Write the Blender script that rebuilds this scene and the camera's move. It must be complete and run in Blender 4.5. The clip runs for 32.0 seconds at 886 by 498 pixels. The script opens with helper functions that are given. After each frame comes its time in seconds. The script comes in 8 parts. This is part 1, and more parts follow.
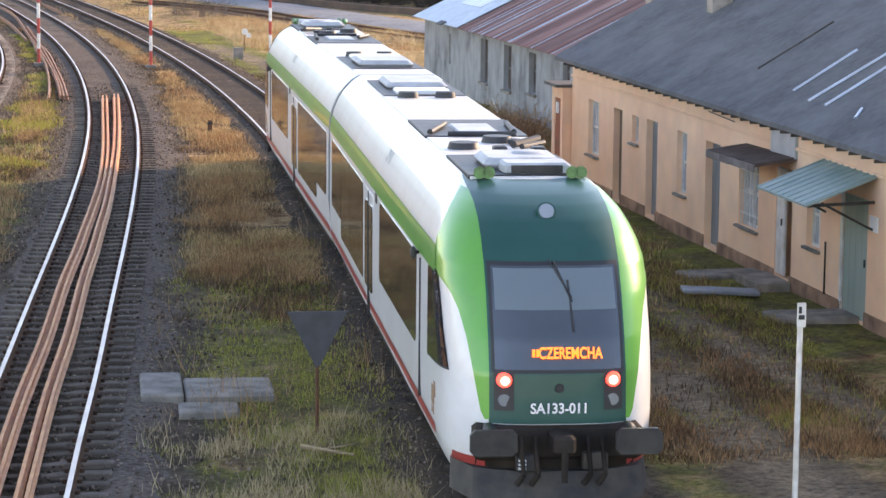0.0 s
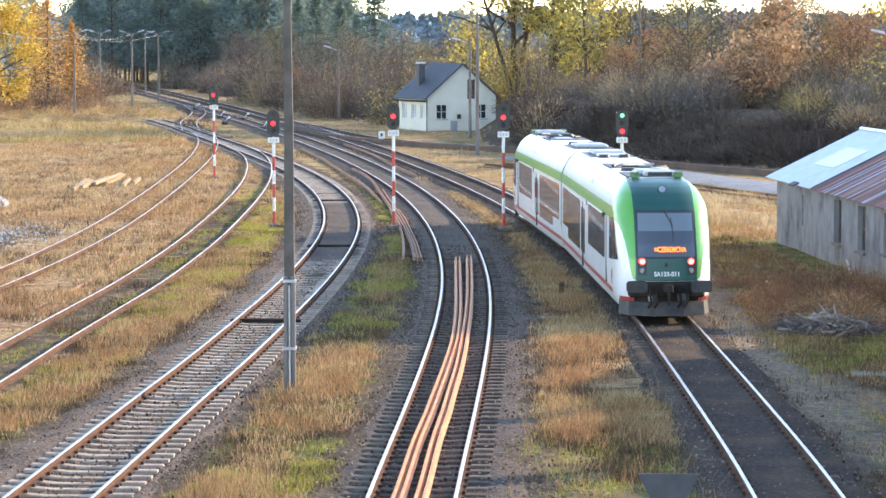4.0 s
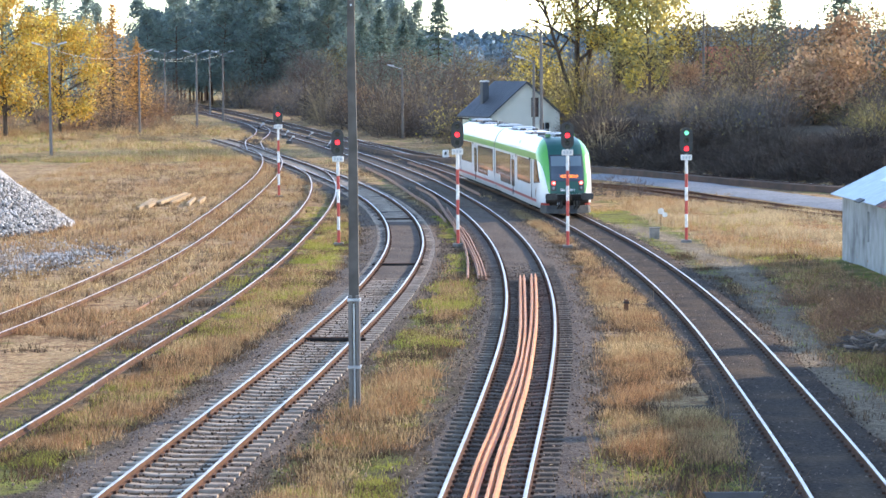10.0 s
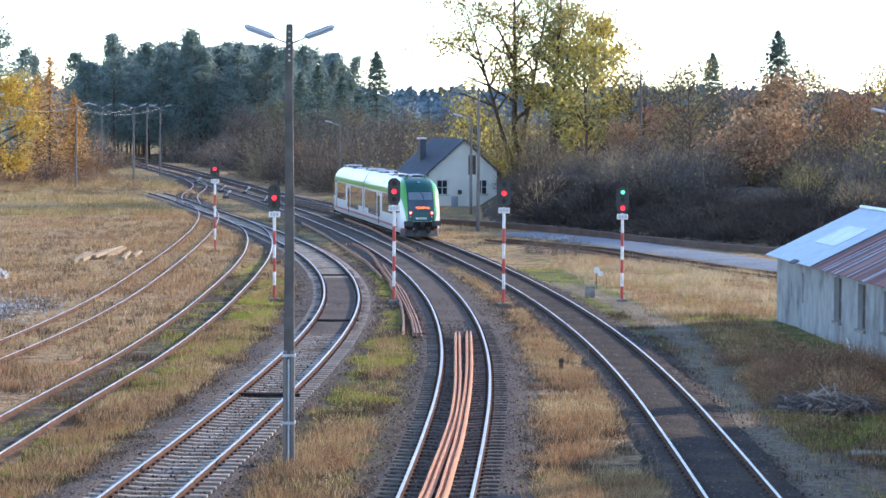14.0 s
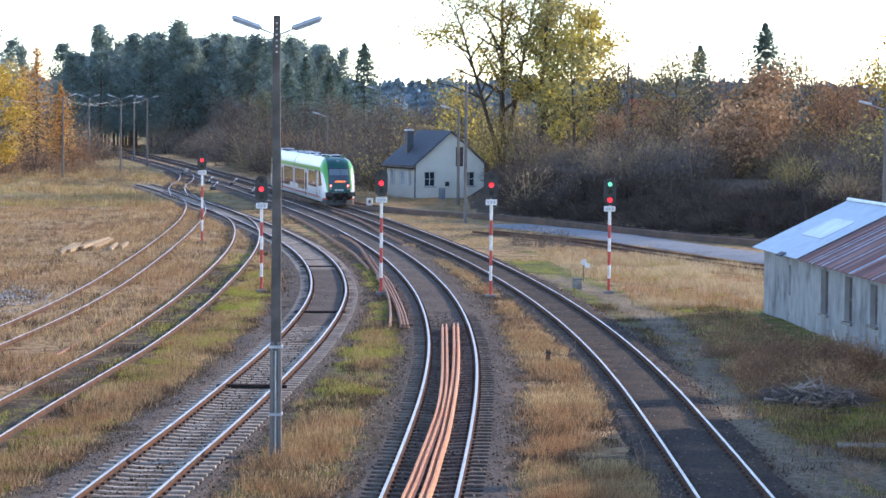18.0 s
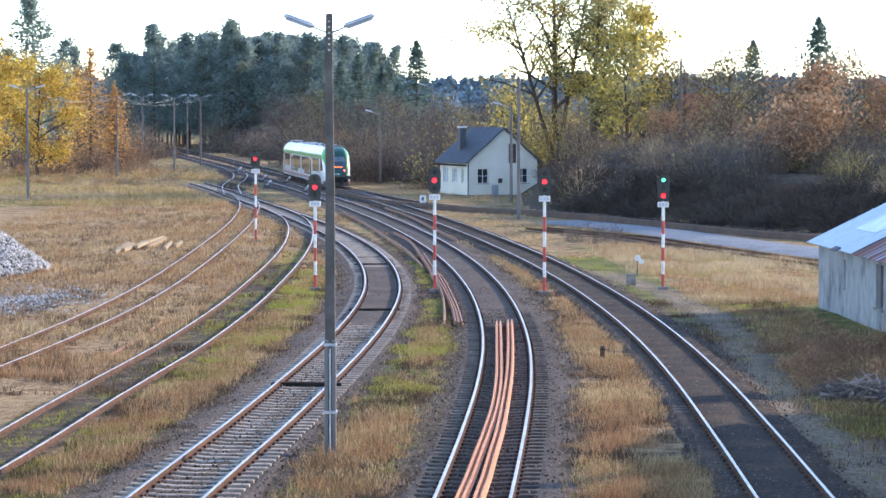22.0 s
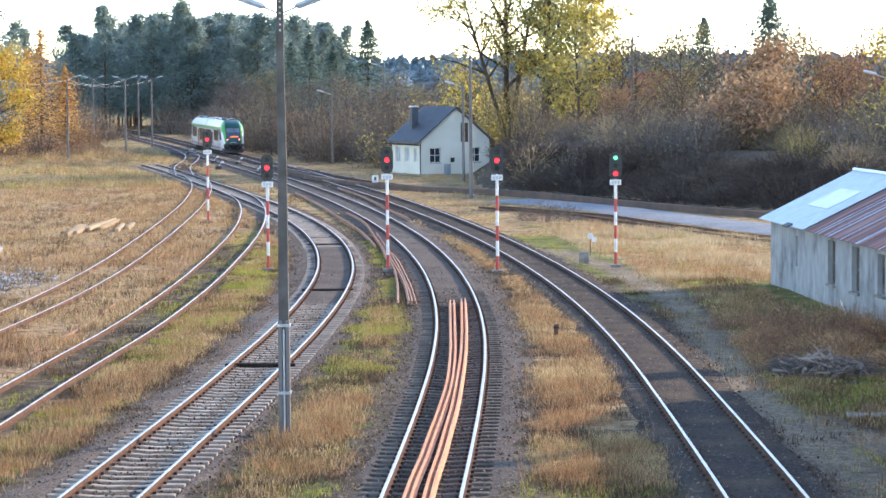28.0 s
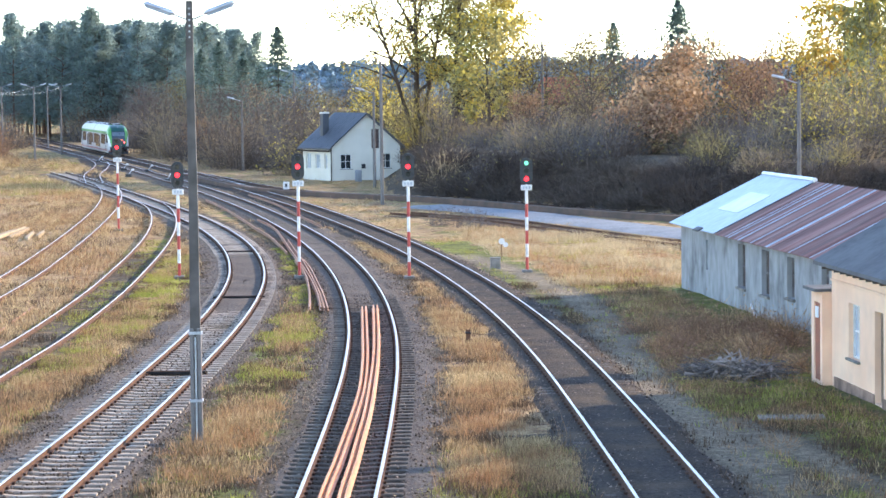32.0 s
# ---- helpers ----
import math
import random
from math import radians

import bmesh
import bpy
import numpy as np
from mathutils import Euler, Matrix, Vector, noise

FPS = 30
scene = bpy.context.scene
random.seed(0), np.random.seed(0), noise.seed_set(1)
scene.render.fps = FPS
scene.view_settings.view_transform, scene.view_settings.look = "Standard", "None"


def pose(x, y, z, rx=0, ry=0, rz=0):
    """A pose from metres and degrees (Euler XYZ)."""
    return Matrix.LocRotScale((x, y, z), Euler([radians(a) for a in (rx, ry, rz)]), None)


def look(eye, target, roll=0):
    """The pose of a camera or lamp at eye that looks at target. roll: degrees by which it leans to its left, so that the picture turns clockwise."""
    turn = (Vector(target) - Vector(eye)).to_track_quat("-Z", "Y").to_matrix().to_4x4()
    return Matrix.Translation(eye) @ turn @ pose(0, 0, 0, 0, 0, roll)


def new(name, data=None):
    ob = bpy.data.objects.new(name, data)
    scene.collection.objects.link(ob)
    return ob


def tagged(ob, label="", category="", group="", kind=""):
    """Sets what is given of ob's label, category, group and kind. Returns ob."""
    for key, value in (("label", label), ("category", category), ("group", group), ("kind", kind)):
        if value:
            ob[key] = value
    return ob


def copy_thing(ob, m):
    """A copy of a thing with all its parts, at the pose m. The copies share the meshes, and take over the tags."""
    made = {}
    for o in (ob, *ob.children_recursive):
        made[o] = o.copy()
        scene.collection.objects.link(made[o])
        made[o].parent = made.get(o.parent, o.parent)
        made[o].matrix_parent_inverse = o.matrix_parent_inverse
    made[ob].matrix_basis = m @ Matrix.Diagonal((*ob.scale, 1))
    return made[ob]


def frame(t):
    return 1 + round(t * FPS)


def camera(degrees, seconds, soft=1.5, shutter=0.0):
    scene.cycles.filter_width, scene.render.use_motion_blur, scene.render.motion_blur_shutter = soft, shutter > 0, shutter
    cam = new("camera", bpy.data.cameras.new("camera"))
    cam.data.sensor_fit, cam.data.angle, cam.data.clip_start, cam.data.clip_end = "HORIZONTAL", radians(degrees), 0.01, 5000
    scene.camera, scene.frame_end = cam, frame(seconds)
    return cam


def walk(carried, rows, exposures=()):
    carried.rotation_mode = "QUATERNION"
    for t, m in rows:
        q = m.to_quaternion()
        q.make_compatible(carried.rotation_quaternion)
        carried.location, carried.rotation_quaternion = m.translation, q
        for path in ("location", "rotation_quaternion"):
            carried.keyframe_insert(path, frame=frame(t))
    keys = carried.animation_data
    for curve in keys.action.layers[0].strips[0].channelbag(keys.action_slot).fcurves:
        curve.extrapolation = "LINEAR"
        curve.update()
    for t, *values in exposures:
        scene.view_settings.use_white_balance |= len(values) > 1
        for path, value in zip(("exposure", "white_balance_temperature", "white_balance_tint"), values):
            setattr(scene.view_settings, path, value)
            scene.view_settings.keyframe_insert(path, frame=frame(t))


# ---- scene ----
EYE_Z = 7.9
cam = camera(19.634, 32.0, soft=1.55, shutter=0.0)


def aim(yaw, pitch, roll):
    """The camera's pose on the footbridge: degrees to the left, up, and of lean."""
    return pose(0, 0, EYE_Z, 90 + pitch, 0, yaw) @ pose(0, 0, 0, 0, 0, roll)


PATH = [
    (0, -7.607, -8.213, 0.597), (0.5, -6.640, -7.763, -0.265), (1, -5.448, -8.132, 0.543), (1.5, -4.343, -6.380, 0.143),
    (2, -4.149, -5.817, -0.541), (2.5, -3.745, -5.559, -0.731), (3, -2.912, -4.741, -0.633), (3.5, -2.259, -4.209, -0.282),
    (4, 0.301, -4.635, -0.133), (4.5, 0.830, -5.559, -0.141), (6.5, 1.489, -4.534, -0.415), (7, 0.701, -4.130, -0.281),
    (7.5, -0.080, -3.865, -0.695), (8, -0.089, -3.344, -0.041), (8.5, 1.368, -4.736, 0.107), (9, 0.471, -3.351, 0.540),
    (9.5, 0.366, -3.236, 0.343), (10, 1.743, -4.217, -0.440), (10.5, -0.120, -3.641, 0.361), (11, 0.756, -3.641, 0.294),
    (11.5, 1.490, -3.240, 0.257), (12, 1.519, -3.232, 0.163), (12.5, 1.320, -3.216, 0.336), (13, 1.010, -3.235, 0.382),
    (13.5, 1.030, -2.956, 0.495), (14, 0.306, -2.948, 0.270), (14.5, 0.006, -2.575, 0.331), (16.5, 0.139, -2.029, 0.522),
    (17, -0.196, -2.768, 0.550), (17.5, -0.119, -2.595, 0.314), (18, 0.018, -3.131, 0.390), (18.5, -0.903, -3.185, 0.754),
    (19, -0.000, -2.650, 0.500), (19.5, 0.458, -2.671, 1.052), (20, 1.191, -3.424, 0.890), (20.5, 2.011, -2.818, 0.635),
    (21, 1.756, -3.064, 0.232), (21.5, 1.737, -3.056, 0.060), (22, 1.217, -3.201, -0.043), (22.5, 0.919, -3.322, -0.399),
    (23, 1.566, -2.809, 0.164), (23.5, 0.796, -2.664, 0.269), (24, 0.610, -3.350, 0.028), (24.5, 0.448, -3.626, -0.318),
    (26.5, 0.854, -4.118, -0.023), (27, 0.434, -4.040, -0.353), (27.5, 0.359, -2.965, 0.101), (28, 0.165, -3.667, -0.476),
    (28.5, 0.466, -3.774, -0.337), (29, 0.922, -3.613, -0.655), (29.5, 0.914, -3.658, -0.788), (30, 0.523, -3.649, -0.706),
    (30.5, 1.739, -3.917, -0.911), (31.0, 0.03, -3.76, -0.45), (31.5, -0.836, -4.603, -0.853), (32, -1.819, -3.553, -0.755),
]
# the clip's own brightness: seconds, stops, white balance
LOOK = [(0.0, 0.6, 8900, 23.0), (1.0, 0.7, 8600, 21.0), (2.0, 0.82, 8000, 18.0), (3.0, 0.92, 7850, 16.0), (4.0, 0.9, 7700, 15.0), (7.0, 0.84, 7250, 15.0), (8.0, 0.7, 7050, 15.0), (10.0, 0.66, 6950, 14.0), (13.0, 0.41, 6450, 15.5),
        (14.5, 0.25, 6300, 16.0), (16.5, -0.17, 6300, 17.0), (17.0, -0.12, 6300, 17.0), (18.0, 0.25, 6500, 18.0), (19.0, 0.1, 6350, 17.0), (20.0, 0.39, 6450, 17.0), (20.5, 0.36, 6450, 17.0), (22.0, 0.44, 6450, 16.5), (23.0, 0.44, 6450, 16.0), (24.0, 0.35, 6400, 16.5), (27.0, 0.72, 7000, 15.0), (30.0, 0.64, 6750, 14.0), (32.0, 0.88, 6850, 14.0)]
walk(cam, [(t, aim(a, b, c)) for t, a, b, c in PATH], exposures=LOOK)

# ---- light ----
SUN_UP, SUN_SIDE = 19.5, 57.0
world = bpy.data.worlds.new("world")
scene.world = world
world.use_nodes = True
_wn = world.node_tree.nodes
_sky = _wn.new("ShaderNodeTexSky")
_sky.sky_type = "NISHITA"
_sky.sun_disc = False
_sky.sun_elevation, _sky.sun_rotation = radians(SUN_UP), radians(SUN_SIDE)
_sky.air_density, _sky.dust_density, _sky.ozone_density = 0.8, 0.1, 2.2
world.node_tree.links.new(_sky.outputs[0], _wn["Background"].inputs["Color"])
_wn["Background"].inputs["Strength"].default_value = 0.42
_sd = bpy.data.lights.new("sun", "SUN")
_sd.energy, _sd.angle, _sd.color = 5.0, radians(0.6), (1.0, 0.89, 0.72)
sun = new("sun", _sd)
_toward = Vector((math.sin(radians(SUN_SIDE)) * math.cos(radians(SUN_UP)), math.cos(radians(SUN_SIDE)) * math.cos(radians(SUN_UP)), math.sin(radians(SUN_UP))))
sun.matrix_world = look(_toward * 400, (0, 0, 0))
# ---- materials ----
def mat(name, color, rough=0.7, metal=0.0, second=None, scale=4.0, low=0.35, high=0.65, fine=None, fine_scale=60.0, fine_mix=0.35,
        bump=0.0, bump_scale=40.0, vary=0.0, island=0.0, through_light=0.0, emit=None, strength=0.0, coat=0.0, spec=0.5, stretch=None, rough2=None):
    """A surface of a base colour, broad stains of a second one, fine grain, relief, and variation from piece to piece."""
    m = bpy.data.materials.new(name)
    m.use_nodes = True
    nt = m.node_tree
    n, link = nt.nodes, nt.links.new
    b = n["Principled BSDF"]
    b.inputs["Roughness"].default_value, b.inputs["Metallic"].default_value = rough, metal
    b.inputs["Coat Weight"].default_value = coat
    b.inputs["Specular IOR Level"].default_value = min(spec, 0.1) if rough >= 0.8 else spec
    geo = n.new("ShaderNodeNewGeometry")
    coord = n.new("ShaderNodeTexCoord")
    src = coord.outputs["Object"]
    if stretch:
        mp = n.new("ShaderNodeMapping")
        mp.inputs["Scale"].default_value = stretch
        link(src, mp.inputs["Vector"])
        src = mp.outputs["Vector"]
    rgb = n.new("ShaderNodeRGB")
    rgb.outputs[0].default_value = (*color, 1)
    out = rgb.outputs[0]

    def blend(a, col, fac, kind="MIX"):
        x = n.new("ShaderNodeMix")
        x.data_type, x.blend_type = "RGBA", kind
        link(a, x.inputs[6])
        if isinstance(col, tuple):
            x.inputs[7].default_value = (*col, 1)
        else:
            link(col, x.inputs[7])
        if isinstance(fac, float):
            x.inputs[0].default_value = fac
        else:
            link(fac, x.inputs[0])
        return x.outputs[2]

    def noise_of(sc, lo, hi, detail=4.0):
        t = n.new("ShaderNodeTexNoise")
        t.inputs["Scale"].default_value, t.inputs["Detail"].default_value = sc, detail
        link(src, t.inputs["Vector"])
        r = n.new("ShaderNodeMapRange")
        r.inputs["From Min"].default_value, r.inputs["From Max"].default_value = lo, hi
        link(t.outputs["Fac"], r.inputs["Value"])
        return r.outputs["Result"]

    if second:
        f1 = noise_of(scale, low, high)
        out = blend(out, second, f1)
        if rough2 is not None:
            r2 = n.new("ShaderNodeMapRange")
            r2.inputs["To Min"].default_value, r2.inputs["To Max"].default_value = rough, rough2
            link(f1, r2.inputs["Value"])
            link(r2.outputs["Result"], b.inputs["Roughness"])
    if fine:
        f = noise_of(fine_scale, 0.35, 0.7, 3.0)
        mul = n.new("ShaderNodeMath")
        mul.operation = "MULTIPLY"
        mul.inputs[1].default_value = fine_mix
        link(f, mul.inputs[0])
        out = blend(out, fine, mul.outputs[0])
    if vary or island:
        if island:
            rnd = geo.outputs["Random Per Island"]
        else:
            rnd = n.new("ShaderNodeObjectInfo").outputs["Random"]
        r = n.new("ShaderNodeMapRange")
        k = vary or island
        r.inputs["To Min"].default_value, r.inputs["To Max"].default_value = 1 - k, 1 + k
        link(rnd, r.inputs["Value"])
        hsv = n.new("ShaderNodeHueSaturation")
        link(r.outputs["Result"], hsv.inputs["Value"])
        link(out, hsv.inputs["Color"])
        out = hsv.outputs["Color"]
    link(out, b.inputs["Base Color"])
    if bump:
        t = n.new("ShaderNodeTexNoise")
        t.inputs["Scale"].default_value, t.inputs["Detail"].default_value = bump_scale, 5.0
        link(src, t.inputs["Vector"])
        bp = n.new("ShaderNodeBump")
        bp.inputs["Strength"].default_value, bp.inputs["Distance"].default_value = 1.0, bump
        link(t.outputs["Fac"], bp.inputs["Height"])
        link(bp.outputs["Normal"], b.inputs["Normal"])
    if through_light:
        tr = n.new("ShaderNodeBsdfTranslucent")
        link(out, tr.inputs["Color"])
        ms = n.new("ShaderNodeMixShader")
        ms.inputs[0].default_value = through_light
        link(b.outputs[0], ms.inputs[1])
        link(tr.outputs[0], ms.inputs[2])
        link(ms.outputs[0], n["Material Output"].inputs["Surface"])
    if emit:
        b.inputs["Emission Color"].default_value = (*emit, 1)
        b.inputs["Emission Strength"].default_value = strength
    return m


M_RAILTOP = mat("polished rail head", (0.66, 0.57, 0.52), 0.4, 0.85, second=(0.52, 0.42, 0.37), scale=1.2)
M_RAILTOP_DULL = mat("dull rail head", (0.7, 0.58, 0.5), 0.45, 0.3, second=(0.5, 0.37, 0.29), scale=1.5)
M_RUST = mat("brown rail rust", (0.15, 0.075, 0.045), 0.85, second=(0.08, 0.046, 0.032), scale=3, fine=(0.2, 0.11, 0.07), bump=0.004, bump_scale=50)
M_ORANGE = mat("orange rust", (0.76, 0.32, 0.11), 0.6, second=(0.58, 0.21, 0.075), scale=2.5, fine=(0.5, 0.26, 0.14), fine_scale=30, bump=0.003)
M_RUSTPALE = mat("dull orange rust", (0.42, 0.2, 0.105), 0.75, second=(0.27, 0.13, 0.08), scale=1.5, fine=(0.3, 0.19, 0.13), fine_scale=20)
M_CONCRETE_SLEEPER = mat("sleeper concrete", (0.52, 0.4, 0.3), 0.85, second=(0.3, 0.22, 0.16), scale=3, fine=(0.46, 0.4, 0.33), vary=0.18, bump=0.004)
M_BROWN_SLEEPER = mat("dirty brown sleeper concrete", (0.17, 0.13, 0.1), 0.9, second=(0.085, 0.066, 0.053), scale=3, fine=(0.28, 0.24, 0.2), vary=0.25, bump=0.004)
M_WOOD_SLEEPER = mat("tarred sleeper wood", (0.09, 0.07, 0.055), 0.85, second=(0.14, 0.11, 0.085), scale=3, fine=(0.06, 0.05, 0.04), vary=0.3, bump=0.006, stretch=(1, 8, 8))
M_CLIP = mat("rusty rail clip", (0.09, 0.05, 0.035), 0.8, island=0.35)
M_BALLAST = mat("brown grey ballast", (0.122, 0.085, 0.061), 0.95, second=(0.062, 0.044, 0.034), scale=0.5, fine=(0.24, 0.2, 0.17), fine_scale=13, fine_mix=0.7, bump=0.06, bump_scale=14)
M_BALLAST_DARK = mat("oily earth ballast", (0.036, 0.027, 0.023), 0.95, second=(0.095, 0.064, 0.038), scale=0.55, low=0.45, high=0.68, fine=(0.17, 0.13, 0.1), fine_scale=11, fine_mix=0.45, bump=0.05, bump_scale=14)
M_STONE = mat("loose ballast stone", (0.19, 0.14, 0.107), 0.9, island=0.75, bump=0.005)
M_GRAVEL = mat("pale gravel", (0.33, 0.31, 0.29), 0.9, island=0.7)
M_ROAD = mat("worn grey road concrete", (0.16, 0.165, 0.175), 0.75, second=(0.11, 0.112, 0.118), scale=0.6, fine=(0.46, 0.45, 0.44), fine_scale=5, bump=0.01)
M_BANK = mat("dark kerb earth", (0.1, 0.075, 0.06), 0.9, second=(0.16, 0.1, 0.075), scale=1.0)
M_WHITE_PAINT = mat("white mast paint", (0.8, 0.78, 0.75), 0.45, second=(0.62, 0.58, 0.53), scale=6)
M_RED_PAINT = mat("red mast paint", (0.55, 0.06, 0.045), 0.45, second=(0.38, 0.05, 0.04), scale=6)
M_BLACK = mat("black signal paint", (0.018, 0.018, 0.02), 0.45, second=(0.035, 0.035, 0.035), scale=8)
M_LENS_OFF = mat("unlit lens", (0.02, 0.03, 0.03), 0.1, coat=0.6)
M_LENS_RED = mat("lit red lens", (0.4, 0.01, 0.01), 0.3, emit=(1.0, 0.02, 0.035), strength=2.4)
M_LENS_GREEN = mat("lit pale green lens", (0.1, 0.4, 0.2), 0.3, emit=(0.15, 1.0, 0.6), strength=0.9)
M_POLE = mat("weathered concrete pole", (0.2, 0.18, 0.165), 0.85, second=(0.12, 0.105, 0.1), scale=2.0, fine=(0.28, 0.26, 0.24), bump=0.004, stretch=(1, 1, 0.3))
M_WOODPOLE = mat("grey wooden pole", (0.15, 0.13, 0.115), 0.85, second=(0.09, 0.08, 0.07), scale=2.0)
M_GALV = mat("galvanised steel", (0.5, 0.53, 0.56), 0.42, 0.7, second=(0.36, 0.38, 0.41), scale=5)
M_LAMP = mat("grey lamp housing", (0.5, 0.53, 0.58), 0.4, 0.2, second=(0.4, 0.42, 0.46), scale=4)
M_SIGNBACK = mat("dark back of a sign", (0.06, 0.065, 0.08), 0.5, second=(0.045, 0.05, 0.06), scale=5)
M_SLAB = mat("weathered concrete slab", (0.3, 0.26, 0.225), 0.9, second=(0.13, 0.115, 0.095), scale=2.5, fine=(0.42, 0.4, 0.37), bump=0.012, bump_scale=20, vary=0.15)
M_TIMBER = mat("bleached timber", (0.5, 0.37, 0.23), 0.8, second=(0.33, 0.23, 0.14), scale=3, vary=0.2, stretch=(1, 1, 6))
M_DEADWOOD = mat("grey dead branches", (0.29, 0.235, 0.2), 0.9, island=0.35)
# ---- mesh helpers ----
class Solid:
    """Gathers plain pieces into one mesh; each face keeps the slot of its material."""

    def __init__(self):
        self.v, self.f, self.s = [], [], []

    def add(self, verts, faces, slot=0):
        k = len(self.v)
        self.v.extend(tuple(p) for p in verts)
        self.f.extend(tuple(i + k for i in q) for q in faces)
        self.s.extend([slot] * len(faces))
        return self

    def box(self, x0, x1, y0, y1, z0, z1, slot=0, c=0.0, m=None):
        """A block; c rounds its edges by a chamfer."""
        if c <= 0:
            vs = [(x, y, z) for z in (z0, z1) for x, y in ((x0, y0), (x1, y0), (x1, y1), (x0, y1))]
            fs = [(3, 2, 1, 0), (4, 5, 6, 7), (0, 1, 5, 4), (1, 2, 6, 5), (2, 3, 7, 6), (3, 0, 4, 7)]
        else:
            c = min(c, 0.45 * abs(x1 - x0), 0.45 * abs(y1 - y0), 0.45 * abs(z1 - z0))
            rings = []
            for z, k in ((z0, c), (z0 + c, 0), (z1 - c, 0), (z1, c)):
                a, b = x0 + k, x1 - k
                d, e = y0 + k, y1 - k
                rings.append([(a + c, d, z), (b - c, d, z), (b, d + c, z), (b, e - c, z), (b - c, e, z), (a + c, e, z), (a, e - c, z), (a, d + c, z)])
            vs = [p for r in rings for p in r]
            fs = [tuple(range(7, -1, -1)), tuple(range(24, 32))]
            for r in range(3):
                fs += [(r * 8 + i, r * 8 + (i + 1) % 8, r * 8 + 8 + (i + 1) % 8, r * 8 + 8 + i) for i in range(8)]
        if m is not None:
            vs = [tuple(m @ Vector(p)) for p in vs]
        return self.add(vs, fs, slot)

    def rod(self, p, q, r0, r1=None, n=8, slot=0, caps=True):
        """A round bar from p to q, tapering from r0 to r1."""
        r1 = r0 if r1 is None else r1
        p, q = Vector(p), Vector(q)
        d = (q - p).normalized()
        a = d.orthogonal().normalized()
        b = d.cross(a)
        ring = [a * math.cos(2 * math.pi * i / n) + b * math.sin(2 * math.pi * i / n) for i in range(n)]
        vs = [p + e * r0 for e in ring] + [q + e * r1 for e in ring]
        fs = [(i, (i + 1) % n, n + (i + 1) % n, n + i) for i in range(n)]
        if caps:
            fs += [tuple(range(n - 1, -1, -1)), tuple(range(n, 2 * n))]
        return self.add(vs, fs, slot)

    def sweep(self, path, profile, slots=None, closed=True, caps=True):
        """Carries a profile of (across, up) along a path of (x, y, z, heading)."""
        k = len(profile)
        vs = []
        for x, y, z, h in path:
            cx, cy = math.cos(h), math.sin(h)
            vs += [(x + a * cy, y - a * cx, z + u) for a, u in profile]
        seg = k if closed else k - 1
        base = len(self.v)
        self.v.extend(vs)
        for r in range(len(path) - 1):
            for i in range(seg):
                j = (i + 1) % k
                self.f.append((base + r * k + i, base + r * k + j, base + (r + 1) * k + j, base + (r + 1) * k + i))
                self.s.append(slots[i] if slots else 0)
        if caps and closed:
            self.f += [tuple(base + i for i in range(k - 1, -1, -1)), tuple(base + (len(path) - 1) * k + i for i in range(k))]
            self.s += [0, 0]
        return self

    def mesh(self, name, *mats, smooth=False):
        me = bpy.data.meshes.new(name)
        me.from_pydata(self.v, [], self.f)
        for m in mats:
            me.materials.append(m)
        if len(mats) > 1:
            me.polygons.foreach_set("material_index", self.s)
        if smooth:
            me.shade_smooth()
            me.set_sharp_from_angle(angle=radians(38))
        me.update()
        return me


def np_mesh(name, verts, faces, *mats, slots=None):
    """A mesh from arrays: verts (n, 3), faces (m, k)."""
    me = bpy.data.meshes.new(name)
    k = faces.shape[1]
    me.vertices.add(len(verts))
    me.vertices.foreach_set("co", np.ascontiguousarray(verts, np.float32).ravel())
    me.loops.add(faces.size)
    me.loops.foreach_set("vertex_index", np.ascontiguousarray(faces, np.int32).ravel())
    me.polygons.add(len(faces))
    me.polygons.foreach_set("loop_start", np.arange(0, faces.size, k, dtype=np.int32))
    if slots is not None:
        me.polygons.foreach_set("material_index", np.ascontiguousarray(slots, np.int32))
    for m in mats:
        me.materials.append(m)
    me.update(calc_edges=True)
    return me


def part(name, solid, material, parent, label="", smooth=False, at=None):
    """One mesh object under a thing or under a part."""
    if isinstance(solid, bpy.types.Mesh):
        me = solid
    else:
        me = solid.mesh(name, *(material if isinstance(material, tuple) else (material,)), smooth=smooth)
    ob = new(name, me)
    ob.parent = parent
    if at is not None:
        ob.matrix_basis = at
    return tagged(ob, label)


def thing(name, label, category, at=None, group="", kind=""):
    """An Empty at a thing's base."""
    ob = new(name)
    ob.empty_display_size = 0.2
    if at is not None:
        ob.matrix_basis = at
    return tagged(ob, label, category, group, kind)


def solo(name, solid, material, label, category, kind="", group="", at=None, smooth=False):
    """A thing or a piece of the setting that is one mesh."""
    me = solid if isinstance(solid, bpy.types.Mesh) else solid.mesh(name, *(material if isinstance(material, tuple) else (material,)), smooth=smooth)
    ob = new(name, me)
    if at is not None:
        ob.matrix_basis = at
    return tagged(ob, label, category, group, kind)


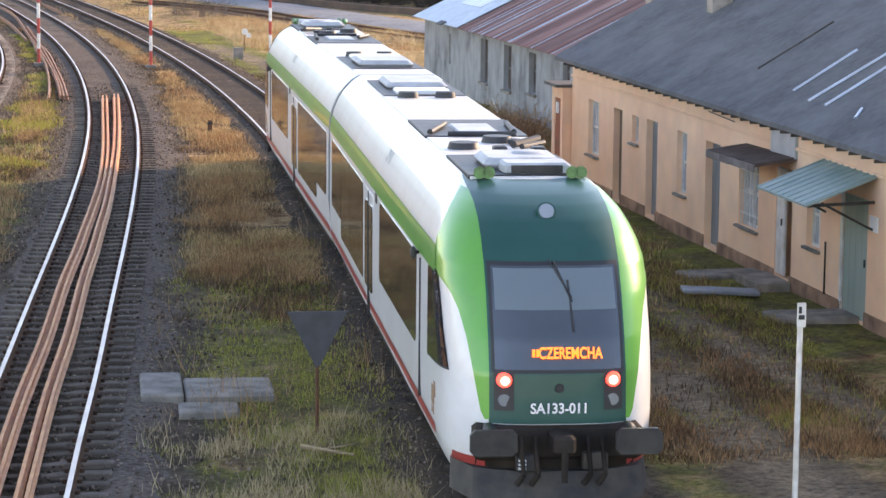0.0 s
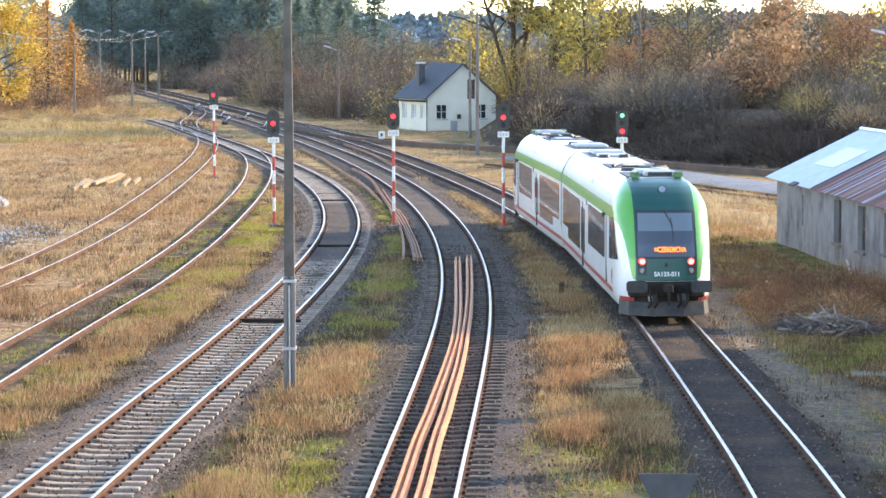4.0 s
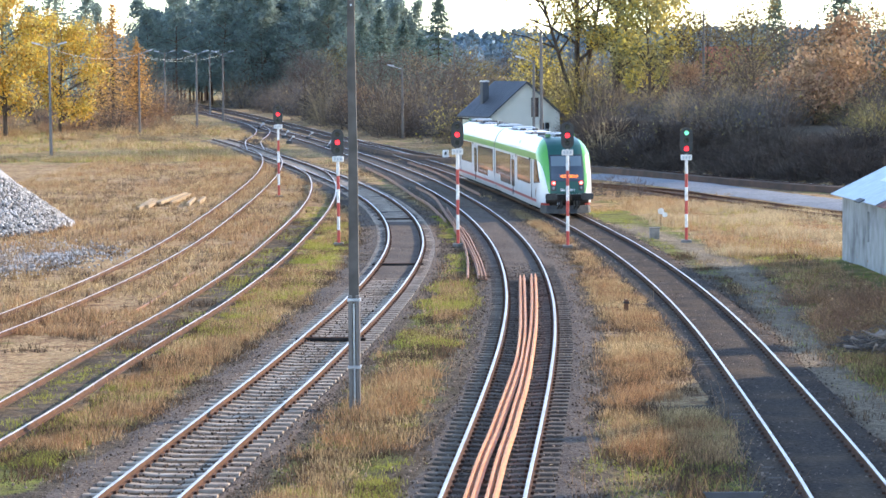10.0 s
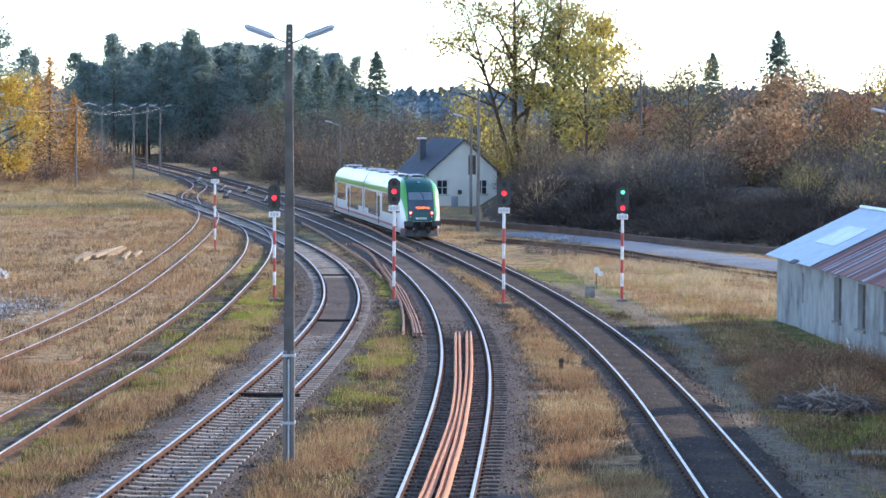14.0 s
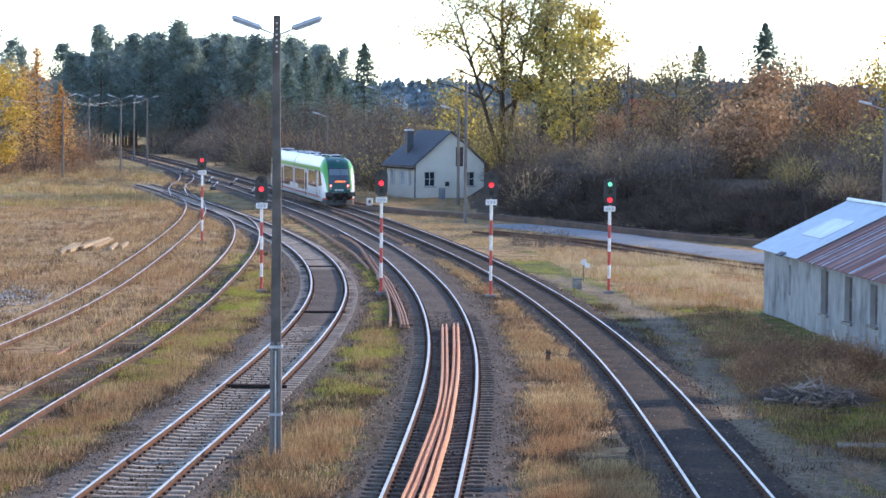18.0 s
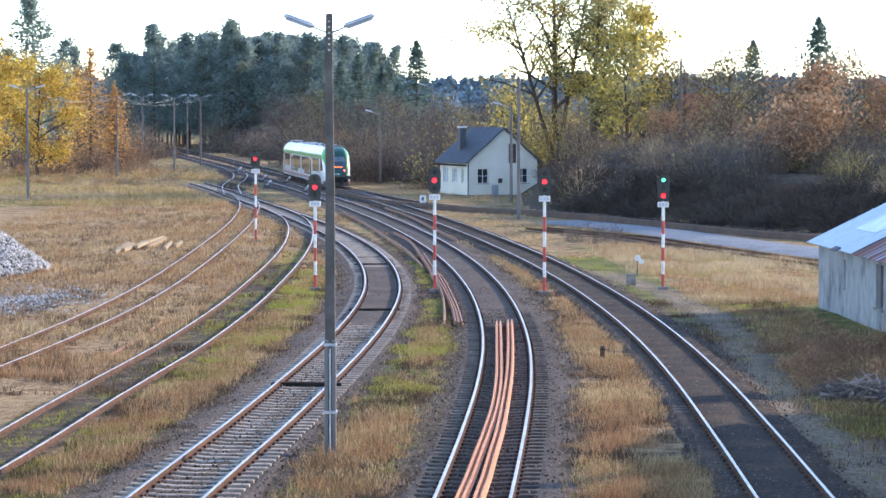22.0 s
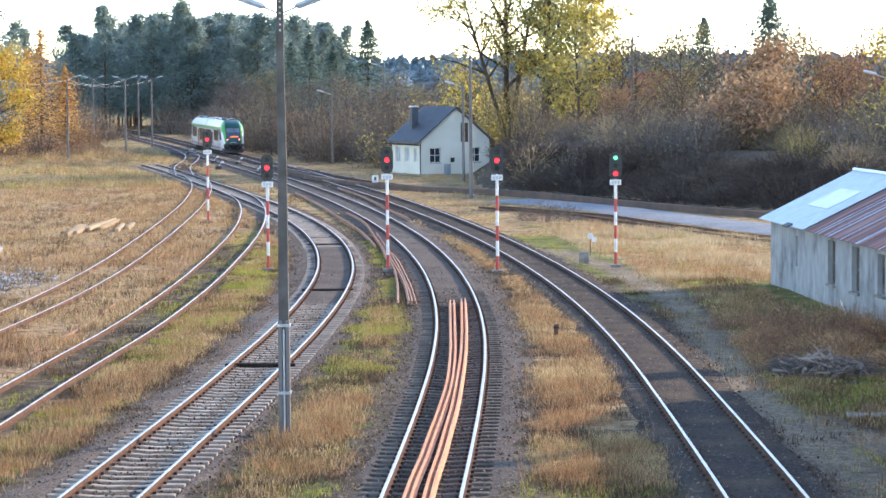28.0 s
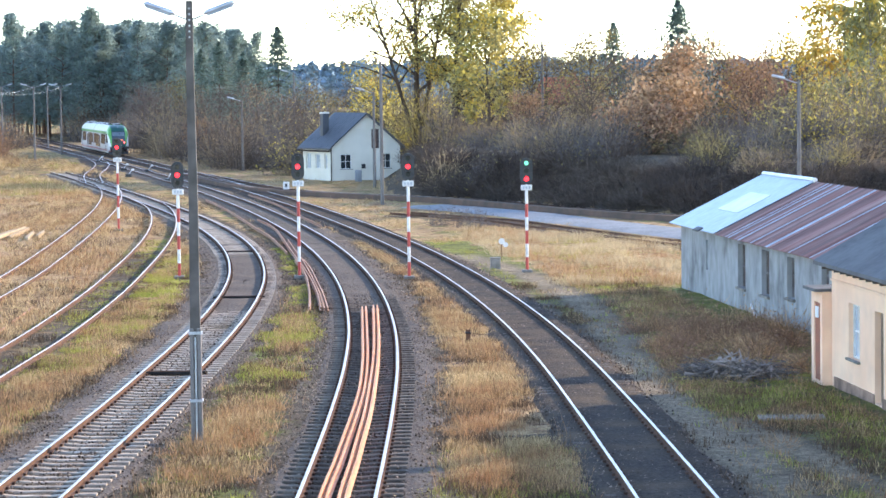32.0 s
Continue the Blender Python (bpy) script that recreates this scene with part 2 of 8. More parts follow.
def curve_path(points, step=1.5, z=0.0):
    """A smooth line through plan points: rows of x, y, z, heading, and the length so far."""
    p = np.array(points, float)
    ext = np.vstack([2 * p[0] - p[1], p, 2 * p[-1] - p[-2]])
    fine = []
    for i in range(1, len(ext) - 2):
        a, b, c, d = ext[i - 1:i + 3]
        for t in np.linspace(0, 1, 24, endpoint=False):
            fine.append(0.5 * (2 * b + (c - a) * t + (2 * a - 5 * b + 4 * c - d) * t ** 2 + (3 * b - a - 3 * c + d) * t ** 3))
    fine.append(p[-1])
    fine = np.array(fine)
    s = np.r_[0, np.cumsum(np.hypot(*np.diff(fine, axis=0).T))]
    at = np.arange(0, s[-1], step)
    x, y = np.interp(at, s, fine[:, 0]), np.interp(at, s, fine[:, 1])
    h = np.arctan2(np.gradient(y), np.gradient(x))
    return [(x[i], y[i], z, h[i]) for i in range(len(at))]


# ---- plan of the tracks: centre lines, near to far ----
LINE_R = [(5.06, 12), (5.32, 22), (5.55, 31), (5.77, 40), (5.89, 47), (5.9, 55), (5.87, 63), (5.79, 72), (5.55, 82), (5.13, 92), (4.53, 102), (3.76, 112),
          (2.64, 124), (1.2, 137), (-0.42, 150), (-2.48, 165), (-4.71, 180), (-7.88, 200), (-11.21, 220), (-14.68, 240), (-19.15, 265), (-23.75, 290),
          (-29.39, 320), (-37.1, 360), (-45.0, 400), (-53.2, 440), (-61.6, 480)]
LINE_C = [(-1.9, 14), (-1.55, 24), (-1.17, 34), (-0.9, 40), (-0.63, 47), (-0.31, 55), (-0.03, 63), (0.2, 72), (0.29, 82), (0.17, 92), (-0.15, 102),
          (-0.67, 112), (-1.54, 124), (-2.76, 137), (-4.23, 150), (-6.17, 165), (-8.35, 180), (-11.53, 200), (-14.95, 220), (-18.53, 240),
          (-23.16, 265), (-27.87, 290), (-33.53, 320), (-41.3, 360), (-49.3, 400), (-57.4, 440), (-65.7, 480)]
LINE_L = [(-8.6, 16), (-8.0, 26), (-7.35, 37), (-6.72, 48), (-6.26, 56), (-5.85, 63), (-5.42, 72), (-5.02, 82), (-4.78, 92), (-4.76, 102), (-5.04, 112),
          (-5.81, 124), (-7.13, 137), (-8.9, 150), (-11.37, 165), (-14.16, 180), (-18.17, 200), (-22.25, 220), (-26.2, 240), (-30.6, 260)]
LINE_A = [(-12.2, 40), (-11.6, 50), (-11.2, 58), (-10.95, 66), (-10.62, 74), (-10.3, 82), (-10.14, 92), (-10.13, 102), (-10.27, 112), (-10.52, 124),
          (-10.94, 137), (-11.6, 150), (-12.75, 165), (-14.5, 180), (-17.7, 198)]
LINE_B = [(-17.4, 55), (-16.4, 66), (-15.6, 76), (-15.1, 85), (-14.8, 94), (-14.72, 104), (-14.85, 114), (-15.14, 124), (-15.6, 137), (-16.14, 150),
          (-16.86, 165), (-17.76, 180), (-19.4, 200), (-21.85, 220), (-25.4, 238)]
LINE_X = [(-23.4, 226), (-26.1, 250), (-27.7, 274), (-29.5, 293), (-33.2, 318)]
LINE_R2 = [(-17.1, 254), (-12.4, 232), (-8.1, 212), (-3.6, 199), (1.6, 190.5), (6.9, 182.5), (10.5, 174.8), (13.7, 166), (16.8, 159), (20.0, 152.5), (26, 143)]
LINE_S = [(2.5, 163.5), (5.6, 157.5), (8.3, 152.3), (9.6, 147.8), (10.9, 143.1), (12.1, 139.2), (14.4, 132), (16.6, 126), (20, 118)]
ROAD = [(4.6, 175.0), (6.3, 171.5), (9.7, 163.5), (12.6, 153.5), (15.3, 145), (17.8, 136.5), (21, 127)]


DUCTS = (72.2, 98.7, 127.0)


def plan_noise(x, y, s):
    return noise.noise((x * s, y * s, 3.7))


def bank_height(x, y):
    """The rise of the overgrown bank behind the loading road."""
    r2x = [p[0] for p in LINE_R2]
    edge = np.interp(x, r2x, [p[1] for p in LINE_R2]) + 3.0
    d = (y - edge) * 0.75
    side = min(1.0, max(0.0, (x - 2.0) / 5.0))
    return 3.2 * side * min(1.0, max(0.0, d / 11.0))


def ground_height(x, y):
    near = abs(x) < 70 and 10 < y < 340
    z = 0.05 * plan_noise(x, y, 0.35) + 0.03 * plan_noise(x, y, 1.1) if near else 0.0
    return -0.06 + z + bank_height(x, y)


# ---- the ground, one sheet ----
def ground_material():
    m = bpy.data.materials.new("autumn grass and earth")
    m.use_nodes = True
    nt = m.node_tree
    n, link = nt.nodes, nt.links.new
    b = n["Principled BSDF"]
    b.inputs["Roughness"].default_value = 0.95
    b.inputs["Specular IOR Level"].default_value = 0.15
    co = n.new("ShaderNodeTexCoord").outputs["Object"]
    at = n.new("ShaderNodeAttribute")
    at.attribute_name = "growth"

    def noise_of(sc, detail=5.0, rough=0.6):
        t = n.new("ShaderNodeTexNoise")
        t.inputs["Scale"].default_value, t.inputs["Detail"].default_value, t.inputs["Roughness"].default_value = sc, detail, rough
        link(co, t.inputs["Vector"])
        return t.outputs["Fac"]

    def ramp(src, stops):
        r = n.new("ShaderNodeValToRGB")
        e = r.color_ramp.elements
        while len(e) < len(stops):
            e.new(0.5)
        for k, (p, c) in enumerate(stops):
            e[k].position, e[k].color = p, (*c, 1)
        link(src, r.inputs["Fac"])
        return r.outputs["Color"]

    def mix(a, c, f):
        x = n.new("ShaderNodeMix")
        x.data_type = "RGBA"
        link(a, x.inputs[6])
        link(c, x.inputs[7])
        link(f, x.inputs[0])
        return x.outputs[2]

    def span(src, lo, hi):
        r = n.new("ShaderNodeMapRange")
        r.inputs["From Min"].default_value, r.inputs["From Max"].default_value = lo, hi
        link(src, r.inputs["Value"])
        return r.outputs["Result"]

    straw = ramp(noise_of(1.3, 7.0, 0.7), [(0.3, (0.1, 0.055, 0.034)), (0.42, (0.29, 0.165, 0.085)), (0.54, (0.52, 0.35, 0.18)), (0.64, (0.33, 0.185, 0.095)), (0.78, (0.15, 0.085, 0.048))])
    green = ramp(noise_of(0.8), [(0.3, (0.11, 0.095, 0.035)), (0.5, (0.18, 0.175, 0.045)), (0.7, (0.24, 0.25, 0.055))])
    earth = ramp(noise_of(1.5), [(0.3, (0.07, 0.054, 0.04)), (0.5, (0.12, 0.09, 0.062)), (0.72, (0.18, 0.14, 0.1))])
    sep = n.new("ShaderNodeSeparateColor")
    link(at.outputs["Color"], sep.inputs["Color"])
    add = n.new("ShaderNodeMath")
    add.operation = "ADD"
    link(sep.outputs[0], add.inputs[0])
    link(noise_of(0.5, 6.0, 0.65), add.inputs[1])
    out = mix(straw, green, span(add.outputs[0], 0.88, 1.02))
    add2 = n.new("ShaderNodeMath")
    add2.operation = "ADD"
    link(sep.outputs[1], add2.inputs[0])
    link(noise_of(0.9), add2.inputs[1])
    out = mix(out, earth, span(add2.outputs[0], 0.95, 1.2))
    sand = ramp(noise_of(2.5, 6.0, 0.7), [(0.3, (0.2, 0.15, 0.1)), (0.7, (0.4, 0.31, 0.21))])
    out = mix(out, sand, sep.outputs[2])
    broad = n.new("ShaderNodeMix")
    broad.data_type, broad.blend_type = "RGBA", "MULTIPLY"
    broad.inputs[0].default_value = 1.0
    link(out, broad.inputs[6])
    link(ramp(noise_of(0.16, 6.0, 0.7), [(0.34, (0.72, 0.67, 0.62)), (0.5, (1.0, 1.0, 1.0)), (0.66, (1.2, 1.18, 1.1))]), broad.inputs[7])
    out = broad.outputs[2]
    grain = n.new("ShaderNodeMix")
    grain.data_type, grain.blend_type = "RGBA", "MULTIPLY"
    grain.inputs[0].default_value = 1.0
    link(out, grain.inputs[6])
    link(ramp(noise_of(9.0, 6.0, 0.75), [(0.3, (0.25, 0.24, 0.23)), (0.5, (0.9, 0.9, 0.9)), (0.72, (1.5, 1.47, 1.42))]), grain.inputs[7])
    link(grain.outputs[2], b.inputs["Base Color"])
    bp = n.new("ShaderNodeBump")
    bp.inputs["Strength"].default_value, bp.inputs["Distance"].default_value = 1.0, 0.12
    link(noise_of(6.0, 6.0, 0.7), bp.inputs["Height"])
    link(bp.outputs["Normal"], b.inputs["Normal"])
    return m


M_GROUND = ground_material()


def nearest_x(line, y):
    ys = [p[1] for p in line]
    return float(np.interp(y, ys, [p[0] for p in line]))


def growth_at(x, y):
    """How green and how bare the ground is, by the plan: 0 dry straw, 1 green; 0 covered, 1 bare earth."""
    green, bare, trod = 0.34, 0.2, 0.0
    rx, cx, lx, ax = nearest_x(LINE_R, y), nearest_x(LINE_C, y), nearest_x(LINE_L, y), nearest_x(LINE_A, y)
    if x > rx + 1.5:
        green, bare = 0.5, 0.42
        if x > 8.8 and 42 < y < 70:
            green, bare = 0.62, 0.5
        if y > 103:
            green, bare = 0.38, 0.2
        if x < rx + 4 and 88 < y < 135:
            green = 0.66
        if bank_height(x, y) > 0.1:
            green, bare = 0.1, 0.95
    elif x > cx + 1.2:
        # Near ground set barer and darker, partly for the building's and railcar's shade.
        green, bare = (0.2, 0.1) if y > 59 else (0.42, 0.6)
        if y < 50:
            green, bare = 0.52, 0.55
        if x < cx + 2.5:
            bare = 0.65
    elif x > lx + 1.2:
        green = 0.76 if y < 105 else 0.4
        if x > cx - 2.4 or x < lx + 2.0:
            bare = 0.45
    elif x > ax:
        green = 0.7 if y < 92 and x > ax + 1.3 else 0.42
        if x < ax + 1.2 and y < 130:
            green, bare = 0.36, 0.7
        if x > lx - 2.6:
            bare = 0.62
    else:
        green = 0.3
        if x > ax - 1.2 and y < 130:
            green, bare = 0.36, 0.7
        if x < -25 and y > 200:
            green = 0.42
    for line, wide in (PATHS):
        ys = [p[1] for p in line]
        if ys[0] < y < ys[-1]:
            d = abs(x - nearest_x(line, y))
            if d < wide * 2:
                bare += 0.55 * max(0.0, 1 - d / (wide * 2))
                trod = max(trod, min(0.9, 1.6 * max(0.0, 1 - d / (wide * 1.3))))
                green -= 0.2 * max(0.0, 1 - d / (wide * 2))
    for line in (LINE_R, LINE_C, LINE_L):
        d = abs(x - nearest_x(line, y))
        if d < (1.9 if line is LINE_R else 2.6) and y < 255:
            bare += 0.4 * max(0.0, 1 - max(0.0, d - 1.4) / 1.2)
    return green, bare, trod


PATHS = (([(9.6, 25), (9.2, 34), (8.9, 42), (8.4, 50), (7.9, 58), (7.75, 66), (7.9, 76), (8.2, 86), (8.3, 96), (7.6, 104), (6.9, 111), (4.6, 124)], 0.7),
         ([(12.2, 30), (11.3, 38), (10.5, 46), (9.6, 54), (8.6, 61)], 0.55))


def build_ground():
    xs = np.unique(np.r_[np.linspace(-3000, -90, 12), np.arange(-90, -22, 3.0), np.arange(-22, 22, 0.45), np.arange(22, 60, 2.5), np.linspace(60, 3000, 12)])
    ys = np.unique(np.r_[np.linspace(-400, 0, 6), np.arange(0, 24, 4.0), np.arange(24, 140, 0.8), np.arange(140, 300, 2.0), np.arange(300, 520, 8.0), np.linspace(520, 4500, 14)])
    nx, ny = len(xs), len(ys)
    verts = np.array([(x, y, ground_height(x, y)) for y in ys for x in xs])
    i = np.arange(nx * ny).reshape(ny, nx)
    faces = np.stack([i[:-1, :-1], i[:-1, 1:], i[1:, 1:], i[1:, :-1]], -1).reshape(-1, 4)
    me = np_mesh("ground", verts, faces, M_GROUND)
    me.shade_smooth()
    col = me.color_attributes.new("growth", "FLOAT_COLOR", "POINT")
    data = np.array([(*growth_at(x, y), 1.0) for y in ys for x in xs], np.float32)
    col.data.foreach_set("color", data.ravel())
    solo("ground", me, None, "dry autumn grass, green patches and bare earth", "ground", "structure")


build_ground()


# ---- tracks ----
RAIL_TOP = 0.15
RAIL = [(-0.07, -0.14), (0.07, -0.14), (0.07, -0.128), (0.012, -0.105), (0.012, -0.045), (0.036, -0.036), (0.036, -0.006), (0.026, 0.0), (-0.026, 0.0),
        (-0.036, -0.006), (-0.036, -0.036), (-0.012, -0.045), (-0.012, -0.105), (-0.07, -0.128)]
RAIL_SLOTS = [0] * 14
for _k in (6, 7, 8):
    RAIL_SLOTS[_k] = 1


def offset_path(path, across, z):
    return [(x + across * math.sin(h), y - across * math.cos(h), z, h) for x, y, _, h in path]


SLEEPER_STUFF = {"concrete": M_CONCRETE_SLEEPER, "brown": M_BROWN_SLEEPER, "wood": M_WOOD_SLEEPER}


def sleeper_mesh(kind):
    s = Solid()
    if kind != "wood":
        prof = [(-1.25, 0.0, 0.10), (-0.72, 0.0, 0.11), (-0.35, -0.035, 0.095), (0.35, -0.035, 0.095), (0.72, 0.0, 0.11), (1.25, 0.0, 0.10)]
        vs = []
        for x, top, w in prof:
            vs += [(-w - 0.02, x, -0.16), (w + 0.02, x, -0.16), (w, x, top - 0.015), (w - 0.02, x, top), (-w + 0.02, x, top), (-w, x, top - 0.015)]
        fs = []
        for r in range(len(prof) - 1):
            fs += [(r * 6 + i, r * 6 + (i + 1) % 6, r * 6 + 6 + (i + 1) % 6, r * 6 + 6 + i) for i in range(6)]
        fs += [(5, 4, 3, 2, 1, 0), tuple(30 + i for i in range(6))]
        s.add(vs, fs)
    else:
        s.box(-0.12, 0.12, -1.28, 1.28, -0.16, 0.0, c=0.015)
    return s.mesh("sleeper", SLEEPER_STUFF[kind])


SLEEPERS = {"concrete": sleeper_mesh("concrete"), "brown": sleeper_mesh("brown"), "wood": sleeper_mesh("wood")}


def railway_track(line, label, sleepers=None, near_y=130.0, top=None, bed=None, bed_width=(1.75, 1.75), bed_z=-0.015, clips=True, pitch=0.62, up=0.0, crib=0.02, filled=400.0):
    """A track: ballast bed, two rails, and its sleepers, the near ones as parts of their own."""
    path = curve_path(line)
    track = thing("railway_track", label, "railway track", kind="structure")
    z = RAIL_TOP + up
    for side in (-0.753, 0.753):
        part("rail", Solid().sweep(offset_path(path, side, z), RAIL, RAIL_SLOTS), (M_RUST, top or M_RAILTOP), track)
    if bed is not None:
        w = bed_width
        wl, wr = w
        prof = [(-wl - 0.9, -0.22), (-wl, -0.03), (-1.3, 0.0), (-1.0, -crib), (0.0, -crib - 0.02), (1.0, -crib), (1.3, 0.0), (wr, -0.03), (wr + 0.9, -0.22)]
        fine = curve_path(line, 0.9)
        s = Solid()
        vs = []
        for k, (x, y, _, h) in enumerate(fine):
            for a, u in prof:
                if abs(a) < 1.1 and u < 0.0:
                    u += (crib + 0.035) * min(1.0, max(0.0, (y - filled) / 12.0))
                px, py = x + a * math.sin(h), y - a * math.cos(h)
                j = 0.5 * plan_noise(px, py, 0.45) if abs(a) > 1.6 else 0.0
                vs.append((px + j * math.sin(h), py - j * math.cos(h), bed_z + up + u + 0.025 * plan_noise(px, py, 2.0) + (0.05 * plan_noise(px, py, 0.7) if abs(a) > 1.4 else 0.0)))
        q = len(prof)
        fs = [(r * q + i, r * q + i + 1, (r + 1) * q + i + 1, (r + 1) * q + i) for r in range(len(fine) - 1) for i in range(q - 1)]
        s.add(vs, fs)
        part("ballast_bed", s, bed, track, "crushed stone ballast", smooth=True)
    if sleepers:
        spots = curve_path(line, pitch)
        far, clip = Solid(), Solid()
        for x, y, _, h in spots:
            m = Matrix.Translation((x, y, 0.008 + up)) @ Matrix.Rotation(h, 4, "Z")
            if y < 20 or y > 260:
                continue
            if y < near_y:
                ob = new("sleeper", SLEEPERS[sleepers])
                ob.parent = track
                ob.matrix_basis = m @ pose(0, 0, 0.004 * random.uniform(-1, 1), 0, 0, random.uniform(-0.7, 0.7))
            else:
                far.box(-0.12, 0.12, -1.27, 1.27, -0.1, 0.0, m=m)
            if clips and y < 150:
                for sx in (-0.753, 0.753):
                    for e in (-0.1, 0.1):
                        clip.box(-0.055, 0.055, sx + e - 0.03, sx + e + 0.03, 0.0, 0.055, m=m)
        if far.v:
            tagged(part("sleeper_row", far, SLEEPER_STUFF[sleepers], track, "far sleepers in a row"), kind="stuff")
        if clip.v:
            tagged(part("rail_clips", clip, M_CLIP, track, "rusty rail clips"), kind="stuff")
    return track


railway_track(LINE_R, "curved main track with polished rails on dark stained ballast", "wood", 125.0, bed=M_BALLAST_DARK, bed_width=(1.35, 1.35), bed_z=0.012, crib=0.0, filled=10.0)
railway_track(LINE_C, "curved track with polished rails and concrete sleepers in grey ballast", "brown", 125.0, bed=M_BALLAST, bed_width=(1.4, 1.8), bed_z=-0.02, crib=0.1, filled=88.0)
railway_track(LINE_L, "curving track with bright rails on pale concrete sleepers", "concrete", 125.0, bed=M_BALLAST, bed_width=(1.9, 1.45), bed_z=-0.025, crib=0.15, filled=82.0)
railway_track(LINE_A, "overgrown siding with pale rail heads in weeds", None, top=M_RAILTOP_DULL, up=0.02)
railway_track(LINE_B, "old siding sunk in brown grass with dull rails", None, top=M_RAILTOP_DULL, up=0.0)
railway_track(LINE_X, "crossover track between two lines", "wood", 200.0, bed=M_BALLAST_DARK, clips=False)
railway_track(LINE_R2, "far loading track curving past the house", "wood", 200.0, top=M_RAILTOP_DULL, bed=M_BALLAST_DARK, clips=False)
railway_track(LINE_S, "rusty disused siding along the loading road", None, top=M_RUST, bed=M_BANK, bed_width=(1.3, 1.3))


def strip(line, half, z, step=2.0, wobble=0.0):
    path = curve_path(line, step)
    s = Solid()
    vs = []
    for x, y, _, h in path:
        for a in (-half, -half * 0.5, 0.0, half * 0.5, half):
            px, py = x + a * math.sin(h), y - a * math.cos(h)
            w = wobble * plan_noise(px, py, 0.3) * (1 if abs(a) == half else 0.4)
            vs.append((px + w * math.sin(h), py - w * math.cos(h), z + (-0.1 if abs(a) == half else 0) + 0.02 * plan_noise(px, py, 0.8)))
    fs = [(r * 5 + i, r * 5 + i + 1, r * 5 + 6 + i, r * 5 + 5 + i) for r in range(len(path) - 1) for i in range(4)]
    return s.add(vs, fs)


solo("road", strip(ROAD, 2.2, 0.06), M_ROAD, "pale grey concrete loading road between tracks", "road", "structure", smooth=True)
solo("loading_bank", Solid().sweep([(x + 2.3 * math.sin(h), y - 2.3 * math.cos(h), 0, h) for x, y, _, h in curve_path(LINE_R2, 3.0)][6:-3], [(-0.25, -0.2), (0.25, -0.2), (0.2, 0.32), (-0.2, 0.35)]),
     M_BANK, "low dark brown loading kerb along the road", "kerb", "structure")


# ---- stacks of rusty rails ----
def rail_bundle(name, label, lines, z, stuff=M_ORANGE):
    root = thing(name, label, "rails")
    for pts in lines:
        path = [(x, y, z, h) for x, y, _, h in curve_path(pts, 1.5)]
        part("loose_rail", Solid().sweep(path, [(a * 0.8, u + 0.14) for a, u in RAIL]), stuff, root)


STACK_MID = [(-1.62, 20), (-1.33, 30), (-1.19, 34.4), (-1.05, 38.3), (-0.82, 43.1), (-0.6, 49.3), (-0.42, 53), (-0.28, 56.5), (-0.1, 60.9), (0.08, 66.8), (0.2, 74), (0.24, 82), (0.25, 92.6)]
STACK_GAP = ((20, 0.36), (34.4, 0.33), (43, 0.31), (50, 0.29), (56, 0.26), (61, 0.24), (67, 0.2), (74, 0.23), (82, 0.28), (92.6, 0.31))


def stack_rail(pair, side):
    """One of four rails that lie in two pairs; the pairs draw together half-way."""
    out = []
    for x, y in STACK_MID:
        g = float(np.interp(y, [p[0] for p in STACK_GAP], [p[1] for p in STACK_GAP]))
        out.append((x + pair * g * 0.66 + side * 0.068, y + (0.5 if pair > 0 else 0.0)))
    return out


rail_bundle("rail_stack", "four long orange-rusted rails lying in pairs between the track rails", [stack_rail(-1, -1), stack_rail(-1, 1), stack_rail(1, -1), stack_rail(1, 1)], 0.03)
rail_bundle("rail_stack", "rusty rails with splayed ends in the grass beside the track", [
    [(-1.93, 92.4), (-2.06, 99.5), (-2.31, 106.7), (-2.66, 113), (-3.22, 120.7)],
    [(-1.5, 92.1), (-1.74, 98.8), (-2.11, 105.9), (-2.56, 113), (-3.1, 120.7), (-3.62, 128), (-4.16, 136), (-4.78, 144.8), (-5.5, 151.5), (-6.5, 158.5)],
    [(-1.38, 91.9), (-1.62, 98.1), (-1.97, 105), (-2.42, 113), (-2.9, 120.7), (-3.42, 128), (-3.94, 136)],
    [(-1.26, 91.9), (-1.5, 98.1), (-1.85, 105), (-2.28, 113), (-2.72, 119)]], 0.0, M_RUSTPALE)
rail_bundle("loose_rail", "long rusty rail lying in the weeds towards the far points", [[(-3.63, 124.6), (-4.93, 138.7), (-6.11, 148), (-8.82, 170.5), (-11.57, 189.8)]], -0.02, M_RUSTPALE)
rail_bundle("loose_rail", "single rusty rail lying between two tracks", [[(-2.35, 149), (-4.1, 163.5), (-6.2, 181), (-8.7, 197)]], 0.0, M_RUSTPALE)
rail_bundle("loose_rail", "single broken rusty rail in brown grass", [[(-12.6, 76), (-12.3, 83), (-12.25, 88)], [(-12.3, 90), (-12.35, 96)]], -0.13, M_RUSTPALE)
# ---- the railcar ----
M_TWHITE = mat("white coach paint", (0.78, 0.79, 0.8), 0.28, second=(0.72, 0.72, 0.72), scale=1.2, coat=0.3, fine=(0.6, 0.58, 0.55), fine_scale=7, fine_mix=0.2)
M_TGREEN = mat("bright green coach paint", (0.1, 0.42, 0.06), 0.3, second=(0.085, 0.36, 0.06), scale=1.5, coat=0.4)
M_TDARK = mat("dark green coach paint", (0.01, 0.075, 0.062), 0.38, second=(0.014, 0.09, 0.076), scale=1.0, coat=0.1, spec=0.35)
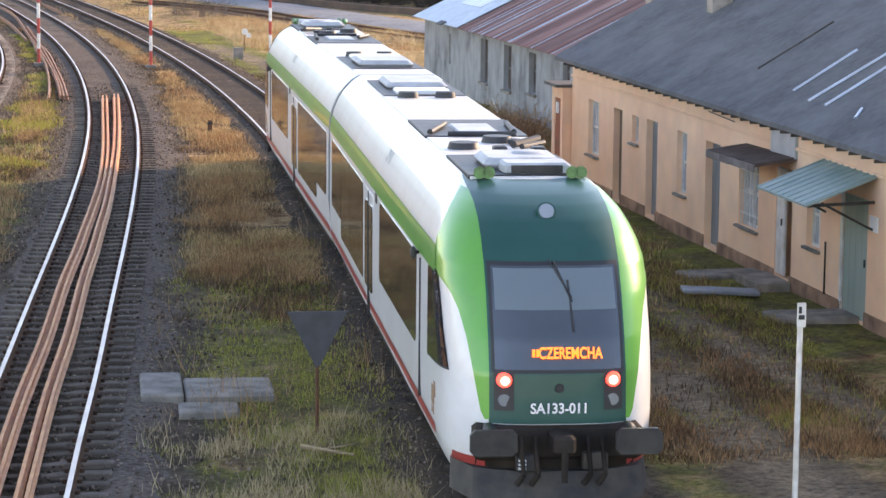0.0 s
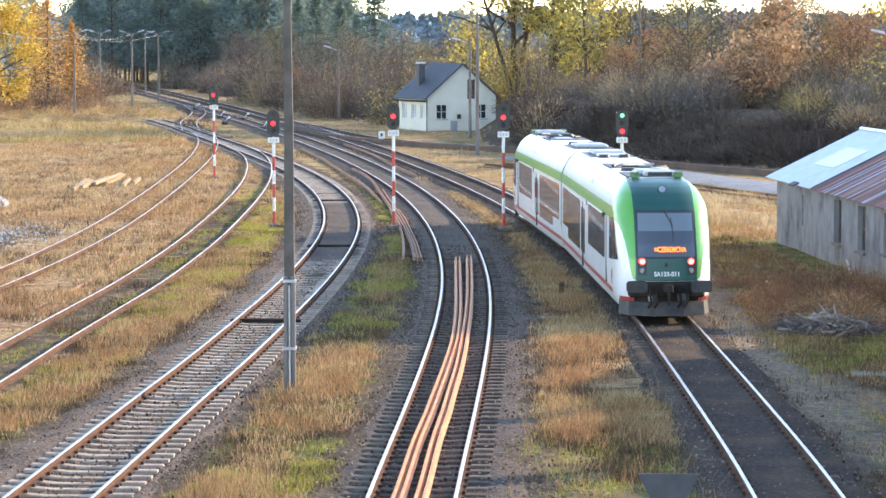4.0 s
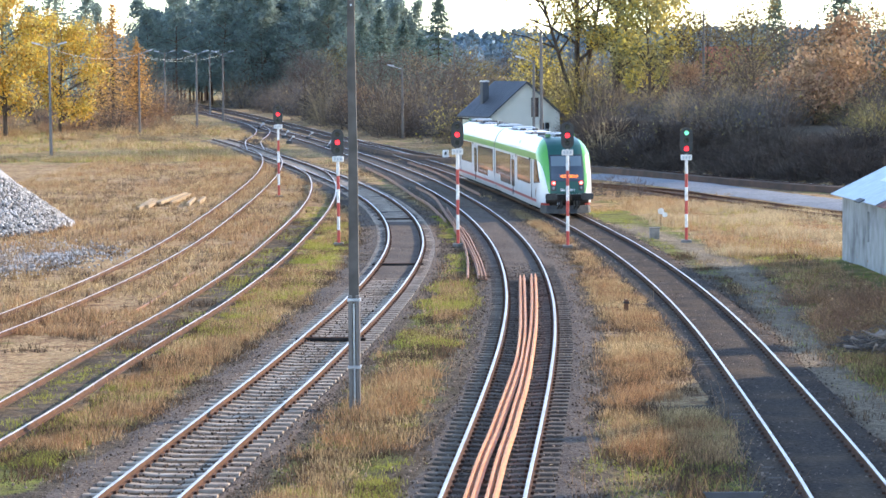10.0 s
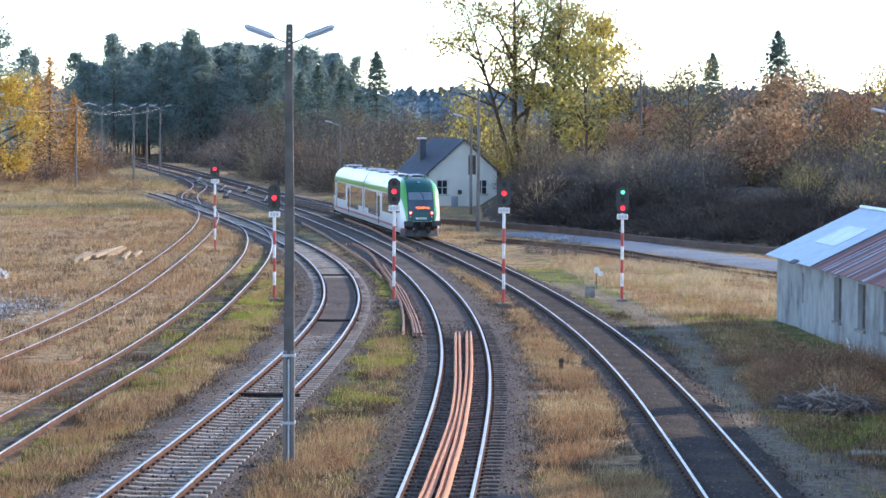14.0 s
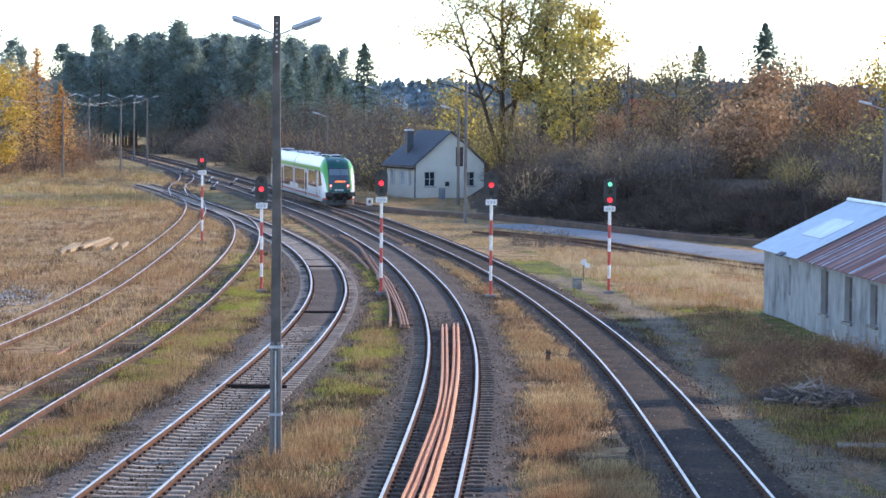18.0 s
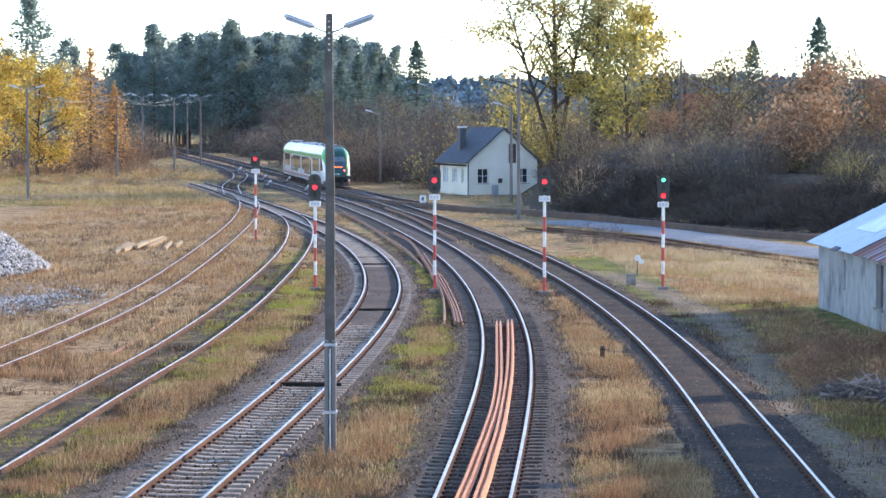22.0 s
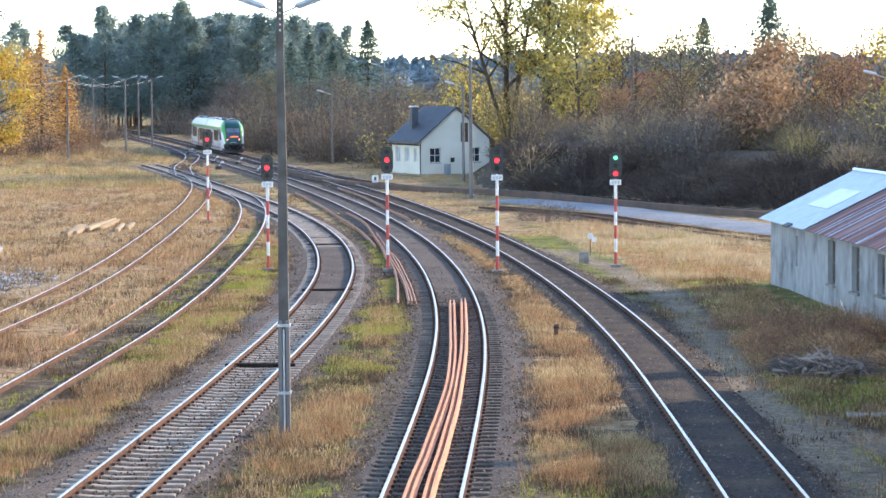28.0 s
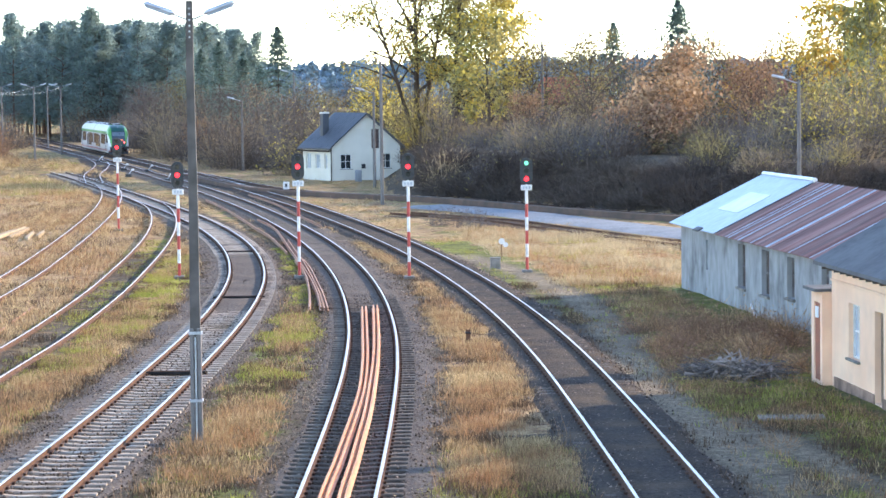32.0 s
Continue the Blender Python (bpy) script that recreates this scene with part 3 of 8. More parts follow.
M_TRED = mat("red coach stripe", (0.45, 0.06, 0.05), 0.35, second=(0.35, 0.05, 0.045), scale=2.0)
M_TGLASS = mat("bronze tinted coach glass", (0.085, 0.055, 0.035), 0.06, second=(0.13, 0.085, 0.05), scale=0.7, coat=0.6, spec=0.8)
M_TSCREEN = mat("dark windscreen glass", (0.03, 0.042, 0.055), 0.05, second=(0.05, 0.065, 0.08), scale=0.8, coat=0.8, spec=0.8)
M_TBLIND = mat("pale sun blind", (0.14, 0.18, 0.2), 0.3, coat=0.5)
M_TCAB = mat("black cab glass", (0.012, 0.012, 0.014), 0.06, coat=0.6)
M_TGREY = mat("grey roof unit paint", (0.5, 0.52, 0.54), 0.45, second=(0.38, 0.39, 0.4), scale=2.5, fine=(0.3, 0.3, 0.3), fine_scale=12, fine_mix=0.3)
M_TROOF = mat("dusty pale roof", (0.74, 0.73, 0.71), 0.4, second=(0.55, 0.52, 0.47), scale=1.1, low=0.45, high=0.75, fine=(0.5, 0.47, 0.43), fine_scale=10)
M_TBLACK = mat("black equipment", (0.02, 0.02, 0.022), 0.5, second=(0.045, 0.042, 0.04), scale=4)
M_TUNDER = mat("grimy underframe", (0.024, 0.021, 0.019), 0.8, second=(0.05, 0.04, 0.034), scale=2)
M_TPLOW = mat("scuffed grey plough", (0.022, 0.022, 0.024), 0.7, second=(0.075, 0.065, 0.055), scale=2.5)
M_TSEAL = mat("rubber seal", (0.03, 0.03, 0.032), 0.6)
M_TAIL = mat("lit tail lamp", (0.9, 0.2, 0.1), 0.3, emit=(1.0, 0.05, 0.05), strength=2.4)
M_TAILCORE = mat("glowing lamp core", (1, 0.8, 0.7), 0.3, emit=(1.0, 0.36, 0.32), strength=2.0)
M_TREFLECT = mat("clear lamp glass", (0.4, 0.43, 0.45), 0.2, 0.5)
M_LED = mat("orange display dots", (0.9, 0.3, 0.05), 0.5, emit=(1.0, 0.2, 0.03), strength=1.5)
M_SLATE_HOOP = mat("grey rubber hoop", (0.16, 0.19, 0.21), 0.6)
M_HORN = mat("green horn enamel", (0.1, 0.3, 0.08), 0.35, second=(0.06, 0.12, 0.03), scale=6)
M_LETTER = mat("white lettering", (0.85, 0.85, 0.85), 0.4)
M_EMBLEM = mat("brown emblem", (0.3, 0.17, 0.1), 0.5)

NOSE = -20.75
HALF = [(0.30, 1.21), (0.55, 1.33), (0.9, 1.36), (1.3, 1.37), (2.4, 1.37), (2.7, 1.37), (2.95, 1.35), (3.15, 1.3), (3.35, 1.215), (3.5, 1.13), (3.62, 1.03), (3.72, 0.93), (3.8, 0.82), (3.84, 0.7)]
FRONT = [(0.3, 0.12), (0.7, 0.02), (1.1, 0.0), (1.7, 0.06), (2.1, 0.2), (2.6, 0.45), (2.95, 0.68), (3.25, 0.95), (3.45, 1.2), (3.6, 1.48), (3.7, 1.76), (3.78, 2.15), (3.82, 2.7), (3.84, 3.6)]


def half_at(z):
    return float(np.interp(z, [p[0] for p in HALF], [p[1] for p in HALF]))


def nose_y(x, z):
    """The nose's face: how far along the car its skin lies at (x, z)."""
    w = max(half_at(z), 0.05)
    f = NOSE + float(np.interp(z, [p[0] for p in FRONT], [p[1] for p in FRONT]))
    k = min(abs(x) / w, 1.0) ** 3.2
    return f + 1.75 * (1 - max(1 - k, 0.0) ** (1 / 3.2))


def flank_x(y, z):
    """The car's half width at (y, z), drawn in towards the nose."""
    f = NOSE + float(np.interp(z, [p[0] for p in FRONT], [p[1] for p in FRONT]))
    u = min(max((y - f) / 1.75, 0.0), 1.0)
    return half_at(z) * (1 - (1 - u) ** 3.2) ** (1 / 3.2)


def nose_patch(left, right, z0, z1, out, nx=10, nz=16):
    """A piece of the nose's skin between two edges given by height, set out a little."""
    s = Solid()
    vs = []
    rows = sorted(set([round(z0 + (z1 - z0) * j / nz, 3) for j in range(nz + 1)] + [p[0] for p in FRONT + HALF if z0 < p[0] < z1]))
    nx, nz = nx * 2, len(rows) - 1
    for j, z in enumerate(rows):
        a, b = left(z), right(z)
        for i in range(nx + 1):
            x = a + (b - a) * i / nx
            e = 0.02
            n = Vector(((nose_y(x + e, z) - nose_y(x - e, z)) / (2 * e), -1.0, (nose_y(x, z + e) - nose_y(x, z - e)) / (2 * e))).normalized()
            n.x = max(-0.95, min(0.95, n.x))
            vs.append(tuple(Vector((x, nose_y(x, z), z)) + Vector((n.x, n.y, n.z)) * out))
    fs = [(j * (nx + 1) + i, j * (nx + 1) + i + 1, (j + 1) * (nx + 1) + i + 1, (j + 1) * (nx + 1) + i) for j in range(nz) for i in range(nx)]
    return s.add(vs, fs)


def side_strip(y0, y1, z0, z1, out, sides=(-1, 1), n=4, taper=0.0):
    """A band on the car's flanks."""
    s = Solid()
    for sd in sides:
        vs = []
        for j in range(n + 1):
            z = z0 + (z1 - z0) * j / n
            x = half_at(z)
            nrm = Vector((1.0, 0, -(half_at(z + 0.03) - half_at(z - 0.03)) / 0.06)).normalized()
            sl = taper * j / n
            ya = y0(z) if callable(y0) else y0 + sl
            vs += [(sd * (x + nrm.x * out), ya, z + nrm.z * out), (sd * (x + nrm.x * out), y1, z + nrm.z * out)]
        fs = [(2 * j, 2 * j + 1, 2 * j + 3, 2 * j + 2) if sd > 0 else (2 * j + 2, 2 * j + 3, 2 * j + 1, 2 * j) for j in range(n)]
        s.add(vs, fs)
    return s


def pane(y0, y1, z0, z1, sd, out=0.012, c=0.09):
    """A window pane with cut corners, following the flank."""
    s = Solid()
    pts = [(y0 + c, z0), (y1 - c, z0), (y1, z0 + c), (y1, z1 - c), (y1 - c, z1), (y0 + c, z1), (y0, z1 - c), (y0, z0 + c)]
    vs = [(sd * (half_at(z) + out), y, z) for y, z in pts] + [(sd * (half_at(z) - 0.02), y, z) for y, z in pts]
    fs = [tuple(range(8)) if sd > 0 else tuple(range(7, -1, -1))]
    fs += [(i, (i + 1) % 8, 8 + (i + 1) % 8, 8 + i) for i in range(8)]
    return s.add(vs, fs)


def words(text, size, material, name, parent, at, label="", width=0.0, bold=0.0):
    c = bpy.data.curves.new(name, "FONT")
    c.body, c.size, c.align_x, c.align_y, c.extrude, c.offset = text, size, "CENTER", "CENTER", 0.004, bold
    tmp = bpy.data.objects.new(name, c)
    scene.collection.objects.link(tmp)
    me = bpy.data.meshes.new_from_object(tmp)
    bpy.data.objects.remove(tmp)
    me.materials.clear()
    me.materials.append(material)
    if width:
        xs = [v.co.x for v in me.vertices]
        me.transform(Matrix.Diagonal((width / (max(xs) - min(xs)), 1, 1, 1)))
    return part(name, me, None, parent, label, at=at)


def car_shell():
    s = Solid()
    zs = sorted(set([p[0] for p in FRONT + HALF if p[0] < 3.83] + [0.42, 1.5, 1.9, 2.25, 2.82, 3.08, 3.32]))
    nu = 96
    vs = []
    for z in zs:
        w = half_at(z)
        f = NOSE + float(np.interp(z, [p[0] for p in FRONT], [p[1] for p in FRONT]))
        row = [(-w, -0.12, z)]
        for i in range(nu + 1):
            a = -math.pi / 2 + math.pi * i / nu
            sx, cx = math.sin(a), max(math.cos(a), 0.0)
            row.append((math.copysign(abs(sx) ** (2 / 3.2), sx) * w, f + 1.75 * (1 - cx ** (2 / 3.2)), z))
        row.append((w, -0.12, z))
        vs += row
    q = nu + 3
    fs = [(j * q + i, j * q + i + 1, (j + 1) * q + i + 1, (j + 1) * q + i) for j in range(len(zs) - 1) for i in range(q - 1)]
    fs.append(tuple(range(q - 1, -1, -1)))
    k = (len(zs) - 1) * q
    fs.append(tuple(k + i for i in range(q)))
    back = [j * q for j in range(len(zs))] + [j * q + q - 1 for j in range(len(zs) - 1, -1, -1)]
    fs.append(tuple(back))
    return s.add(vs, fs)


ROOF_GEAR = {"roof_skin", "roof_well", "air_conditioner", "intake_grille", "fan", "horn", "roof_rail", "roof_fan", "roof_pipe", "roof_valve", "cooler", "cooler_pipe", "roof_unit", "unit_fan"}


def build_car(name, root, tail):
    """One half of the railcar: its nose at -y, the joint at the origin."""
    body = part(name, car_shell(), M_TWHITE, root, "white coach body with green shoulders and a dark green face", smooth=True)
    # livery
    part("shoulder_band", side_strip(lambda z: NOSE + float(np.interp(z, [p[0] for p in FRONT], [p[1] for p in FRONT])) + 1.2, -0.12, 2.72, 3.04, 0.008), M_TGREEN, body, "bright green shoulder band", smooth=True)
    part("roof_skin", Solid().box(-0.78, 0.78, -17.9, -0.14, 3.6, 3.672, c=0.01), M_TROOF, body, "dusty pale roof")
    part("red_stripe", side_strip(-19.0, -0.12, 0.6, 0.74, 0.008), M_TRED, body, "red line along the skirt")
    part("face_panel", nose_patch(lambda z: -min(0.86, half_at(z) * 0.985), lambda z: min(0.86, half_at(z) * 0.985), 1.08, 3.815, 0.012, 14, 28), M_TDARK, body, "dark green nose panel", smooth=True)
    for sd in (-1, 1):
        def inner(z, sd=sd):
            return sd * min(0.855, half_at(z) * 0.98)

        def outer(z, sd=sd):
            g = float(np.interp(z, [1.05, 1.2, 1.6, 2.1, 2.4, 2.6, 2.75, 2.9, 3.8], [0.87, 0.95, 1.02, 1.1, 1.17, 1.25, 1.36, 1.5, 1.5]))
            top = 0.996 if z < 3.1 else 0.996 - 0.012 * (z - 3.1) / 0.4
            return sd * min(g, half_at(z) * top)
        part("pillar_stripe", nose_patch(inner if sd > 0 else outer, outer if sd > 0 else inner, 1.12, 3.72, 0.013, 8, 26), M_TGREEN, body, "bright green pillar", smooth=True)
        part("corner_mark", nose_patch(lambda z, sd=sd: min(sd * 0.86, sd * 1.24), lambda z, sd=sd: max(sd * 0.86, sd * 1.24), 0.5, 0.62, 0.01, 6, 2), M_TRED, body, "red corner mark")
    part("screen_seal", nose_patch(lambda z: -0.825, lambda z: 0.825, 1.7, 3.0, 0.018, 10, 12), M_TSEAL, body, smooth=True)
    part("windscreen", nose_patch(lambda z: -0.785, lambda z: 0.785, 1.74, 2.95, 0.024, 10, 12), M_TSCREEN, body, "large dark windscreen", smooth=True)
    part("sun_blind", nose_patch(lambda z: -0.755, lambda z: 0.755, 2.44, 2.92, 0.028, 10, 5), M_TBLIND, body, "pale lowered sun blind", smooth=True)
    # wiper
    w = Solid()
    w.rod((0.0, nose_y(0, 3.02) - 0.05, 3.02), (0.2, nose_y(0.2, 2.55) - 0.05, 2.55), 0.014, 0.01, 6)
    w.rod((-0.06, nose_y(0, 3.04) - 0.05, 3.04), (0.2, nose_y(0.2, 2.6) - 0.06, 2.6), 0.01, 0.008, 6)
    w.rod((0.16, nose_y(0.16, 2.8) - 0.04, 2.8), (0.2, nose_y(0.2, 2.2) - 0.04, 2.2), 0.016, 0.016, 6)
    part("wiper", w, M_TBLACK, body)
    # lamps
    for sd in (-1, 1):
        y = nose_y(0.68, 1.5)
        part("lamp_housing", nose_patch(lambda z, sd=sd: sd * 0.68 - 0.12, lambda z, sd=sd: sd * 0.68 + 0.12, 1.24, 1.74, 0.02, 4, 6), M_TSEAL, body)
        part("tail_lamp", Solid().rod((sd * 0.68, y + 0.02, 1.62), (sd * 0.68, y - 0.06, 1.62), 0.1, 0.085, 16), M_TAIL if tail else M_TREFLECT, body, "lit red tail lamp", smooth=True)
        if tail:
            part("lamp_core", Solid().rod((sd * 0.68, y - 0.055, 1.62), (sd * 0.68, y - 0.068, 1.62), 0.062, 0.055, 14), M_TAILCORE, body)
        part("headlamp", Solid().rod((sd * 0.68, y + 0.04, 1.37), (sd * 0.68, y - 0.045, 1.37), 0.09, 0.075, 14), M_TREFLECT, body, "unlit clear headlamp", smooth=True)
    top_y = nose_y(0, 3.54)
    part("top_lamp", Solid().rod((0, top_y + 0.06, 3.5), (0, top_y - 0.09, 3.58), 0.115, 0.1, 18), M_TREFLECT, body, "round top headlamp", smooth=True)
    part("top_lamp_rim", Solid().rod((0, top_y + 0.06, 3.5), (0, top_y - 0.075, 3.573), 0.135, 0.125, 18), M_TDARK, body, smooth=True)
    if tail:
        ty = nose_y(0, 1.9) - 0.045
        lean = pose(0, 0, 0, 90 - 17, 0, 0)
        words("CZEREMCHA", 0.2, M_LED, "destination_display", body, Matrix.Translation((0.14, ty - 0.012, 1.95)) @ lean, "glowing orange destination display", 0.8, 0.004)
        bars = Solid()
        for k in range(2):
            bars.box(-0.5 + 0.05 * k, -0.465 + 0.05 * k, -0.005, 0.005, -0.05, 0.045)
        part("display_block", bars, M_LED, body, "small glowing orange marks", at=Matrix.Translation((0.16, ty - 0.012, 1.96)))
        words("SA133-011", 0.18, M_LETTER, "fleet_lettering", body, Matrix.Translation((0, nose_y(0, 1.3) - 0.035, 1.27)) @ pose(0, 0, 0, 90, 0, 0), "white fleet lettering", 0.7, 0.004)
        part("face_badge", Solid().rod((0, nose_y(0, 1.5) - 0.01, 1.52), (0, nose_y(0, 1.5) - 0.03, 1.52), 0.06, 0.05, 10), M_TBLACK, body, "small dark badge")
    # cab side windows, mirrors, emblems, doors, side windows
    for sd in (-1, 1):
        quad = [(-19.95, 1.66), (-18.3, 1.55), (-18.3, 2.72), (-19.15, 2.74)]
        for nm, m, grow_by, out in (("window_seal", M_TSEAL, 0.035, 0.008), ("cab_window", M_TCAB, 0.0, 0.018)):
            ring = [(y + (grow_by if i in (1, 2) else -grow_by), z + (grow_by if i > 1 else -grow_by)) for i, (y, z) in enumerate(quad)]
            s, vs, m0 = Solid(), [], 10
            for j in range(m0 + 1):
                for i in range(m0 + 1):
                    a, b = i / m0, j / m0
                    y, z = [(ring[0][c] * (1 - a) + ring[1][c] * a) * (1 - b) + (ring[3][c] * (1 - a) + ring[2][c] * a) * b for c in (0, 1)]
                    vs.append((sd * (flank_x(y, z) + out), y - out * 0.5, z))
            s.add(vs, [(j * 11 + i, j * 11 + i + 1, j * 11 + 12 + i, j * 11 + 11 + i)[::sd] for j in range(m0) for i in range(m0)])
            part(nm, s, m, body, "black cab side window" if nm == "cab_window" else "")
        part("cab_door_seam", Solid().box(sd * half_at(1.7) - 0.02, sd * half_at(1.7) + 0.02, -17.3, -17.27, 0.75, 2.66), M_TSEAL, body)
        part("mirror", Solid().rod((sd * 1.35, -17.0, 2.7), (sd * 1.44, -17.05, 2.7), 0.03, 0.02, 8).box(sd * 1.45 - 0.04, sd * 1.45 + 0.04, -17.14, -16.98, 2.62, 2.78, c=0.03), M_TBLACK, body)
        em = Solid()
        for ey, ez, ew, eh in ((-19.0, 0.98, 0.26, 0.24), (-19.14, 1.1, 0.16, 0.2), (-18.95, 0.84, 0.06, 0.14), (-18.78, 0.84, 0.06, 0.14)):
            fx = sd * flank_x(ey, ez)
            em.box(fx - 0.02, fx + 0.012, ey, ey + ew, ez, ez + eh, c=0.004) if sd > 0 else em.box(fx - 0.012, fx + 0.02, ey, ey + ew, ez, ez + eh, c=0.004)
        part("emblem", em, M_EMBLEM, body, "brown emblem on the cab side")
        for y0, y1, z0, z1 in ((-16.75, -11.2, 1.4, 2.66), (-8.05, -5.2, 0.95, 2.6), (-5.16, -3.1, 0.95, 2.6), (-3.06, -0.75, 1.3, 2.6)):
            part("side_window", pane(y0, y1, z0, z1, sd), M_TGLASS, body, "bronze tinted side window")
        for y0, y1 in ((-10.0, -9.22), (-9.18, -8.4)):
            part("door_leaf", pane(y0, y1, 0.5, 2.6, sd, 0.01, 0.04), M_TWHITE, body, "white sliding door leaf")
            part("door_window", pane(y0 + 0.13, y1 - 0.13, 0.95, 2.4, sd, 0.02, 0.08), M_TGLASS, body, "bronze tinted door window")
        part("door_seam", Solid().box(sd * half_at(1.7) - 0.024, sd * half_at(1.7) + 0.024, -9.22, -9.18, 0.5, 2.6), M_TSEAL, body)
        for y0 in (-9.6, -15.2):
            part("skirt_panel", pane(y0, y0 + 2.6, 0.36, 0.58, sd, 0.006, 0.03), M_TWHITE, body)
        part("roof_grille", side_strip(-11.4, -11.15, 3.28, 3.46, 0.01, (sd,)), M_TGREY, body)
        part("roof_grille", side_strip(-11.05, -10.8, 3.28, 3.46, 0.01, (sd,)), M_TGREY, body)
        part("side_vent", pane(-10.7, -10.4, 2.56, 2.72, sd, 0.012, 0.02), M_TBLACK, body)
    # roof equipment
    def unit(nm, x0, x1, y0, y1, z1, m=M_TGREY, label="", z0=3.7, c=0.08):
        return part(nm, Solid().box(x0, x1, y0, y1, z0, z1, c=c), m, body, label)
    # Flat black plates on the roof; their colour gives the wells' dark depth.
    unit("roof_well", -0.8, 0.8, -17.15, -14.6, 3.69, M_TBLACK, "flat black plate for a roof well", 3.62, 0.01)
    unit("air_conditioner", -0.5, 0.6, -16.5, -15.3, 3.84, M_TGREY, "pale grey air conditioner", 3.66, 0.1)
    unit("air_conditioner", -0.3, 0.62, -17.0, -16.4, 3.83, M_TGREY, "pale grey air conditioner front", 3.66, 0.04)
    part("intake_grille", Solid().box(-0.2, 0.5, -17.02, -16.99, 3.7, 3.8), M_TBLACK, body)
    part("fan", Solid().rod((0.2, -15.8, 3.84), (0.2, -15.8, 3.87), 0.24, 0.2, 16), M_TGREY, body, smooth=True)
    for sd in (-1, 1):
        h = Solid()
        for k in (-0.06, 0.06):
            h.rod((sd * 0.62 + k, -17.15, 3.72), (sd * 0.62 + k, -17.42, 3.75), 0.035, 0.085, 12)
        h.box(sd * 0.62 - 0.08, sd * 0.62 + 0.08, -17.2, -17.1, 3.6, 3.72)
        part("horn", h, M_HORN, body, "green twin horn", smooth=True)
        part("roof_rail", Solid().rod((sd * 0.8, -17.0, 3.63), (sd * 0.8, -0.3, 3.63), 0.016, 0.016, 6), M_TGREY, body)
    for x, y, r in ((-0.42, -13.6, 0.25), (0.2, -12.7, 0.25)):
        part("roof_fan", Solid().rod((x, y, 3.66), (x, y, 3.77), r, r * 0.85, 18), M_TBLACK, body, "round black fan cowl", smooth=True)
    for a, b, r in (((0.3, -13.7, 3.74), (0.75, -13.2, 3.78), 0.06), ((0.4, -13.9, 3.73), (0.8, -13.4, 3.74), 0.045)):
        part("roof_pipe", Solid().rod(a, b, r, r * 0.9, 8), M_TBLACK, body, "black pipe")
    for x, y in ((0.32, -13.2), (-0.05, -14.2), (0.5, -14.3)):
        part("roof_valve", Solid().box(x, x + 0.2, y, y + 0.25, 3.66, 3.76, c=0.02), M_TBLACK, body, "black valve box")
    unit("roof_well", -0.8, 0.8, -11.9, -9.2, 3.69, M_TBLACK, "flat black plate for a roof well", 3.62, 0.01)
    unit("cooler", -0.25, 0.4, -11.5, -10.2, 3.72, M_TGREY, "grey cooler unit", 3.66, 0.03)
    for a, b in (((-0.7, -11.6, 3.72), (-0.35, -10.5, 3.75)), ((-0.45, -11.85, 3.71), (0.6, -11.88, 3.71)), ((0.6, -11.7, 3.73), (0.7, -10.1, 3.72))):
        part("cooler_pipe", Solid().rod(a, b, 0.045, None, 8), M_TBLACK, body)
    unit("roof_well", -0.76, 0.76, -4.5, -0.9, 3.688, M_TBLACK, "flat black plate for a roof well", 3.62, 0.01)
    unit("roof_unit", -0.58, 0.58, -3.2, -1.3, 3.82, M_TGREY, "long grey roof unit", 3.66, 0.08)
    unit("roof_unit", -0.5, 0.5, -4.3, -3.5, 3.76, M_TWHITE, "low white roof unit", 3.66, 0.03)
    for x in (-0.34, 0.34):
        part("unit_fan", Solid().rod((x, -4.75, 3.66), (x, -4.75, 3.78), 0.2, 0.17, 16), M_TBLACK, body, "round black fan cowl", smooth=True)
    for ob in body.children:
        if ob.name.split(".")[0] in ROOF_GEAR:
            ob.location.z += 0.16
            if ob.name.split(".")[0] not in ("roof_skin", "roof_rail"):
                ob.location.y -= 0.65
    # front gear
    fy = NOSE
    part("front_apron", nose_patch(lambda z: -1.0, lambda z: 1.0, 0.32, 1.07, 0.012, 8, 6), M_TUNDER, body, "black lower front")
    part("buffer_beam", Solid().box(-1.06, 1.06, fy - 0.02, fy + 0.9, 0.62, 1.06, c=0.05), M_TUNDER, body, "black buffer beam")
    for sd in (-1, 1):
        part("buffer", Solid().rod((sd * 0.875, fy + 0.1, 0.98), (sd * 0.875, fy - 0.5, 0.98), 0.11, 0.09, 12), M_TBLACK, body, "black buffer", smooth=True)
        head = Solid()
        pts = [(-0.29, -0.1), (-0.23, -0.16), (0.23, -0.16), (0.29, -0.1), (0.29, 0.1), (0.23, 0.16), (-0.23, 0.16), (-0.29, 0.1)]
        vs = [(sd * 0.9 + a, fy - 0.62, 0.98 + b) for a, b in pts] + [(sd * 0.9 + a, fy - 0.55, 0.98 + b) for a, b in pts]
        head.add(vs, [tuple(range(8)), tuple(range(15, 7, -1))] + [(i, 8 + i, 8 + (i + 1) % 8, (i + 1) % 8) for i in range(8)])
        part("buffer_head", head, M_TBLACK, body, "wide black buffer plate")
    part("coupler", Solid().box(-0.14, 0.14, fy - 0.5, fy + 0.2, 0.78, 1.02, c=0.04).rod((0, fy - 0.45, 0.95), (0.0, fy - 0.5, 0.45), 0.05, 0.04, 8), M_TUNDER, body, "black screw coupling")
    for x in (-0.5, -0.32, 0.34, 0.52):
        hose = Solid()
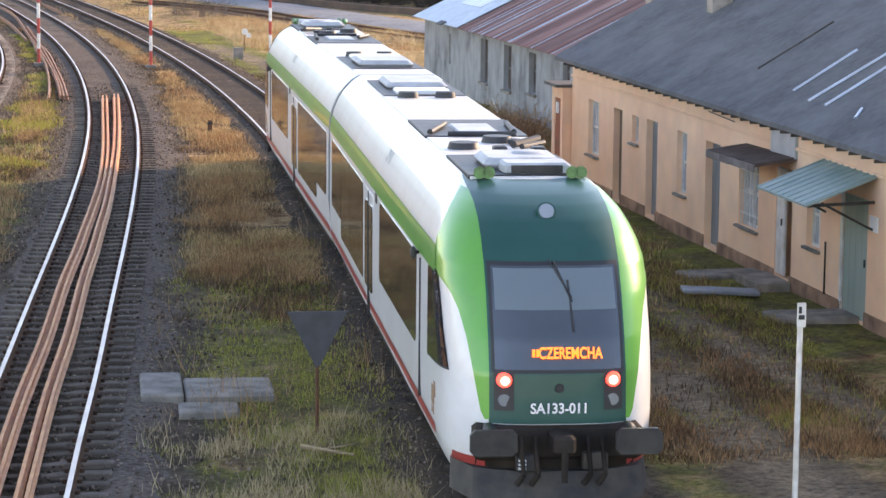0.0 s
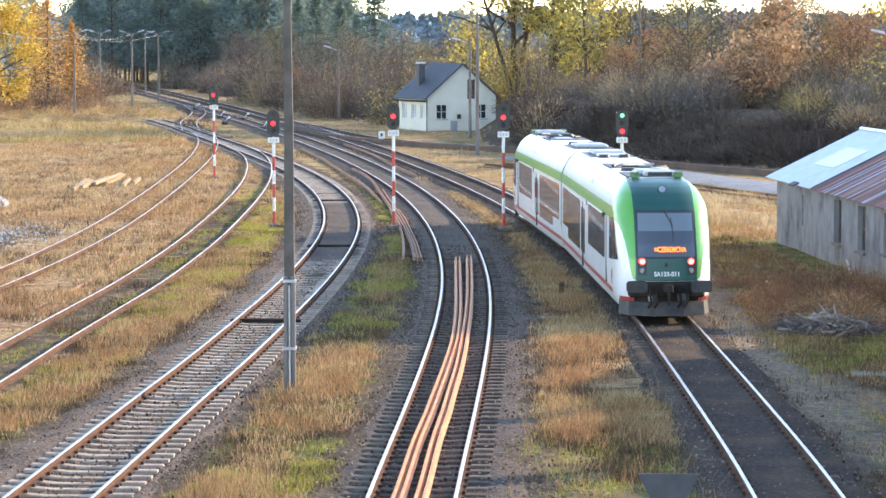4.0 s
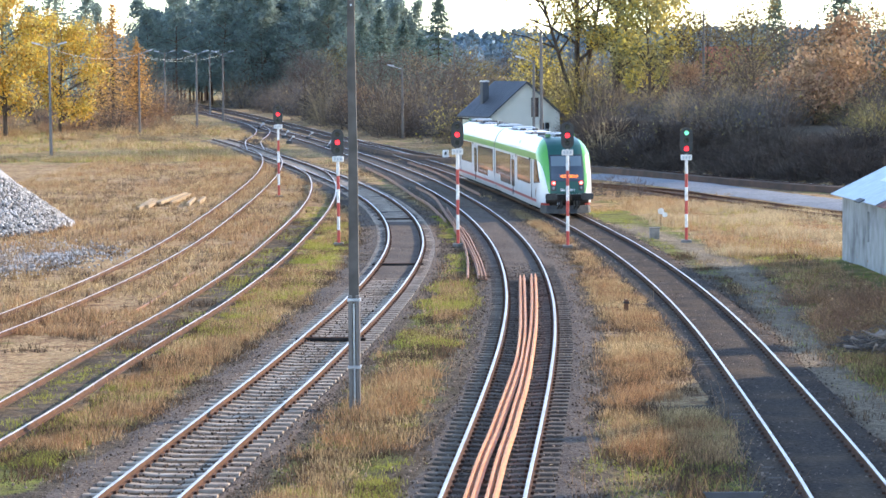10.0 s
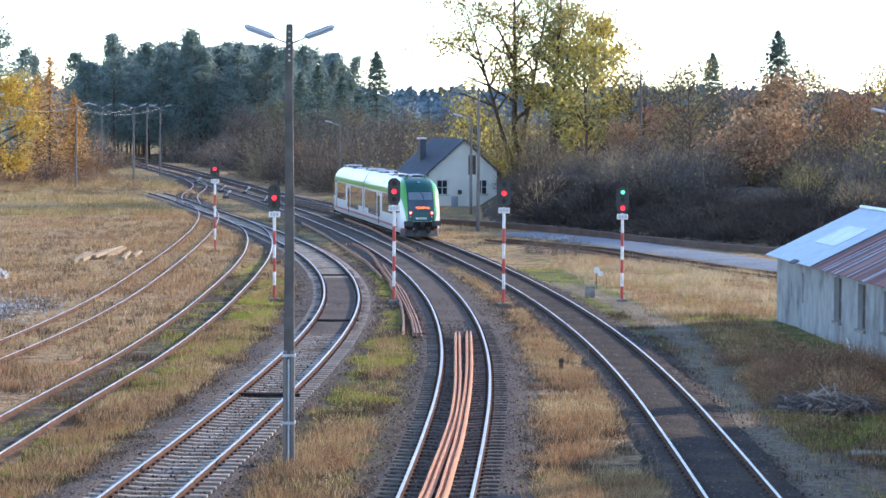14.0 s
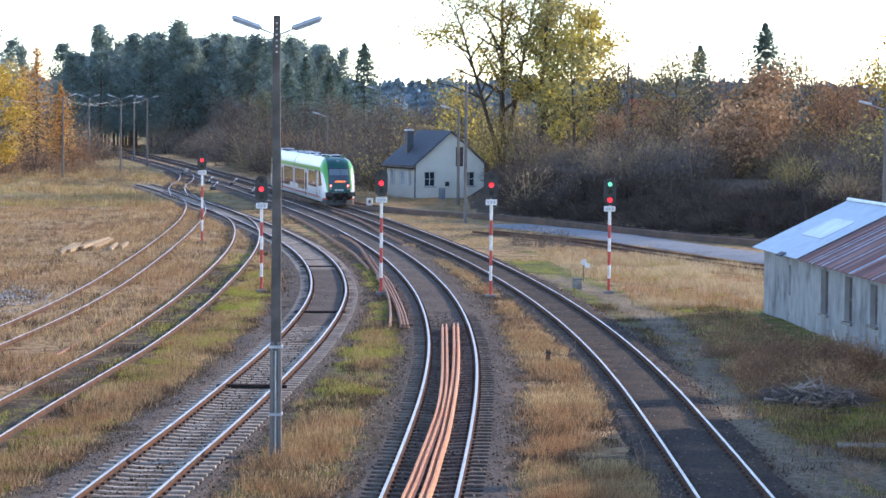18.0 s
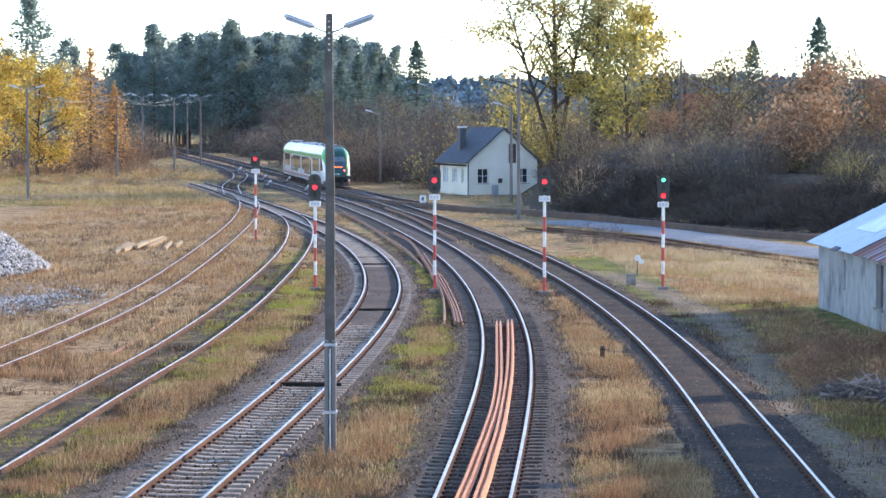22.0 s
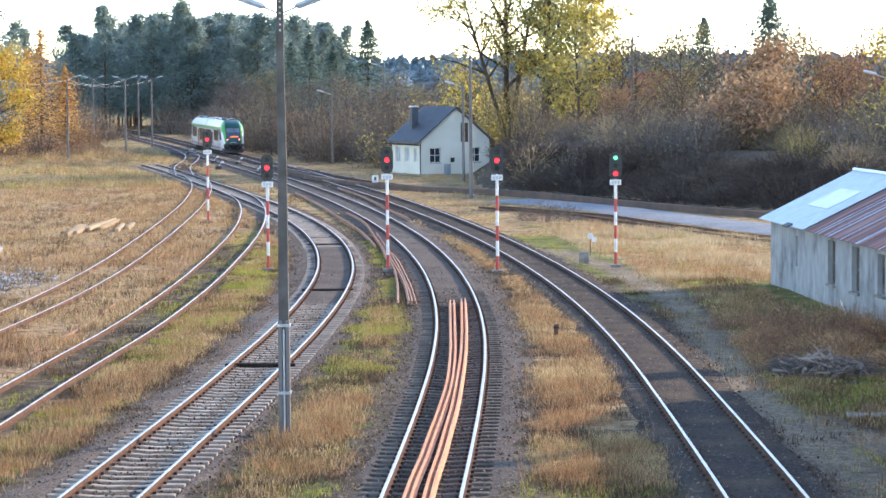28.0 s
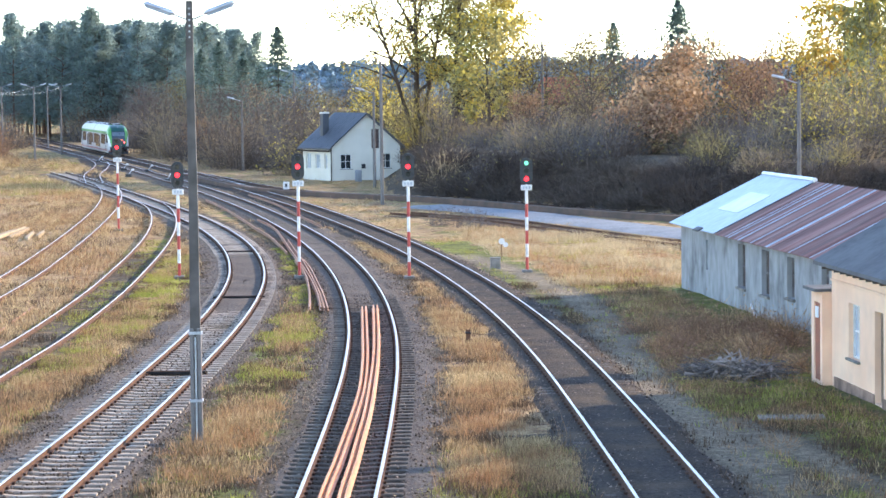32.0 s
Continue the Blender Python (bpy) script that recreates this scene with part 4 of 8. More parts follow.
        hose.rod((x, fy - 0.1, 0.95), (x + 0.03, fy - 0.25, 0.5), 0.03, 0.03, 8).rod((x + 0.03, fy - 0.25, 0.5), (x - 0.05, fy - 0.2, 0.36), 0.035, 0.04, 8)
        part("brake_hose", hose, M_TUNDER, body)
    part("socket_box", Solid().box(-0.55, -0.27, fy - 0.16, fy, 0.5, 0.72, c=0.02), M_TPLOW, body, "grey socket box")
    part("socket_box", Solid().box(0.28, 0.6, fy - 0.16, fy, 0.52, 0.74, c=0.02), M_TPLOW, body, "grey socket box")
    marks = Solid()
    for k in range(3):
        marks.box(-0.53, -0.43, fy - 0.168, fy - 0.16, 0.54 + 0.05 * k, 0.57 + 0.05 * k)
    part("socket_marking", marks, M_LETTER, body, "small white marks")
    pl = Solid()
    ring = [(-1.25, fy + 0.9), (-1.05, fy + 0.2), (-0.45, fy - 0.1), (0.45, fy - 0.1), (1.05, fy + 0.2), (1.25, fy + 0.9)]
    vs = [(x, y, 0.5) for x, y in ring] + [(x * 1.02, y - 0.14, 0.12) for x, y in ring]
    pl.add(vs, [(i, i + 1, 7 + i, 6 + i) for i in range(5)] + [(5, 4, 3, 2, 1, 0)])
    part("snow_plough", pl, M_TPLOW, body, "scuffed grey snow plough")
    # underframe and bogie
    part("underframe", Solid().box(-1.2, 1.2, -15.2, -1.6, 0.16, 0.5, c=0.05), M_TUNDER, body, "grimy black underframe boxes")
    part("bogie_frame", Solid().box(-1.12, 1.12, -19.0, -15.7, 0.3, 0.62, c=0.06), M_TUNDER, body)
    for y in (-18.6, -16.2):
        for sd in (-1, 1):
            part("wheel", Solid().rod((sd * 0.68, y, 0.42), (sd * 0.81, y, 0.42), 0.42, 0.42, 24), M_TUNDER, body, smooth=True)
    return body


train = thing("railcar", "white and bright green two-part railcar with a dark green face", "train")
near_car = build_car("rear_car", train, True)
far_car = build_car("front_car", train, False)
part("bellows", Solid().box(-1.25, 1.25, -0.2, 0.2, 0.45, 3.3, c=0.2), M_TSEAL, train, "dark grey bellows between the cars")
part("bellows_cover", Solid().sweep([(0, -0.13, 0, math.pi / 2), (0, 0.13, 0, math.pi / 2)], [(sd * (half_at(z) + 0.02), z) for sd, z in [(-1, 0.45), (-1, 1.3), (-1, 2.4), (-1, 2.95), (-1, 3.15), (-1, 3.35), (-1, 3.5), (-1, 3.62), (-1, 3.72), (-1, 3.81), (1, 3.81), (1, 3.72), (1, 3.62), (1, 3.5), (1, 3.35), (1, 3.15), (1, 2.95), (1, 2.4), (1, 1.3), (1, 0.45)]]), M_SLATE_HOOP, train, "grey bellows hoop")
for _y in (-1.25, 1.25):
    for _sd in (-1, 1):
        part("wheel", Solid().rod((_sd * 0.68, _y, 0.42), (_sd * 0.81, _y, 0.42), 0.42, 0.42, 24), M_TUNDER, train, smooth=True)
part("middle_bogie", Solid().box(-1.1, 1.1, -1.7, 1.7, 0.32, 0.6, c=0.06), M_TUNDER, train)
# ---- buildings ----
M_PEACH = mat("stained peach plaster", (0.93, 0.63, 0.43), 0.9, second=(0.86, 0.54, 0.36), scale=0.5, low=0.4, high=0.7, fine=(0.6, 0.42, 0.32), fine_scale=1.6, fine_mix=0.3, bump=0.006, bump_scale=20)
M_PLINTH = mat("flaking brown plinth", (0.46, 0.29, 0.21), 0.95, second=(0.19, 0.12, 0.09), scale=1.6, fine=(0.12, 0.09, 0.08), bump=0.02, bump_scale=12)
M_BITUMEN = mat("black roofing felt", (0.095, 0.095, 0.098), 0.95, spec=0.3, second=(0.15, 0.15, 0.152), scale=0.7, fine=(0.2, 0.2, 0.2), fine_scale=5.0, fine_mix=0.35, bump=0.01, bump_scale=6)
M_GREYWALL = mat("damp grey plaster", (0.29, 0.29, 0.285), 0.92, second=(0.12, 0.12, 0.118), scale=0.8, low=0.45, high=0.72, fine=(0.5, 0.505, 0.51), fine_scale=2.4, fine_mix=0.4, bump=0.008, stretch=(1, 1, 0.6))
M_TIN = mat("pale blue sheet metal", (0.37, 0.43, 0.49), 0.42, 0.45, second=(0.33, 0.38, 0.44), scale=0.6, fine=(0.62, 0.68, 0.72), fine_scale=3)
M_TINWHITE = mat("bare zinc strip", (0.62, 0.66, 0.7), 0.35, 0.6, second=(0.5, 0.5, 0.52), scale=1.5)
M_TINRED = mat("rusted red roof sheet", (0.24, 0.1, 0.08), 0.75, second=(0.34, 0.2, 0.17), scale=1.3, fine=(0.14, 0.06, 0.05), fine_scale=6, stretch=(1, 0.25, 0.25), vary=0.35)
# Dark brown for boards, and for the shade inside one open doorway.
M_BOARD_SHADE = mat("dark boards and doorway shade", (0.075, 0.055, 0.048), 0.9, second=(0.13, 0.09, 0.075), scale=3)
M_BOARDED = mat("grey boarded window", (0.23, 0.21, 0.2), 0.85, second=(0.15, 0.13, 0.12), scale=3)
M_DOORGREY = mat("weathered grey door", (0.26, 0.28, 0.3), 0.7, second=(0.17, 0.18, 0.19), scale=2, stretch=(1, 1, 0.3))
M_DOORBROWN = mat("old brown door", (0.27, 0.19, 0.14), 0.8, second=(0.16, 0.12, 0.09), scale=2, stretch=(1, 1, 0.3))
M_DOORGREEN = mat("faded green steel door", (0.2, 0.29, 0.26), 0.55, second=(0.28, 0.36, 0.33), scale=1.5, stretch=(1, 1, 0.3))
M_FRAMEWHITE = mat("white window frame", (0.72, 0.72, 0.7), 0.5, second=(0.55, 0.53, 0.5), scale=4)
M_CURTAIN = mat("pale window glass", (0.36, 0.42, 0.47), 0.12, second=(0.5, 0.54, 0.57), scale=1.5, coat=0.5)
M_GLASSDARK = mat("dark window glass", (0.03, 0.035, 0.04), 0.06, coat=0.6)
M_CREAM = mat("cream house plaster", (0.7, 0.66, 0.56), 0.85, second=(0.63, 0.59, 0.49), scale=0.6, fine=(0.66, 0.6, 0.5), fine_scale=9, fine_mix=0.3)
M_SLATE = mat("dark grey roof sheets", (0.05, 0.055, 0.065), 0.5, second=(0.075, 0.08, 0.09), scale=1.2)
M_BRICK = mat("soot-pale chimney brick", (0.42, 0.37, 0.33), 0.9, second=(0.26, 0.2, 0.17), scale=3, vary=0.25)
M_BRICKRED = mat("red annex brick", (0.36, 0.14, 0.09), 0.9, second=(0.28, 0.13, 0.09), scale=3, vary=0.25)
M_ROOFRED = mat("red roof tiles", (0.42, 0.13, 0.08), 0.8, second=(0.33, 0.1, 0.07), scale=1.0)
M_NOTICE = mat("white notice board", (0.8, 0.8, 0.8), 0.5)


def frame_at(p, q):
    """A pose with +x along the wall from p to q and +y into the building."""
    d = Vector((q[0] - p[0], q[1] - p[1], 0)).normalized()
    return Matrix.Translation((p[0], p[1], 0)) @ Matrix(((d.x, -d.y, 0, 0), (d.y, d.x, 0, 0), (0, 0, 1, 0), (0, 0, 0, 1)))


def wall_with_openings(length, height, thick, holes, base=-0.3, slope=None):
    """One solid wall along +x with real openings: holes are (x0, x1, z0, z1)."""
    s = Solid()
    xs = sorted({0.0, length, *[h[0] for h in holes], *[h[1] for h in holes]})
    zs = sorted({base, height, *[h[2] for h in holes if h[2] > base], *[h[3] for h in holes]})
    nz = len(zs)

    def full(i, j):
        if not (0 <= i < len(xs) - 1 and 0 <= j < nz - 1):
            return False
        x, z = (xs[i] + xs[i + 1]) / 2, (zs[j] + zs[j + 1]) / 2
        return not any(h[0] < x < h[1] and h[2] < z < h[3] for h in holes)
    vs = [(x, y, z) for y in (0.0, thick) for x in xs for z in zs]
    back = len(xs) * nz
    fs = []
    for i in range(len(xs) - 1):
        for j in range(nz - 1):
            if not full(i, j):
                continue
            a, b, c, d = i * nz + j, (i + 1) * nz + j, (i + 1) * nz + j + 1, i * nz + j + 1
            fs += [(a, b, c, d), (back + d, back + c, back + b, back + a)]
            for di, dj, e, g in ((-1, 0, d, a), (1, 0, b, c), (0, -1, a, b), (0, 1, c, d)):
                if not full(i + di, j + dj):
                    fs.append((g, e, back + e, back + g))
    used = sorted({k for f in fs for k in f})
    slot = {k: n for n, k in enumerate(used)}
    return s.add([vs[k] for k in used], [tuple(slot[k] for k in f) for f in fs])


def window_part(root, x0, x1, z0, z1, glass, frame=M_FRAMEWHITE, depth=0.14, bars=1, sill=True, cross=0.5, label=""):
    w = part("window", Solid().box(x0, x1, depth + 0.03, depth + 0.05, z0, z1), glass, root, label)
    f = 0.055
    fr = Solid().box(x0, x0 + f, depth - 0.02, depth + 0.03, z0, z1).box(x1 - f, x1, depth - 0.02, depth + 0.03, z0, z1)
    fr.box(x0 + f, x1 - f, depth - 0.02, depth + 0.03, z0, z0 + f).box(x0 + f, x1 - f, depth - 0.02, depth + 0.03, z1 - f, z1)
    part("window_frame", fr, frame, w)
    mull = Solid()
    for k in range(bars):
        xm = x0 + (x1 - x0) * (k + 1) / (bars + 1)
        mull.box(xm - 0.025, xm + 0.025, depth - 0.015, depth + 0.029, z0 + f, z1 - f)
    if cross:
        zm = z0 + (z1 - z0) * cross
        mull.box(x0 + f, x1 - f, depth - 0.01, depth + 0.027, zm - 0.022, zm + 0.022)
    if mull.v:
        part("glazing_bar", mull, frame, w)
    if sill:
        part("window_sill", Solid().box(x0 - 0.06, x1 + 0.06, -0.09, depth - 0.025, z0 - 0.06, z0 - 0.004, c=0.01), M_SLAB, w)
    return w


def door_part(root, x0, x1, z0, z1, material, depth=0.16, label="", planks=4):
    d = part("door", Solid().box(x0, x1, depth + 0.02, depth + 0.06, z0, z1), material, root, label)
    n = planks
    for k in range(n):
        a, b = x0 + (x1 - x0) * k / n, x0 + (x1 - x0) * (k + 1) / n
        part("door_board", Solid().box(a + 0.006, b - 0.006, depth, depth + 0.021, z0 + 0.01, z1 - 0.01, c=0.006), material, d)
    part("door_handle", Solid().box(x1 - 0.13, x1 - 0.1, depth - 0.03, depth + 0.001, 1.0 + max(z0, 0), 1.14 + max(z0, 0)), M_TBLACK, d)
    return d


def build_station_shed():
    """The long peach building beside the track."""
    p, q = (12.45, 67.4), (13.75, 43.0)
    root = thing("goods_building", "long peach plastered goods building with a black felt roof", "building", frame_at(p, q))
    length = 42.0
    holes = [(1.85, 3.0, 0.86, 2.28), (4.5, 5.35, 0.0, 2.29), (6.26, 6.9, 1.6, 2.27), (7.65, 8.65, 0.0, 2.3), (10.35, 11.15, 0.86, 2.29), (12.65, 13.75, 0.0, 2.29),
             (15.15, 16.5, 0.78, 2.24), (17.65, 18.7, 0.1, 2.3), (19.6, 20.4, 0.95, 2.2), (21.7, 23.0, 0.0, 2.25), (25.0, 26.1, 0.9, 2.3), (28.0, 29.1, 0.0, 2.3)]
    part("front_wall", wall_with_openings(length, 3.4, 0.35, holes), M_PEACH, root, "peach plaster wall with stains")
    part("plinth", Solid().box(0.35, 4.5, -0.035, 0.0, -0.3, 0.2).box(5.35, 7.65, -0.035, 0, -0.3, 0.2).box(8.65, 12.65, -0.035, 0, -0.3, 0.2).box(13.75, 17.65, -0.035, 0, -0.3, 0.2)
         .box(18.7, 21.7, -0.035, 0, -0.3, 0.2).box(23.0, 28.0, -0.035, 0, -0.3, 0.2).box(29.1, length, -0.035, 0, -0.3, 0.2), M_PLINTH, root, "flaking brown plinth")
    part("cornice", Solid().box(0.0, length, -0.05, 0.0, 2.72, 2.79, c=0.015), M_PEACH, root, "thin plaster ledge")
    depth = 10.4
    ridge_y, ridge_z = depth / 2, 6.25
    for x in (0.0, length - 0.3):
        gable = Solid()
        gable.add([(x, 0.35, -0.3), (x, depth, -0.3), (x, depth, 3.4), (x, ridge_y, ridge_z - 0.12), (x, 0.35, 3.4 + 0.18), (x + 0.3, 0.35, -0.3), (x + 0.3, depth, -0.3), (x + 0.3, depth, 3.4),
                   (x + 0.3, ridge_y, ridge_z - 0.12), (x + 0.3, 0.35, 3.4 + 0.18)],
                  [(0, 1, 2, 3, 4), (9, 8, 7, 6, 5), (0, 5, 6, 1), (1, 6, 7, 2), (2, 7, 8, 3), (3, 8, 9, 4), (4, 9, 5, 0)])
        part("gable_wall", gable, M_PEACH, root)
    part("back_wall", Solid().box(0.3, length - 0.3, depth - 0.35, depth - 0.01, -0.3, 3.4), M_PEACH, root)
    sl = (ridge_z - 3.38) / ridge_y
    roof = Solid()
    for a, b in ((-0.42, ridge_y), (depth + 0.42, ridge_y)):
        za = 3.38 - 0.42 * sl
        roof.add([(-0.35, a, za), (length, a, za), (length, b, ridge_z), (-0.35, b, ridge_z), (-0.35, a, za + 0.1), (length, a, za + 0.1), (length, b, ridge_z + 0.1), (-0.35, b, ridge_z + 0.1)],
                 [(3, 2, 1, 0), (4, 5, 6, 7), (0, 1, 5, 4), (1, 2, 6, 5), (2, 3, 7, 6), (3, 0, 4, 7)])
    part("roof", roof, M_BITUMEN, root, "black felt roof")
    # laths and loose metal strips on the roof

    def on_roof(x, y, lift=0.12):
        return (x, y, 3.38 + sl * y + lift)
    for k, (x, y0, y1) in enumerate(((13.7, 0.8, 2.6), (17.2, 0.45, 1.9), (18.6, 0.3, 3.9), (19.6, 0.3, 2.4), (21.6, 0.2, 0.45))):
        part("roof_strip", Solid().rod(on_roof(x, y0), on_roof(x - 0.35, y1), 0.032 if k else 0.02, None, 6), M_TINWHITE if k else M_WOODPOLE, root, "loose pale metal strip")
    rafters = Solid()
    for k in range(62):
        x = 0.4 + k * 0.66
        rafters.box(x, x + 0.06, -0.36, -0.002, 3.06, 3.12)
    tagged(part("eaves_trim", rafters, M_WOODPOLE, root), kind="stuff")
    # openings
    window_part(root, 1.85, 3.0, 0.86, 2.28, M_CURTAIN, label="window with pale drawn blind")
    door_part(root, 4.5, 5.35, 0.0, 2.29, M_DOORBROWN, label="old brown plank door")
    window_part(root, 6.26, 6.9, 1.6, 2.27, M_CURTAIN, bars=0, label="small pale window")
    door_part(root, 7.65, 8.65, 0.0, 2.3, M_DOORGREY, label="weathered grey door")
    window_part(root, 10.35, 11.15, 0.86, 2.29, M_CURTAIN, bars=0, label="narrow grey window")
    door_part(root, 12.65, 13.75, 0.0, 2.29, M_DOORGREY, label="dark grey recessed door")
    w4 = window_part(root, 15.15, 16.5, 0.78, 2.24, M_CURTAIN, label="white barred window")
    for k in range(7):
        x = 15.22 + k * 0.2
        part("window_bar", Solid().rod((x, 0.04, 0.8), (x, 0.04, 2.22), 0.014, None, 6), M_FRAMEWHITE, w4)
    for z in (1.05, 1.5, 1.95):
        part("window_bar", Solid().rod((15.16, 0.04, z), (16.48, 0.04, z), 0.012, None, 6), M_FRAMEWHITE, w4)
    door_part(root, 17.65, 18.15, 0.12, 2.28, M_FRAMEWHITE, 0.02, label="white half-open door leaf", planks=2)
    # Dark sheet stands in for the shaded inside beyond the half-open leaf.
    part("dark_doorway", Solid().box(18.15, 18.7, 0.3, 0.34, 0.1, 2.3), M_BOARD_SHADE, root)
    window_part(root, 19.6, 20.4, 0.95, 2.2, M_CURTAIN, label="pale curtained window")
    door_part(root, 21.7, 22.98, -0.02, 2.24, M_DOORGREEN, 0.02, label="faded green steel door")
    part("door_edge", Solid().box(21.62, 21.7, -0.03, 0.04, 0.0, 2.25), M_FRAMEWHITE, root)
    window_part(root, 25.0, 26.1, 0.9, 2.3, M_CURTAIN)
    door_part(root, 28.0, 29.1, 0.0, 2.3, M_DOORGREY)
    part("doorstep", Solid().box(17.3, 18.9, -0.75, -0.04, -0.2, 0.1, c=0.02), M_SLAB, root)
    # canopies
    can = part("canopy", Solid().add([(15.6, -0.85, 2.34), (18.9, -0.85, 2.4), (18.9, 0.0, 2.52), (15.6, 0.0, 2.46), (15.6, -0.85, 2.41), (18.9, -0.85, 2.47), (18.9, 0.0, 2.59), (15.6, 0.0, 2.53)],
                                     [(3, 2, 1, 0), (4, 5, 6, 7), (0, 1, 5, 4), (1, 2, 6, 5), (2, 3, 7, 6), (3, 0, 4, 7)]), M_BOARD_SHADE, root, "sagging grey board canopy")
    for k in range(4):
        part("canopy_board", Solid().box(15.63 + k * 0.82, 16.42 + k * 0.82, -0.89, -0.851, 2.26 + k * 0.012, 2.4 + k * 0.012), M_BOARDED, can)
    part("canopy_flashing", Solid().box(17.4, 18.95, -0.06, -0.002, 2.55, 3.12), M_TIN, root, "bare sheet metal on the wall")
    can2 = part("canopy", Solid().add([(20.6, -1.35, 2.2), (23.5, -1.35, 2.2), (23.5, 0.0, 2.72), (20.6, 0.0, 2.72), (20.6, -1.35, 2.24), (23.5, -1.35, 2.24), (23.5, 0.0, 2.76), (20.6, 0.0, 2.76)],
                                      [(3, 2, 1, 0), (4, 5, 6, 7), (0, 1, 5, 4), (1, 2, 6, 5), (2, 3, 7, 6), (3, 0, 4, 7)]), M_DOORGREEN, root, "pale green sheet metal canopy")
    for x in (20.75, 23.3):
        part("canopy_bracket", Solid().rod((x, -1.25, 2.2), (x, -0.0, 2.25), 0.03, None, 6).rod((x, -0.02, 1.75), (x, -1.0, 2.25), 0.025, None, 6), M_TBLACK, can2)
    for k in range(9):
        x = 20.7 + k * 0.34
        part("canopy_seam", Solid().rod((x, -1.34, 2.25), (x, -0.01, 2.77), 0.018, None, 5), M_DOORGREEN, can2)
    part("notice", Solid().box(23.12, 23.55, -0.02, -0.001, 1.72, 2.0), M_NOTICE, root, "white notice on the wall")
    part("wall_pipe", Solid().rod((20.9, -0.06, 0.2), (20.9, -0.06, 1.2), 0.02, None, 6), M_TUNDER, root)
    part("cable", Solid().rod((12.9, -0.03, 2.95), (14.8, -0.03, 2.9), 0.014, None, 5), M_TBLACK, root)
    # chimneys on the roof
    ch = part("chimney", Solid().box(5.0, 5.5, 2.2, 2.72, 4.3, 6.0), M_SLAB, root, "grey chimney stack")
    part("chimney_cap", Solid().box(4.92, 5.58, 2.12, 2.8, 6.0, 6.1, c=0.02), M_SLAB, ch)
    for x, y in ((10.5, 4.6), (16.5, 4.4)):
        c2 = part("chimney", Solid().box(x, x + 0.55, y, y + 0.5, 5.6, 7.3), M_SLAB, root, "grey chimney stack")
        part("chimney_cap", Solid().box(x - 0.07, x + 0.62, y - 0.07, y + 0.57, 7.3, 7.4, c=0.02), M_SLAB, c2)
    # brick porch at the far corner
    porch = part("porch", wall_with_openings(1.25, 2.42, 0.3, [(0.32, 1.02, 0.0, 2.1)]), M_PEACH, root, "small peach porch with a brick doorway", at=Matrix.Translation((-1.3, -0.25, 0)))
    rows = Solid()
    for r in range(28):
        for c in range(3):
            rows.box(0.33 + c * 0.23 + (0.1 if r % 2 else 0) * 0, 0.545 + c * 0.23, 0.03, 0.07, 0.01 + r * 0.074, 0.074 + r * 0.074)
    tagged(part("brick_infill", rows, M_BRICKRED, porch, "red brick filling"), kind="stuff")
    part("porch_sign", Solid().box(0.45, 0.75, 0.0, 0.028, 1.68, 1.98), M_NOTICE, porch, "small white and red notice")
    part("porch_side", Solid().box(0.0, 0.3, 0.3, 2.2, -0.3, 2.42), M_PEACH, porch)
    part("porch_roof", Solid().box(-0.15, 1.3, -0.2, 2.3, 2.42, 2.5), M_BITUMEN, porch)
    return root


build_station_shed()


